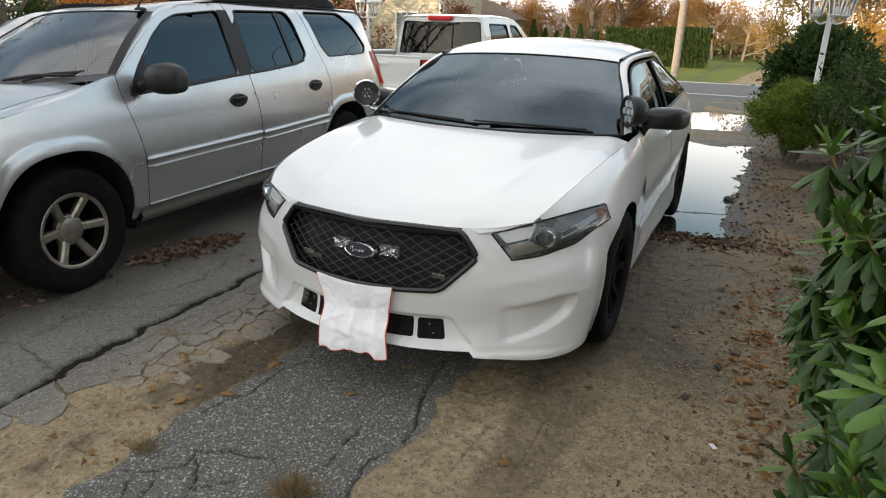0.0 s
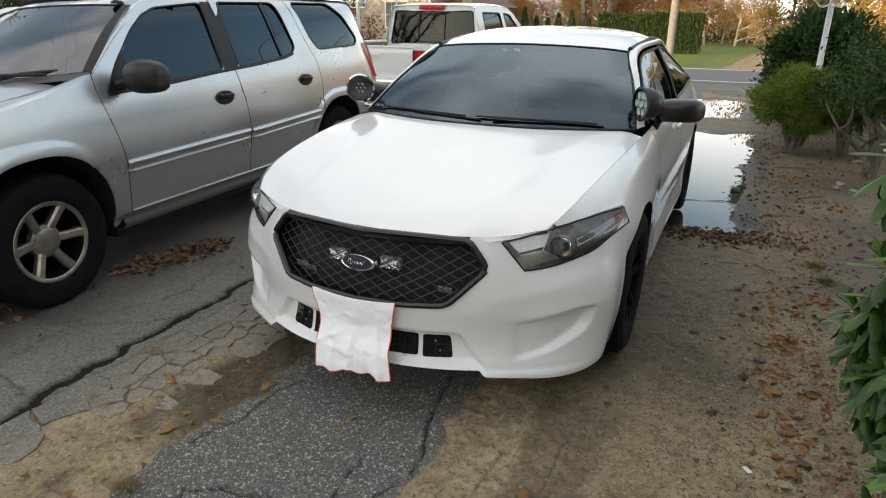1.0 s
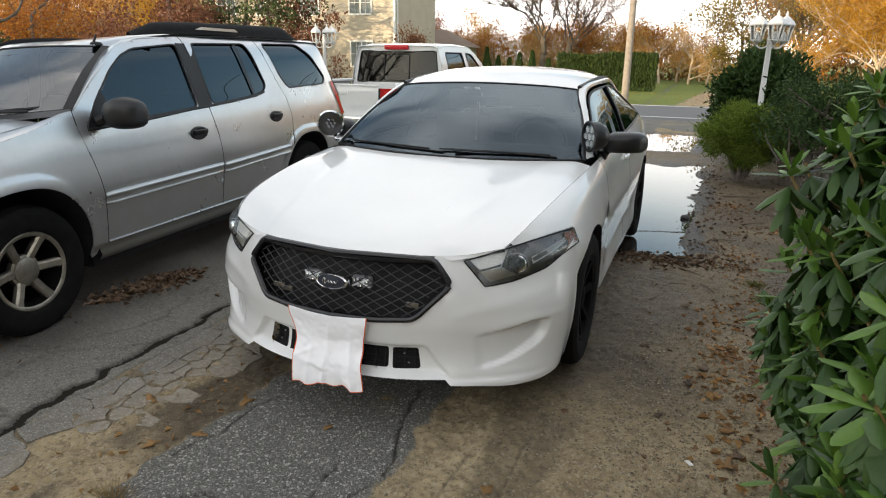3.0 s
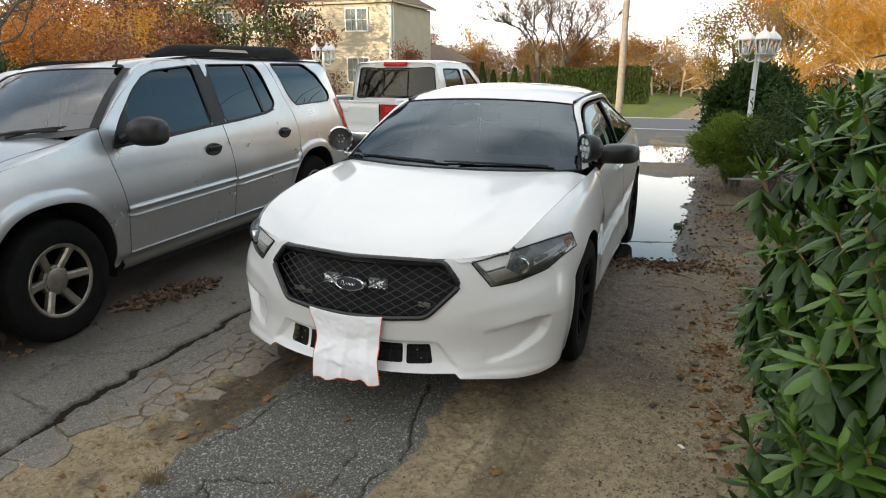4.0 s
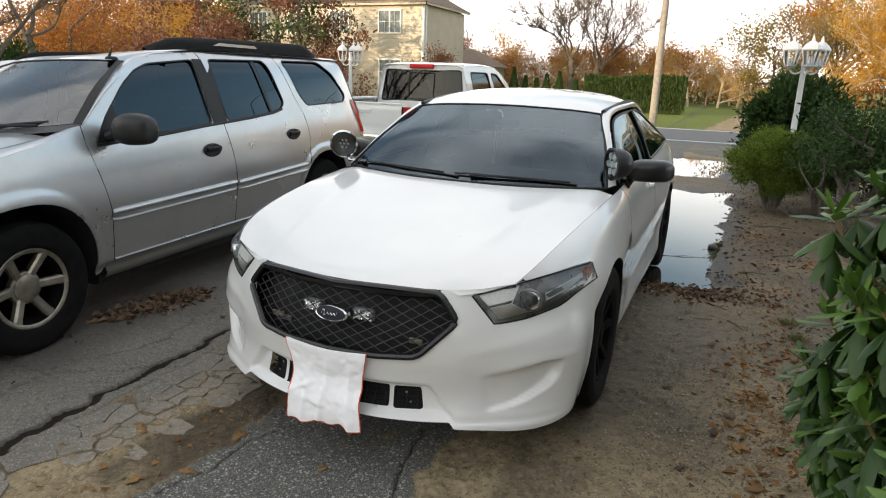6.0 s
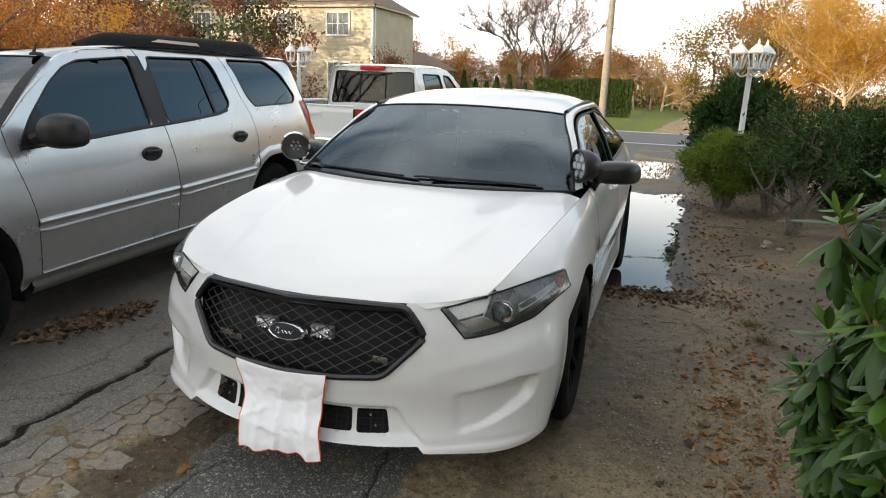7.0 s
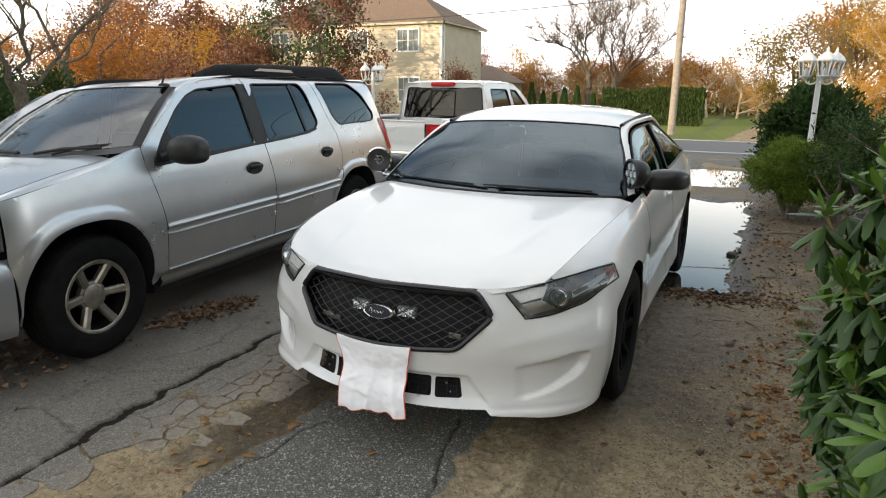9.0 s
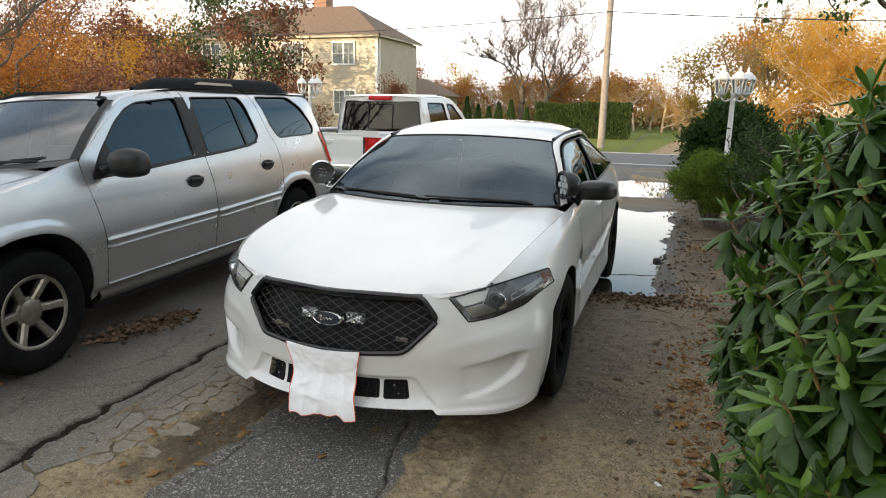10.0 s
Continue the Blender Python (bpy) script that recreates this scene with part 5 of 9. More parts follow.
# what shows dimly through the glass
v, f = loft([[(-0.74, 1.50, 1.02), (0, 1.38, 1.01), (0.74, 1.50, 1.02)], [(-0.72, 1.72, 1.05), (0, 1.62, 1.06), (0.72, 1.72, 1.05)], [(-0.72, 2.0, 1.03), (0, 1.95, 1.03), (0.72, 2.0, 1.03)], [(-0.72, 2.06, 0.8), (0, 2.0, 0.8), (0.72, 2.06, 0.8)]], 21, 14)
mesh_ob("dashboard", v, f, M_CABIN, sedan)
wheel_m = pose(0.38, 2.16, 1.04, 112)
Geo().tube([wheel_m @ Vector((0.185 * math.cos(a), 0.185 * math.sin(a), 0)) for a in np.linspace(0, 2 * math.pi, 33)[:-1]], 0.015, 8, closed=True).ob("steering_wheel", M_CABIN, sedan)
for x in (-0.38, 0.38):
    g = Geo().box((x - 0.24, 2.62, 0.55), (x + 0.24, 2.78, 1.18), 0.06).box((x - 0.25, 2.15, 0.45), (x + 0.25, 2.70, 0.62), 0.06)
    g.ob("seat", M_SEAT, sedan)
    Geo().box((x - 0.13, 2.66, 1.20), (x + 0.13, 2.76, 1.36), 0.04).ob("headrest", M_SEAT, sedan)
Geo().box((-0.70, 3.55, 0.55), (0.70, 3.75, 1.15), 0.06).ob("rear_bench", M_SEAT, sedan)
Geo().tube([(0.02, 1.98, 1.36), (0.02, 1.97, 1.30)], 0.012, 6).box((-0.10, 1.93, 1.29), (0.14, 1.955, 1.35), 0.01).ob("rear_view_mirror", M_CABIN, sedan)
g = Geo()
for dx in (-0.007, 0.007):
    g.tube([(-0.005 + dx, 1.925, 1.31), (-0.008 + dx, 1.92, 1.20), (-0.012 + dx * 0.3, 1.92, 1.09)], 0.003, 5)
g.box((-0.020, 1.915, 1.055), (-0.006, 1.925, 1.09), 0.003).ob("mirror_cord", M_TRIM, sedan, "pale cord with a small pendant")
v, f = loft([[(-0.735, 1.475, 1.082), (-0.66, 1.447, 1.084)], [(-0.718, 1.530, 1.116), (-0.645, 1.500, 1.120)]], 6, 5)
mesh_ob("windscreen_sticker", [(x, y + 0.006, z - 0.004) for x, y, z in v], f, M_STICKER, sedan, "pale faded square sticker")

# towel hung over the grille's lower edge
def towel(u, w):
    """u across 0..1, w down 0..1."""
    half = 0.191 - 0.018 * smooth(w, 0.0, 0.35) + 0.005 * math.sin(7 * w + 1)
    x = -0.012 + (u - 0.5) * 2 * half + 0.024 * w
    z = 0.520 - 0.012 * math.sin(math.pi * u) * (1 - w) - 0.332 * w + 0.018 * u * w - 0.004 * math.sin(u * 7 + 0.6) * w
    base = nose(math.copysign(1, x) * abs(x), min(max(z, 0.2), 0.52), 0.012)
    hang = -0.022 - 0.052 * smooth(w, 0.1, 0.9)
    y = min(base[1], -0.045) * (1 - smooth(w, 0.35, 0.7)) + (-0.045 + hang * 0.75) * smooth(w, 0.35, 0.7)
    ridge = lambda a, b, k: math.exp(-(((u - a - b * w) / k) ** 2))
    fold = -0.017 * w * (ridge(0.80, 0.06, 0.05) + 0.8 * ridge(0.55, -0.12, 0.04) + 0.7 * ridge(0.30, -0.10, 0.05)) + 0.015 * w * ridge(0.68, 0.0, 0.06)
    fold += 0.007 * math.sin(u * 8 - 3 * w + 1) * w - 0.011 * math.exp(-(((w - 0.72 - 0.2 * (u - 0.3)) / 0.04) ** 2)) * ridge(0.32, 0, 0.2)
    fold -= 0.010 * math.exp(-(((w - 0.55 + 0.4 * (u - 0.2)) / 0.03) ** 2)) * ridge(0.15, 0, 0.14)
    crumple = 0.020 * float(fbm(np.float64(u * 1.0), np.float64(w * 1.1), 3.2, 44, 3) - 0.5) + 0.010 * float(fbm(np.float64(u), np.float64(w), 9.0, 45, 2) - 0.5)
    return Vector((x, y - 0.014 + 0.7 * fold - crumple * smooth(w, 0.0, 0.12), z + 0.006 * math.sin(u * 19) * smooth(w, 0.9, 1.0)))


cloth = thing("towel", pose(0, 0, 0), "white terry towel with orange hem hung over the sedan's grille", "towel")
n, m_ = 61, 61
v = [towel(i / (n - 1), j / (m_ - 1)) for i in range(n) for j in range(m_)]
f = grid_faces(n, m_)
back = [p + Vector((0, 0.006, 0)) for p in v]
k = len(v)
rim_i = [i * m_ for i in range(n)] + [(n - 1) * m_ + j for j in range(1, m_)] + [i * m_ + m_ - 1 for i in range(n - 2, -1, -1)] + [j for j in range(m_ - 2, 0, -1)]
skirt = [(a, b, b + k, a + k) for a, b in zip(rim_i, rim_i[1:] + rim_i[:1])]
mesh_ob("towel_cloth", v + back, f + [tuple(i + k for i in q[::-1]) for q in f] + skirt, M_TOWEL, cloth)
Geo().tube([v[i] + Vector((0, 0.002, 0)) for i in rim_i][: -(m_ - 2)][n - 1 :], 0.0027, 6).ob("towel_hem", M_HEM, cloth, "orange stitched hem")
Geo().tube([v[j] + Vector((-0.001, 0.002, 0)) for j in range(m_)], 0.0027, 6).ob("towel_hem", M_HEM, cloth, "orange stitched hem")

# ---- silver SUV beside it; its own frame: x across, y back with 0 at the front door handle, z up ----
suv = thing("suv", pose(-2.165 - 0.95 * math.cos(math.atan(0.08)), 1.68 - 0.95 * math.sin(math.atan(0.08)), 0, 0, 0, math.degrees(math.atan(0.08))), "silver long-wheelbase SUV with tinted glass and black roof rails", "car")
suv_x = curve_of((0.24, 0.78), (0.30, 0.85), (0.36, 0.866), (0.40, 0.890), (0.60, 0.928), (0.80, 0.955), (0.95, 0.950), (1.06, 0.932), (1.15, 0.912), (1.30, 0.872), (1.50, 0.822), (1.62, 0.788), (1.70, 0.748), (1.74, 0.69), (1.76, 0.60))


def suv_side(y, z, s=1, out=0.0):
    x = float(suv_x(z)) - 0.16 * smooth(-y, 1.95, 2.55) - 0.05 * smooth(y, 2.1, 2.65)
    # a low flared band over each wheel, fading towards its rear foot
    for cy in (S_FW, S_RW):
        r = arch_r(y - cy, z)
        x += 0.013 * (1 - smooth(r, 1.12, 1.16)) * smooth(z, 0.50, 0.70) * (1 - smooth(y - cy, 0.10, 0.36))
        x += 0.004 * math.exp(-(((r - 1.03) / 0.05) ** 2)) * (z > 0.3)
    if s < 0:  # the far side hangs lower
        x -= 0.10 * smooth(z, 0.9, 1.5)
        z -= 0.085 * smooth(z, 0.5, 1.2)
    return (s * (x + out), y, z)


def arch_r(dy, z):
    """Distance from the wheel's centre in arch radii: squarer in front, round behind."""
    k = 2.7 if dy < 0 else 2.05
    return (abs(dy / ARCH) ** k + abs((z - 0.40) / (ARCH - 0.006)) ** k) ** (1 / k)


def arch_line(cy, grow, a0, a1, n):
    """Points along a wheel arch, from behind the wheel over its top to the front."""
    out = []
    for a in np.linspace(a0, a1, n):
        c, w = math.cos(radians(a)), math.sin(radians(a))
        r = 1 / arch_r(c, 0.40 + w)
        out.append((cy + c * (r + grow), 0.40 + w * (r + grow)))
    return out


S_FW, S_RW, S_AX = -1.585, 1.71, 0.375
ARCH = 0.468
win_f = rounded([(-1.065, 1.140), (-0.935, 1.295), (-0.735, 1.488), (-0.60, 1.582), (-0.47, 1.628), (-0.01, 1.668), (0.030, 1.208)], 0.04)
win_r = rounded([(0.170, 1.676), (0.222, 1.216), (0.58, 1.236), (0.87, 1.262), (1.0, 1.288), (1.056, 1.34), (0.962, 1.597), (0.898, 1.690)], 0.05)
win_q = rounded([(1.185, 1.698), (1.83, 1.705), (2.04, 1.60), (2.25, 1.38), (2.18, 1.318), (1.443, 1.300), (1.352, 1.39)], 0.05)
DOOR_FRONT = [(-1.130, 1.255), (-1.128, 1.15), (-1.095, 1.0), (-1.018, 0.72), (-0.990, 0.40)]
DOOR_MID = [(0.085, 1.725), (0.155, 1.25), (0.195, 1.0), (0.230, 0.74), (0.245, 0.40)]
DOOR_REAR = [(1.085, 1.725), (1.17, 1.55), (1.25, 1.38), (1.345, 1.22), (1.372, 1.05), (1.345, 0.85)]
near = lambda pts, d: [(y + d, z) for y, z in pts]
suv_panels = {
    "front_fender": ([(-2.12, 1.045), (-1.9, 1.085), (-1.6, 1.135), (-1.35, 1.190), (-1.20, 1.235)] + near(DOOR_FRONT, -0.006) + [(-1.04, 0.375), (-1.08, 0.33)] + arch_line(S_FW, 0, -10, 188, 30) + [(-2.08, 0.56), (-2.12, 0.74)], []),
    "front_door": ([(-1.02, 1.335), (-0.80, 1.520), (-0.62, 1.635), (-0.47, 1.680), (-0.25, 1.705)] + near(DOOR_MID, -0.004) + DOOR_FRONT[::-1], [win_f]),
    "rear_door": (near(DOOR_MID, 0.004)[::-1] + near(DOOR_REAR, -0.004) + arch_line(S_RW, 0.012, 138, 172, 6) + [(1.18, 0.40)], [win_r]),
    "rear_quarter": ([(2.28, 1.73), (2.43, 1.40), (2.57, 1.10), (2.60, 0.60), (2.55, 0.42)] + arch_line(S_RW, 0, -4, 136, 24) + near(DOOR_REAR, 0.004)[::-1], [win_q]),
    "rocker_panel": ([(-1.06, 0.394), (1.24, 0.394), (1.24, 0.27), (-1.02, 0.27)], []),
}
for name, (edge, holes) in suv_panels.items():
    e = np.array(edge)
    for s in (1, -1):
        v, f = sheet(lambda y, z: suv_side(y, z, s), e[:, 0].min(), e[:, 0].max(), e[:, 1].min(), e[:, 1].max(), 0.017, edge, holes)
        mesh_ob(name, v, f, M_SILVER_LOW if name == "rocker_panel" else M_SILVER, suv, out=(s, 0, 0))
for s in (1, -1):
    for poly in (win_f, win_r, win_q):
        e = np.array(poly)
        grown = [(e[:, 0].mean() + (a - e[:, 0].mean()) * 1.004, e[:, 1].mean() + (b - e[:, 1].mean()) * 1.006) for a, b in poly]
        v, f = sheet(lambda y, z: suv_side(y, z, s, -0.013 + 0.025 * (1.60 - z)), e[:, 0].min() - 0.04, e[:, 0].max() + 0.04, e[:, 1].min() - 0.02, e[:, 1].max() + 0.02, 0.028, grown)
        mesh_ob("side_window", v, f, M_GLASS_DARK, suv, "dark tinted side glass", out=(s, 0, 0))
        Geo().tube([suv_side(y, z, s, -0.002) for y, z in poly], 0.009, 6, closed=True, flat=0.8).ob("window_seal", M_BLACK, suv)
    # black pillars between the panes
    for low, high, w in (((0.128, 1.206), (0.078, 1.676), 0.084), ((0.827, 1.252), (0.745, 1.682), 0.014)):
        rows = [[suv_side(low[0] + (high[0] - low[0]) * t + k, low[1] + (high[1] - low[1]) * t, s, 0.004) for t in np.linspace(0, 1, 9)] for k in (-w, 0, w)]
        v, f = loft(rows, 18, 5)
        mesh_ob("window_pillar", v, f, M_BLACK, suv, out=(s, 0, 0))
    v, f = loft([[suv_side(0.095, 1.690, s, 0.010), suv_side(0.165, 1.690, s, 0.010)], [suv_side(0.100, 1.630, s, 0.010), suv_side(0.160, 1.635, s, 0.010)], [suv_side(0.112, 1.580, s, 0.010), suv_side(0.128, 1.588, s, 0.010)]], 5, 5)
    mesh_ob("pillar_tab", v, f, M_SILVER, suv, out=(s, 0, 0))
    Geo().tube([suv_side(y, z, s, 0.004) for y, z in ((-1.06, 1.136), (-0.5, 1.164), (-0.05, 1.196), (0.15, 1.206), (0.5, 1.226), (0.85, 1.254), (0.99, 1.280))], 0.013, 6, flat=0.8).ob("belt_seal", M_BLACK, suv)
    # handles in black cups
    for y, z in ((-0.04, 1.015), (1.09, 1.055)):
        c = suv_side(y, z, s, 0.0)
        hd = new("door_handle")
        hd.parent = suv
        Geo().lathe([(0.086, -0.02), (0.088, 0.006), (0.078, 0.014), (0.0, 0.012)], Matrix.Translation(c) @ pose(0, 0, 0, 0, 90 * s, 0) @ Matrix.Diagonal((0.58, 1.15, 1, 1)), 24).ob("handle_cup", M_BLACK, hd)
        Geo().tube([suv_side(y - 0.075, z + 0.012, s, 0.018), suv_side(y, z + 0.014, s, 0.034), suv_side(y + 0.075, z + 0.012, s, 0.018)], 0.014, 8, flat=1.3).ob("handle_grip", M_BLACK, hd)
    # bright rubbing strips on the doors
    for y0, y1, z0, z1 in ((-1.02, 0.222, 0.692, 0.713), (0.25, 1.275, 0.704, 0.738)):
        lines = []
        for dz, o in ((-0.042, 0.0), (-0.037, 0.017), (-0.030, 0.019), (-0.022, 0.012), (0.006, 0.012), (0.018, 0.027), (0.034, 0.028), (0.044, 0.0)):
            lines.append([suv_side(y0 + (y1 - y0) * t, z0 + (z1 - z0) * t + dz * (0.92 if t in (0, 1) else 1), s, o if 0 < t < 1 else o * 0.3) for t in (0, 0.03, 0.3, 0.6, 0.97, 1)])
        v, f = loft(lines, 24, 16)
        mesh_ob("door_strip", v, f, M_SILVER, suv, "raised silver rubbing strip", out=(s, 0, 0))
    Geo().tube([suv_side(y, 0.398, s, 0.004) for y in np.linspace(-0.99, 1.20, 20)], 0.0055, 6).ob("sill_bead", M_SILVER, suv)
    for cy in (S_FW, S_RW):
        pts = arch_line(cy, 0.004, -14, 194, 36)
        Geo().tube([suv_side(y, z, s, -0.006) for y, z in arch_line(cy, 0.002, -8, 188, 48)], 0.006, 6).ob("arch_lip", M_SILVER, suv)
        a = [suv_side(y, z, s, -0.014) for y, z in pts]
        b = [(x - s * 0.34, y, z) for x, y, z in a]
        v, f = loft([a, b], 40, 4)
        mesh_ob("wheel_well", v, f, M_DARK, suv)
        wheel("wheel", suv, pose(s * 0.795, cy, S_AX, 0, 90 * s, 0), 0.382, 0.25, 0.225, (M_RUBBER, M_ALLOY, M_ALLOY), 6, 0.045, 0.078)
    # mirror
    mir = new("door_mirror")
    mir.parent = suv
    rows = []
    for x, y, z, a, b in ((0.955, -0.93, 1.205, 0.03, 0.03), (0.99, -0.935, 1.225, 0.075, 0.075), (1.06, -0.93, 1.235, 0.090, 0.098), (1.13, -0.915, 1.235, 0.086, 0.096), (1.185, -0.89, 1.228, 0.06, 0.072), (1.20, -0.88, 1.225, 0.012, 0.02), (1.202, -0.88, 1.225, 0.0005, 0.0005)):
        rows.append([(s * x, y + a * soft_box(math.cos(q)), z + b * soft_box(math.sin(q))) for q in np.linspace(0, 2 * math.pi, 25)])
    v, f = loft(rows, 21, 20)
    mesh_ob("mirror_shell", v, f, M_MIRRORCAP, mir, "black mirror housing")
    v, f = loft([[suv_side(-1.062, 1.138, s, 0.006), suv_side(-0.93, 1.146, s, 0.008), suv_side(-0.80, 1.154, s, 0.006)], [suv_side(-0.985, 1.235, s, 0.008), suv_side(-0.91, 1.245, s, 0.010), suv_side(-0.83, 1.25, s, 0.008)], [suv_side(-0.882, 1.355, s, 0.006), suv_side(-0.872, 1.352, s, 0.006), suv_side(-0.862, 1.35, s, 0.006)]], 6, 8)
    mesh_ob("mirror_sail", v, f, M_BLACK, mir, out=(s, 0, 0))
    Geo().tube([suv_side(-0.97, 1.18, s, 0.0), suv_side(-0.94, 1.20, s, 0.05), (s * 1.0, -0.93, 1.215)], 0.035, 8).ob("mirror_arm", M_BLACK, mir)
    # tail lamp and roof rail
    v, f = loft([[suv_side(2.44, 1.34, s, 0.012), suv_side(2.51, 1.16, s, 0.014), suv_side(2.585, 0.98, s, 0.012)], [suv_side(2.36, 1.33, s, 0.008), suv_side(2.43, 1.16, s, 0.010), suv_side(2.50, 0.98, s, 0.008)]], 12, 5)
    mesh_ob("tail_lamp", v, f, M_RED, suv, "red tail lamp on the rear corner", out=(s, 0, 0))
    dip = 0.0 if s > 0 else 0.125
    rail = spline([(s * 0.700, -0.36, 1.737 - dip), (s * 0.702, -0.22, 1.782 - dip), (s * 0.700, -0.02, 1.820 - dip), (s * 0.695, 0.7, 1.842 - dip), (s * 0.690, 1.5, 1.856 - dip), (s * 0.685, 1.72, 1.850 - dip), (s * 0.68, 1.98, 1.765 - dip)], 40)
    foot = spline([(s * 0.712, -0.36, 1.718 - dip), (s * 0.716, -0.22, 1.728 - dip), (s * 0.716, -0.02, 1.738 - dip), (s * 0.714, 0.7, 1.756 - dip), (s * 0.710, 1.5, 1.758 - dip), (s * 0.705, 1.72, 1.756 - dip), (s * 0.70, 1.98, 1.748 - dip)], 40)
    ins = [(x - s * 0.06, y, z) for x, y, z in foot]
    v, f = loft([list(map(tuple, foot)), [tuple(p + np.array((s * 0.008, 0, -0.02))) for p in rail], [tuple(p + np.array((-s * 0.03, 0, 0.004))) for p in rail], ins], 40, 14)
    mesh_ob("roof_rail", v, f, M_RAIL, suv, "thick black roof rail", out=(s, 0, 0.3))
    v, f = loft([[(s * 0.730, y, 1.786 - dip) for y in (0.30, 0.6, 0.88)], [(s * 0.730, y, 1.808 - dip) for y in (0.38, 0.6, 0.84)]], 12, 4)
    mesh_ob("rail_plate", v, f, M_SILVER, suv, out=(s, 0, 0.3))
# glass, roof, bonnet, ends
# the truck leans a little to its far side, which sits lower on the crowned drive
sw_low = [(-0.78, -1.02, 1.165), (-0.42, -1.25, 1.160), (0, -1.33, 1.182), (0.30, -1.285, 1.204), (0.56, -1.18, 1.230), (0.78, -1.02, 1.256)]
sw_top = [(-0.60, -0.475, 1.572), (-0.32, -0.545, 1.610), (0, -0.565, 1.630), (0.22, -0.555, 1.638), (0.42, -0.525, 1.641), (0.60, -0.475, 1.638)]
sw_mid = [((a[0] + b[0]) / 2 * 1.01, (a[1] + b[1]) / 2 - 0.02, (a[2] + b[2]) / 2 + 0.02) for a, b in zip(sw_low, sw_top)]
v, f = loft([sw_low, sw_mid, sw_top], 41, 18)
ws = mesh_ob("windscreen", v, f, M_GLASS_SUV, suv, "clear windscreen reflecting bare branches", out=(0, -1, 1))
ws.visible_shadow = False
Geo().tube([tuple(p) for p in np.vstack([spline(sw_low, 24), spline([sw_low[-1], sw_mid[-1], sw_top[-1]], 10), spline(sw_top[::-1], 24), spline([sw_top[0], sw_mid[0], sw_low[0]], 10)])], 0.007, 6, closed=True).ob("windscreen_seal", M_BLACK, suv)
for k in (0, -1):
    e = [sw_low[k], sw_mid[k], sw_top[k]]
    v, f = loft([[(x * 1.002, y - 0.004, z + 0.004) for x, y, z in e], [(x * 0.93 + 0.004, y - 0.028, z + 0.004) for x, y, z in e]], 16, 4)
    mesh_ob("windscreen_border", v, f, M_BLACK, suv, "black painted border of the windscreen", out=(0, -1, 0.5))
v, f = loft([[(x, y - 0.003, z + 0.003) for x, y, z in sw_low], [(x * 1.02, y - 0.075, z - 0.018) for x, y, z in sw_low], [(x * 1.03, y - 0.11, z - 0.032) for x, y, z in sw_low]], 41, 7)
mesh_ob("cowl_panel", v, f, plain("weathered_cowl_plastic", (0.06, 0.06, 0.062), 0.6, scale=40), suv, "dark grey plastic cowl below the windscreen", out=(0, -0.3, 1))
for s in (1, -1):
    k = 5 if s > 0 else 0
    lean = 0.0 if s > 0 else -0.05
    a = [sw_low[k], sw_mid[k], sw_top[k], (s * 0.64, -0.22, 1.690 + lean * 1.5)]
    b = [suv_side(-1.125, 1.262, s, 0.007), suv_side(-0.86, 1.475, s, 0.007), suv_side(-0.47, 1.682, s, 0.007), suv_side(-0.15, 1.712, s, 0.007)]
    v, f = loft([a, [(p[0] * 0.55 + q[0] * 0.45 + s * 0.014, (p[1] + q[1]) / 2, p[2] * 0.5 + q[2] * 0.5 + 0.014) for p, q in zip(a, b)], b, [(p[0] - s * 0.012, p[1] + 0.02, p[2] - 0.016) for p in b]], 28, 11)
    mesh_ob("windscreen_pillar", v, f, M_SILVER, suv, out=(s, 0, 0.3))
rows = [sw_top]
for y, w, ze, zc in ((-0.18, 0.70, 1.705, 1.722), (0.5, 0.730, 1.736, 1.780), (1.5, 0.728, 1.740, 1.786), (2.28, 0.728, 1.736, 1.772)):
    rows.append([(-w, y, ze - 0.085), (-w * 0.86, y, ze - 0.048), (-w * 0.45, y, zc - 0.062), (0, y, zc - 0.035), (w * 0.45, y, zc - 0.016), (w * 0.86, y, ze + 0.020), (w, y, ze)])
rows[0] = [tuple(p) for p in spline(sw_top, 7)]
v, f = loft(rows, 41, 40)
mesh_ob("roof", v, f, M_SILVER, suv, out=(0, 0, 1))
v, f = loft([[(x, y + 0.01, z) for x, y, z in rows[-1]], [(-0.80, 2.48, 1.40), (0, 2.56, 1.42), (0.80, 2.48, 1.40)], [(-0.86, 2.60, 1.10), (0, 2.68, 1.10), (0.86, 2.60, 1.10)], [(-0.88, 2.63, 0.62), (0, 2.72, 0.62), (0.88, 2.63, 0.62)], [(-0.86, 2.60, 0.36), (0, 2.70, 0.36), (0.86, 2.60, 0.36)]], 25, 24)
mesh_ob("tailgate", v, f, M_SILVER, suv, out=(0, 1, 0))
CUT = [(0.735, -1.235, 1.188), (0.785, -1.45, 1.172), (0.80, -1.70, 1.136), (0.795, -1.95, 1.083), (0.76, -2.20, 1.015), (0.68, -2.38, 0.93)]
bon = [[(x * 0.96, y - 0.085, z - 0.022) for x, y, z in [tuple(p) for p in spline(sw_low, 7)]]]
bon[0][-1], bon[0][0] = CUT[0], (-0.735, -1.235, 1.115)
for w, y, ze in CUT[1:]:
    bon.append([(-w, y, ze - 0.055), (-w * 0.78, y - 0.02, ze - 0.020), (-w * 0.4, y - 0.05, ze + 0.004), (0, y - 0.06, ze + 0.018), (w * 0.4, y - 0.05, ze + 0.020), (w * 0.78, y - 0.02, ze + 0.012), (w, y, ze)])
v, f = loft(bon, 31, 34)
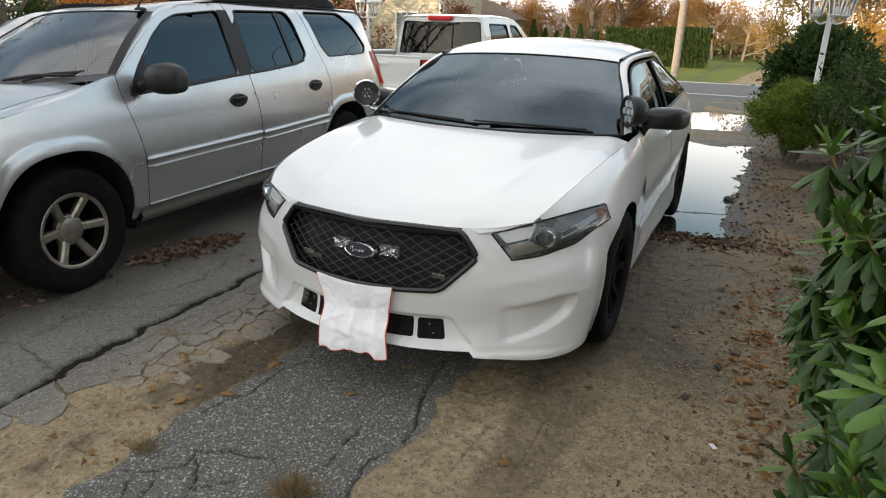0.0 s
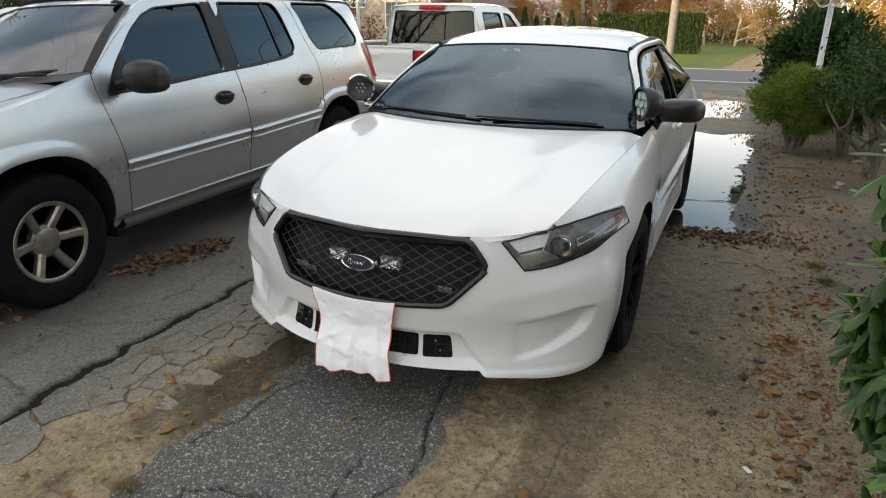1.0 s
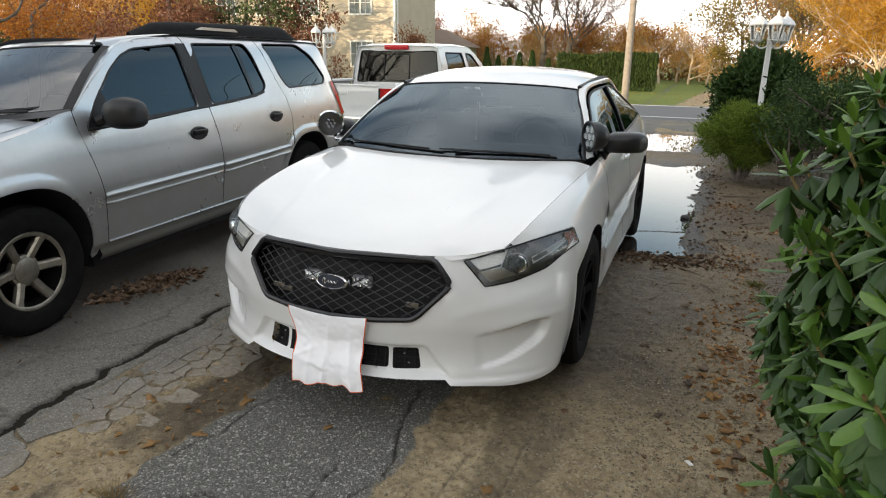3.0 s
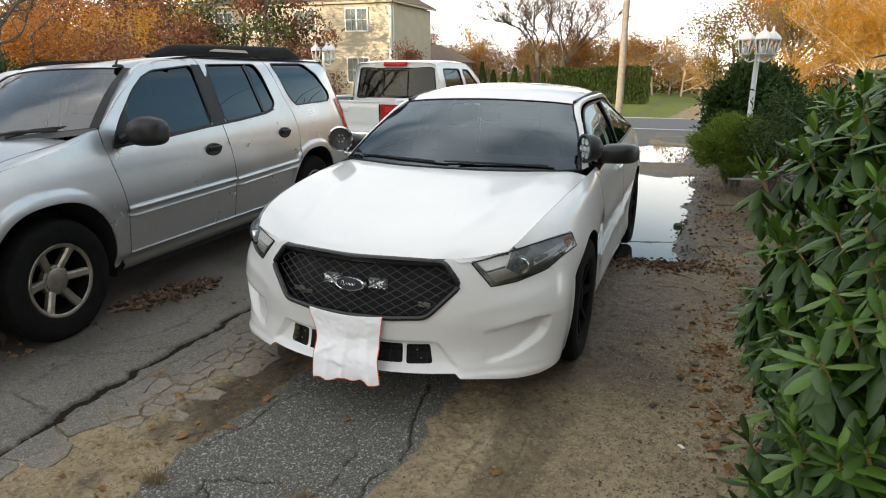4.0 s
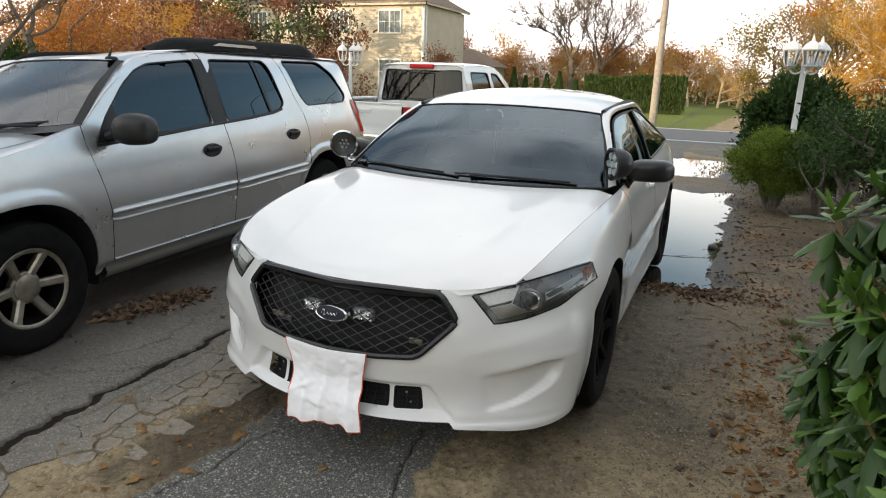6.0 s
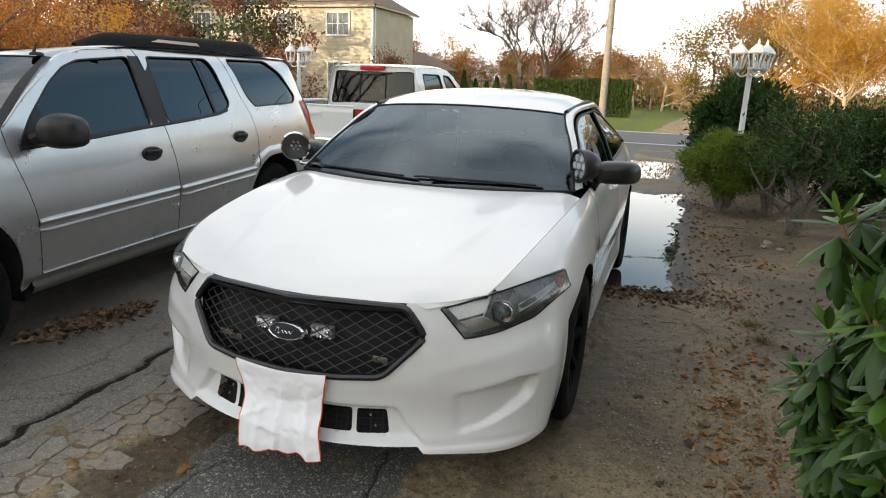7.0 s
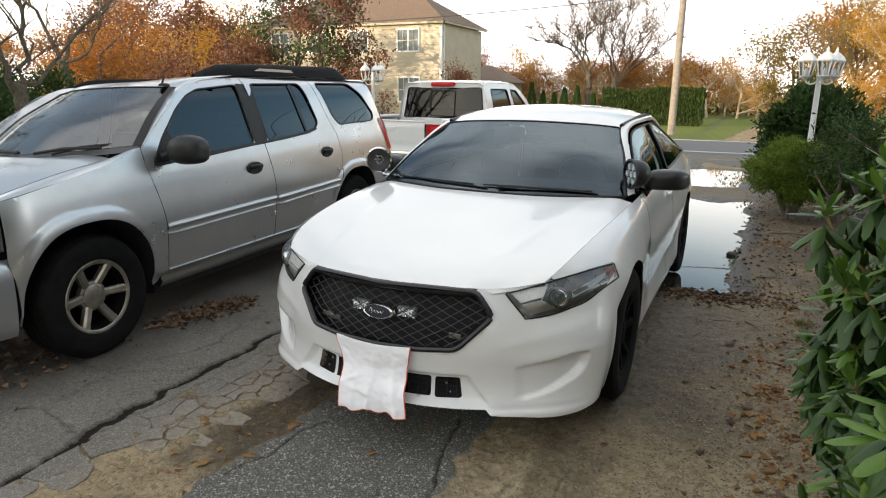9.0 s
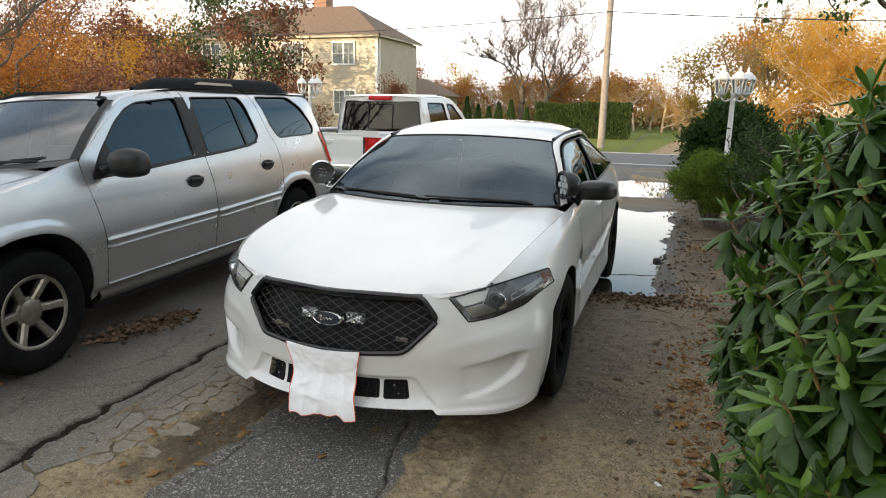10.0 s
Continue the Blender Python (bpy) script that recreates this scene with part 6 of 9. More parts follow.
mesh_ob("bonnet", v, f, M_SILVER, suv, "silver bonnet mirroring the sky", out=(0, 0, 1))
for s in (1, -1):
    drop = 0.0 if s > 0 else 0.055
    cut = [(s * (x + 0.004), y, z - drop) for x, y, z in CUT[:5]]
    side = [suv_side(y, z - drop, s, 0.0) for y, z in ((-1.125, 1.258), (-1.35, 1.192), (-1.62, 1.133), (-1.9, 1.087), (-2.12, 1.046))]
    v, f = loft([cut, [((p[0] + q[0]) / 2 + s * 0.012, (p[1] + q[1]) / 2, max(p[2], q[2]) * 0.6 + min(p[2], q[2]) * 0.4 + 0.006) for p, q in zip(cut, side)], side], 30, 9)
    mesh_ob("fender_top", v, f, M_SILVER, suv, out=(0, 0, 1))
    Geo().tube([(x, y, z - 0.002) for x, y, z in spline(cut, 24)], 0.0035, 6).ob("shut_line", M_DARK, suv)
bump = []
for z, o in ((0.30, -0.05), (0.36, 0.0), (0.50, 0.03), (0.64, 0.03), (0.72, 0.0), (0.735, -0.05)):
    bump.append([(-0.90 - o * 0.4, -2.10, z), (-0.885 - o, -2.30, z), (-0.72 - o * 0.5, -2.48 - o, z), (-0.35, -2.55 - o, z), (0, -2.57 - o, z), (0.35, -2.55 - o, z), (0.72 + o * 0.5, -2.48 - o, z), (0.885 + o, -2.30, z), (0.90 + o * 0.4, -2.10, z)])
v, f = loft(bump, 61, 20)
mesh_ob("front_bumper", v, f, M_SILVER, suv, "silver bumper with a dark gap above", out=(0, -1, 0))
v, f = loft([[(-0.84, -2.26, 0.74), (-0.5, -2.44, 0.74), (0, -2.50, 0.74), (0.5, -2.44, 0.74), (0.84, -2.26, 0.74)], [(-0.80, -2.22, 0.92), (-0.5, -2.38, 0.93), (0, -2.45, 0.95), (0.5, -2.38, 0.93), (0.80, -2.22, 0.92)]], 31, 8)
mesh_ob("grille", v, f, M_SATIN, suv, out=(0, -1, 0))
for s in (1, -1):
    v, f = loft([[(s * 0.55, -2.435, 0.76), (s * 0.80, -2.31, 0.77), (s * 0.885, -2.11, 0.78)], [(s * 0.54, -2.40, 0.92), (s * 0.79, -2.28, 0.94), (s * 0.875, -2.10, 0.99)]], 14, 7)
    mesh_ob("headlight", v, f, M_REFLECT, suv, "clear headlight", out=(s, -1, 0))
Geo().box((-0.62, -2.35, 0.22), (0.62, 2.5, 0.70), 0.04).box((-0.80, -1.05, 0.21), (0.80, 1.15, 0.95), 0.04).ob("floor_pan", M_DARK, suv)
Geo().box((-0.74, -1.18, 0.96), (0.76, -0.60, 1.10), 0.05).ob("dashboard", M_TAN, suv)
for x in (-0.40, 0.40):
    Geo().box((x - 0.25, 0.0, 0.6), (x + 0.25, 0.16, 1.25), 0.06).ob("seat", M_SEAT, suv)
    Geo().box((x - 0.13, 0.04, 1.27), (x + 0.13, 0.13, 1.45), 0.04).ob("headrest", M_SEAT, suv)
    Geo().box((x - 0.28, 0.95, 0.6), (x + 0.28, 1.12, 1.22), 0.06).ob("seat", M_SEAT, suv)
Geo().lathe([(0.03, 0), (0.028, 0.012), (0.02, 0.02), (0.0, 0.022)], Matrix.Translation((0.52, -0.50, 1.650)) @ Matrix.Diagonal((1, 1.7, 1, 1)), 16).tube([(0.52, -0.52, 1.667), (0.52, -0.49, 1.722)], [0.010, 0.005], 8).ob("antenna", M_BLACK, suv, "short black roof antenna")
for s, a, b in ((1, (0.20, -1.36, 1.205), (0.62, -1.20, 1.248)), (1, (0.34, -1.34, 1.205), (0.60, -1.10, 1.262)), (-1, (-0.55, -1.26, 1.165), (0.06, -1.36, 1.205))):
    Geo().tube([a, ((a[0] + b[0]) / 2, (a[1] + b[1]) / 2 - 0.02, (a[2] + b[2]) / 2 + 0.015), b], 0.011, 6).ob("wiper", M_BLACK, suv)

# ---- white pickup further back; y forward from its tailgate ----
pk = thing("pickup_truck", pose(-4.54, 7.85, -0.02, 0, 0, -3.0) @ Matrix.Diagonal((1.09, 1.0, 1.015, 1)), "white crew-cab pickup truck parked with its tailgate towards the drive", "truck")


def pk_wall(pts, name, mat, out, n=20, m=8, label=""):
    v, f = loft(pts, n, m)
    return mesh_ob(name, v, f, mat, pk, label, out=out)


def pk_side(y, z, s=1, out=0.0):
    x = float(np.interp(z, (0.45, 0.6, 0.95, 1.10, 1.16, 1.5, 1.83), (0.96, 0.99, 1.0, 0.985, 0.96, 0.905, 0.82))) + out
    return (s * x, y, z)


gate = rounded([(-0.68, 0.62), (0.68, 0.62), (0.68, 1.12), (-0.68, 1.12)], 0.03)
v, f = sheet(lambda x, z: (x, 0.0 - 0.012 * math.cos(x * 1.6) - 0.010 * (0.75 < z < 1.05), z), -0.685, 0.685, 0.615, 1.125, 0.04, gate)
mesh_ob("tailgate", v, f, M_PICKUP, pk, "white tailgate panel", out=(0, -1, 0))
Geo().box((-0.69, -0.02, 1.115), (0.69, 0.07, 1.145), 0.012).ob("tailgate_cap", M_PICKUP, pk)
Geo().box((-0.12, -0.035, 0.96), (0.12, -0.005, 1.03), 0.012).ob("tailgate_handle", M_PICKUP, pk)
Geo().box((-0.97, -0.17, 0.44), (0.97, 0.02, 0.62), 0.04).ob("rear_bumper", M_CHROME, pk, "chrome rear bumper")
Geo().box((-0.88, 0.1, 0.5), (0.88, 5.1, 0.8), 0.03).box((-0.88, 2.1, 0.5), (0.88, 3.9, 1.1), 0.03).ob("chassis", M_DARK, pk)
P_RW, P_FW = 1.25, 4.98
bed_edge = [(0.0, 1.14), (1.93, 1.14), (1.93, 0.55)] + arc(P_RW, 0.42, 0.47, -5, 185, 20) + [(0.0, 0.62)]
cab_edge = [(1.97, 1.12), (1.99, 1.5), (2.02, 1.80), (2.35, 1.825), (3.55, 1.82), (3.90, 1.68), (4.22, 1.45), (4.46, 1.20), (4.46, 0.52), (1.97, 0.52)]
w_back = rounded([(2.30, 1.22), (2.30, 1.70), (3.12, 1.70), (3.26, 1.22)], 0.06)
w_front = rounded([(3.44, 1.22), (3.32, 1.70), (3.62, 1.68), (4.22, 1.28)], 0.06)
nose_edge = [(4.47, 1.20), (5.5, 1.12), (5.62, 1.0), (5.62, 0.5)] + arc(P_FW, 0.42, 0.47, -5, 185, 20) + [(4.47, 0.52)]
for name, edge, holes in (("bed_side", bed_edge, []), ("cab_side", cab_edge, [w_back, w_front]), ("front_fender", nose_edge, [])):
    e = np.array(edge)
    for s in (1, -1):
        v, f = sheet(lambda y, z: pk_side(y, z, s), e[:, 0].min(), e[:, 0].max(), e[:, 1].min(), e[:, 1].max(), 0.045, edge, holes)
        mesh_ob(name, v, f, M_PICKUP, pk, out=(s, 0, 0))
for s in (1, -1):
    for poly in (w_back, w_front):
        e = np.array(poly)
        v, f = sheet(lambda y, z: pk_side(y, z, s, -0.012), e[:, 0].min() - 0.01, e[:, 0].max() + 0.01, e[:, 1].min() - 0.01, e[:, 1].max() + 0.01, 0.08, poly)
        mesh_ob("side_window", v, f, M_GLASS_DARK, pk, "tinted side glass", out=(s, 0, 0))
        Geo().tube([pk_side(y, z, s, 0.0) for y, z in poly], 0.014, 6, closed=True).ob("window_seal", M_BLACK, pk)
    pk_wall([[pk_side(0.17, 1.075, s, 0.006), pk_side(0.10, 0.93, s, 0.006), pk_side(0.03, 0.74, s, 0.006)], [pk_side(0.0, z, s, 0.006) for z in (1.09, 0.93, 0.74)], [(s * 0.86, -0.025, z) for z in (1.09, 0.93, 0.74)], [(s * 0.72, -0.022, z) for z in (1.09, 0.93, 0.74)]], "tail_lamp", M_RED, (0.5 * s, -1, 0), 14, 12, "tall red tail lamp")
    pk_wall([[(s * 0.80, -0.034, z) for z in (1.05, 0.97)], [(s * 0.93, -0.030, z) for z in (1.05, 0.97)]], "lamp_cell", M_REDBRIGHT, (0.3 * s, -1, 0), 4, 4, "brighter red lamp cell")
    pk_wall([[pk_side(0.0, z, s) for z in (1.14, 1.09)], [(s * 0.685, -0.02, z) for z in (1.14, 1.09)]], "bed_corner", M_PICKUP, (0.5 * s, -1, 0), 5, 5)
    pk_wall([[pk_side(0.0, z, s) for z in (0.68, 0.60)], [(s * 0.685, -0.02, z) for z in (0.68, 0.60)]], "bed_corner", M_PICKUP, (0.5 * s, -1, 0), 5, 5)
    Geo().tube([(s * 0.95, 0.02, 1.145), (s * 0.95, 1.95, 1.145)], 0.035, 8).ob("bed_rail", M_PICKUP, pk)
    for cy in (P_RW, P_FW):
        wheel("wheel", pk, pose(s * 0.86, cy, 0.40, 0, 90 * s, 0), 0.40, 0.26, 0.24, (M_RUBBER, M_ALLOY, M_ALLOY), 6)
        a = [pk_side(y, z, s, -0.004) for y, z in arc(cy, 0.42, 0.468, -8, 188, 24)]
        v, f = loft([a, [(x - s * 0.3, y, z) for x, y, z in a]], 30, 4)
        mesh_ob("wheel_well", v, f, M_DARK, pk)
    if s > 0:
        text = bpy.data.curves.new("decal", "FONT")
        text.body, text.size, text.extrude, text.align_x = "4X4", 0.10, 0.002, "CENTER"
        decal = new("drive_decal", text)
        decal.parent = pk
        decal.matrix_basis = Matrix.Translation(pk_side(0.62, 1.075, s, 0.012)) @ pose(0, 0, 0, 90, 0, 90)
        text.materials.append(plain("decal_grey", (0.16, 0.16, 0.18), 0.4))
        decal["label"] = "dark four-wheel-drive lettering"
rear_glass = rounded([(-0.86, 1.12), (0.86, 1.12), (0.78, 1.72), (-0.78, 1.72)], 0.05)


def cab_back(x, z, out=0.0):
    return (x, 1.975 + 0.055 * (z - 1.2) / 0.52 + 0.03 * (x / 0.8) ** 2 - out, z)


v, f = sheet(cab_back, -0.96, 0.96, 1.02, 1.83, 0.04, [(-0.96, 1.02), (0.96, 1.02), (0.905, 1.5), (0.82, 1.83), (-0.82, 1.83), (-0.905, 1.5)], [rear_glass])
mesh_ob("cab_back", v, f, M_PICKUP, pk, out=(0, -1, 0))
v, f = sheet(lambda x, z: cab_back(x, z, -0.008), -0.87, 0.87, 1.11, 1.73, 0.06, rear_glass)
mesh_ob("rear_window", v, f, M_GLASS_REAR, pk, "dark rear window with a sliding centre pane", out=(0, -1, 0))
Geo().tube([cab_back(x, z, 0.004) for x, z in rear_glass], 0.012, 6, closed=True).ob("window_seal", M_BLACK, pk)
Geo().tube([cab_back(x, z, 0.004) for x, z in rounded([(-0.26, 1.16), (0.26, 1.16), (0.26, 1.66), (-0.26, 1.66)], 0.03)], 0.009, 6, closed=True).ob("slider_frame", M_BLACK, pk)
rows = []
for y, zc in ((2.0, 1.825), (2.4, 1.875), (3.4, 1.865), (3.80, 1.77)):
    rows.append([(-0.83, y, zc - 0.05), (-0.68, y, zc - 0.01), (0, y, zc), (0.68, y, zc - 0.01), (0.83, y, zc - 0.05)])
pk_wall(rows, "roof", M_PICKUP, (0, 0, 1), 30, 20)
pk_wall([rows[-1], [(-0.9, 4.49, 1.20), (0, 4.59, 1.22), (0.9, 4.49, 1.20)]], "windscreen", M_GLASS_DARK, (0, 1, 1), 20, 10)
pk_wall([[(-0.93, 4.47, 1.20), (0, 4.52, 1.24), (0.93, 4.47, 1.20)], [(-0.95, 5.3, 1.12), (0, 5.4, 1.16), (0.95, 5.3, 1.12)], [(-0.95, 5.52, 0.9), (0, 5.6, 0.9), (0.95, 5.52, 0.9)], [(-0.95, 5.52, 0.5), (0, 5.6, 0.5), (0.95, 5.52, 0.5)]], "bonnet", M_PICKUP, (0, 0.3, 1), 20, 20)
Geo().box((-0.24, 1.95, 1.745), (0.24, 2.06, 1.835), 0.025).ob("brake_lamp", M_REDBRIGHT, pk, "high red brake lamp")
Geo().box((-0.8, 2.9, 0.9), (0.8, 3.0, 1.30), 0.05).box((-0.8, 2.15, 0.9), (0.8, 2.25, 1.26), 0.05).ob("seat", M_SEAT, pk)

# ---- buildings, pole, wires, lamps ----
def box_part(name, lo, hi, mat, parent, label="", chamfer=0.0):
    return Geo().box(lo, hi, chamfer).ob(name, mat, parent, label, smooth=False)


def window(parent, x0, x1, z0, z1, y, cols, rows_, name="window"):
    """A white-framed window in a wall that faces -y at the depth y."""
    w = new(name)
    w.parent = parent
    box_part("pane", (x0, y - 0.03, z0), (x1, y - 0.01, z1), M_WINDOW, w)
    g = Geo()
    for a, b, c, d in ((x0 - 0.09, x1 + 0.09, z1, z1 + 0.11), (x0 - 0.09, x1 + 0.09, z0 - 0.11, z0), (x0 - 0.09, x0, z0, z1), (x1, x1 + 0.09, z0, z1)):
        g.box((a, y - 0.08, c), (b, y - 0.004, d))
    g.ob("frame", M_TRIM, w, smooth=False)
    for k in range(1, cols):
        x = x0 + (x1 - x0) * k / cols
        t = 0.05 if cols % 2 == 0 and k == cols // 2 else 0.008
        box_part("glazing_bar", (x - t, y - 0.06, z0), (x + t, y - 0.031, z1), M_TRIM, w)
    for k in range(1, rows_):
        z = z0 + (z1 - z0) * k / rows_
        t = 0.012 if rows_ % 2 == 0 and k == rows_ // 2 else 0.012
        box_part("glazing_bar", (x0, y - 0.057, z - t), (x1, y - 0.032, z + t), M_TRIM, w)
    return w


house = thing("house", pose(0, 0, 0), "two-storey beige clapboard house with brown hip roof beyond the road", "house")
HX0, HX1, HY0, HY1, EAVE = -34.0, -18.1, 38.0, 44.9, 6.15
g = Geo().box((HX0, HY0, -0.2), (HX1, HY1, EAVE))
g.ob("wall", M_SIDING, house, smooth=False)
box_part("corner_board", (HX1 - 0.14, HY0 - 0.02, 0), (HX1 + 0.02, HY0 + 0.14, EAVE), M_TRIM, house)
box_part("fascia_board", (HX0 - 0.35, HY0 - 0.35, EAVE - 0.03), (HX1 + 0.35, HY0 - 0.28, EAVE + 0.16), M_EAVE, house)
box_part("fascia_board", (HX1 + 0.28, HY0 - 0.35, EAVE - 0.03), (HX1 + 0.35, HY1 + 0.35, EAVE + 0.16), M_EAVE, house)
e0, e1, f0, f1, ez = HX0 - 0.4, HX1 + 0.4, HY0 - 0.4, HY1 + 0.4, EAVE + 0.12
ry_, rz_ = (HY0 + HY1) / 2, EAVE + 2.55
g = Geo().add([(e0, f0, ez), (e1, f0, ez), (e1, f1, ez), (e0, f1, ez), (e0 + 4.0, ry_, rz_), (e1 - 4.0, ry_, rz_)], [(0, 1, 5, 4), (1, 2, 5), (2, 3, 4, 5), (3, 0, 4), (3, 2, 1, 0)])
g.ob("roof", M_SHINGLE, house, smooth=False)
box_part("chimney", (-25.1, 41.6, rz_ - 0.8), (-24.0, 42.6, rz_ + 1.1), M_BRICK, house)
box_part("chimney_cap", (-25.2, 41.5, rz_ + 1.1), (-23.9, 42.7, rz_ + 1.25), M_BRICK, house)
window(house, -21.45, -19.85, 4.42, 5.78, HY0, 4, 2)
window(house, -21.40, -19.80, 1.05, 2.60, HY0, 4, 2)
for x in (-25.4, -29.0, -32.4):
    window(house, x, x + 1.5, 4.42, 5.78, HY0, 4, 2)
    window(house, x, x + 1.5, 1.05, 2.60, HY0, 4, 2)
box_part("downpipe", (HX1 + 0.03, HY0 + 0.2, 0), (HX1 + 0.11, HY0 + 0.28, EAVE), M_TRIM, house)
garage = thing("garage", pose(0, 0, 0), "low garage with brown roof behind the house", "garage")
box_part("wall", (-23.2, 49, 0), (-18.2, 55, 2.6), M_SIDING, garage)
Geo().add([(-23.6, 48.6, 2.55), (-17.8, 48.6, 2.55), (-17.8, 55.4, 2.55), (-23.6, 55.4, 2.55), (-23.6, 52, 4.0), (-20.0, 52, 4.0)], [(0, 1, 5, 4), (1, 2, 5), (2, 3, 4, 5), (3, 0, 4), (3, 2, 1, 0)]).ob("roof", M_SHINGLE, garage, smooth=False)
box_part("fascia_board", (-23.6, 48.54, 2.45), (-17.8, 48.6, 2.62), M_TRIM, garage)
cottage = thing("house", pose(0, 0, 0), "distant white-sided house glimpsed between trees", "house")
box_part("wall", (15.0, 42, 0), (23, 50, 4.2), M_TRIM, cottage)
Geo().add([(14.6, 41.6, 4.2), (23.4, 41.6, 4.2), (23.4, 50.4, 4.2), (14.6, 50.4, 4.2), (14.6, 46, 7), (23.4, 46, 7)], [(0, 1, 5, 4), (1, 2, 5), (2, 3, 4, 5), (3, 0, 4), (3, 2, 1, 0)]).ob("roof", M_SHINGLE, cottage, smooth=False)
window(cottage, 17.0, 18.2, 1.5, 2.9, 42, 2, 2)

# an added building behind the camera, never in view, that blocks the sun from the drive
blocker = thing("home_wall", pose(0, 0, 0), "plain unseen wall added behind the drive to shade it from the sun", "wall", kind="structure")
box_part("wall", (-60, -50, -0.2), (24, -41, 7.6), M_SLATE, blocker)
Geo().add([(-60.5, -50.5, 7.6), (24.5, -50.5, 7.6), (24.5, -40.5, 7.6), (-60.5, -40.5, 7.6), (-60.5, -45.5, 10.8), (24.5, -45.5, 10.8)], [(0, 1, 5, 4), (1, 2, 5), (2, 3, 4, 5), (3, 0, 4), (3, 2, 1, 0)]).ob("roof", M_SHINGLE, blocker, smooth=False)

pole = thing("utility_pole", pose(-1.74, 26.4, 0), "weathered wooden utility pole on the far verge", "pole")
Geo().lathe([(0.160, -0.3), (0.155, 0.4), (0.140, 3.5), (0.122, 7.5), (0.10, 10.5), (0.0, 10.55)], Matrix.Identity(4), 18).ob("shaft", M_POLE, pole)
Geo().tube([(0.13, 0, 3.9), (0.27, 0, 3.95)], 0.02, 6).ob("bracket", M_WIRE, pole)
Geo().box((-0.6, -0.08, 9.2), (0.6, 0.08, 9.35), 0.02).ob("crossarm", M_POLE, pole)
for k, (z, sag, y) in enumerate(((5.62, 0.85, 26.22), (7.3, 1.15, 26.3), (7.6, 1.0, 26.5), (9.4, 0.8, 26.4))):
    for x0, x1, name in ((-1.74, -42.0, "cable"), (-1.74, 38.0, "cable")):
        pts = [(x0 + (x1 - x0) * t, y, z - 4 * sag * t * (1 - t) + (0.55 * t if x1 < 0 else 0.0)) for t in np.linspace(0, 1, 25)]
        tagged(Geo().tube(pts, 0.022 if k == 0 else 0.012, 5).ob("cable", M_WIRE), "black overhead cable strung along the road", "cable", "overhead cables")


def lantern(parent, m):
    """A six-sided glazed lantern standing on m's origin."""
    lt = new("lantern")
    lt.parent = parent
    lt.matrix_basis = m
    lev = ((0.045, 0.00), (0.075, 0.02), (0.085, 0.035))
    Geo().lathe([(0.0, -0.04), (0.02, -0.03), *[(r, z) for r, z in lev], (0.07, 0.05)], Matrix.Identity(4), 6).ob("lantern_base", M_LAMPWHITE, lt, smooth=False)
    for k in range(6):
        a, b = math.radians(60 * k), math.radians(60 * k + 60)
        lo, hi, z0, z1 = 0.078, 0.118, 0.045, 0.275
        q = [(lo * math.cos(a), lo * math.sin(a), z0), (lo * math.cos(b), lo * math.sin(b), z0), (hi * math.cos(b), hi * math.sin(b), z1), (hi * math.cos(a), hi * math.sin(a), z1)]
        Geo().add(q, [(0, 1, 2, 3)]).ob("lantern_pane", M_GLASS_HAZE, lt, smooth=False)
        Geo().tube([q[0], q[3]], 0.009, 5).tube([q[3], q[2]], 0.012, 5).ob("lantern_bar", M_LAMPWHITE, lt)
    Geo().lathe([(0.13, 0.270), (0.135, 0.285), (0.10, 0.345), (0.075, 0.365), (0.045, 0.40), (0.018, 0.415), (0.022, 0.44), (0.006, 0.49), (0, 0.50)], Matrix.Identity(4), 6).ob("lantern_cap", M_LAMPWHITE, lt, smooth=False)
    Geo().lathe([(0.03, 0.05), (0.03, 0.12), (0.018, 0.16), (0.0, 0.17)], Matrix.Identity(4), 10).ob("bulb", M_LED, lt)


def lamp_post(x, y, top, arms, label):
    lp = thing("lamp_post", pose(x, y, 0), label, "street lamp", "white lamp posts beside the driveway")
    Geo().lathe([(0.10, -0.05), (0.10, 0.06), (0.065, 0.10), (0.055, 0.55), (0.062, 0.60), (0.045, 0.66), (0.038, top - 0.42), (0.05, top - 0.40), (0.036, top - 0.36), (0.034, top - 0.26), (0.055, top - 0.24), (0.0, top - 0.22)], Matrix.Identity(4), 16).ob("post", M_LAMPWHITE, lp)
    for a in arms:
        c, s = math.cos(radians(a)), math.sin(radians(a))
        Geo().tube(spline([(0, 0, top - 0.46), (0.09 * c, 0.09 * s, top - 0.52), (0.17 * c, 0.17 * s, top - 0.50), (0.195 * c, 0.195 * s, top - 0.44)], 14), 0.013, 6).ob("arm", M_LAMPWHITE, lp)
        lantern(lp, pose(0.195 * c, 0.195 * s, top - 0.44) @ Matrix.Diagonal((1.0, 1.0, 0.92, 1)))
    return lp


lamp_post(2.235, 9.1, 2.33, (15, 195, 285), "white post lamp with three glazed lanterns among shrubs")
lamp_post(-6.95, 11.2, 2.32, (10, 190, 100), "white post lamp with three glazed lanterns beyond the SUV")


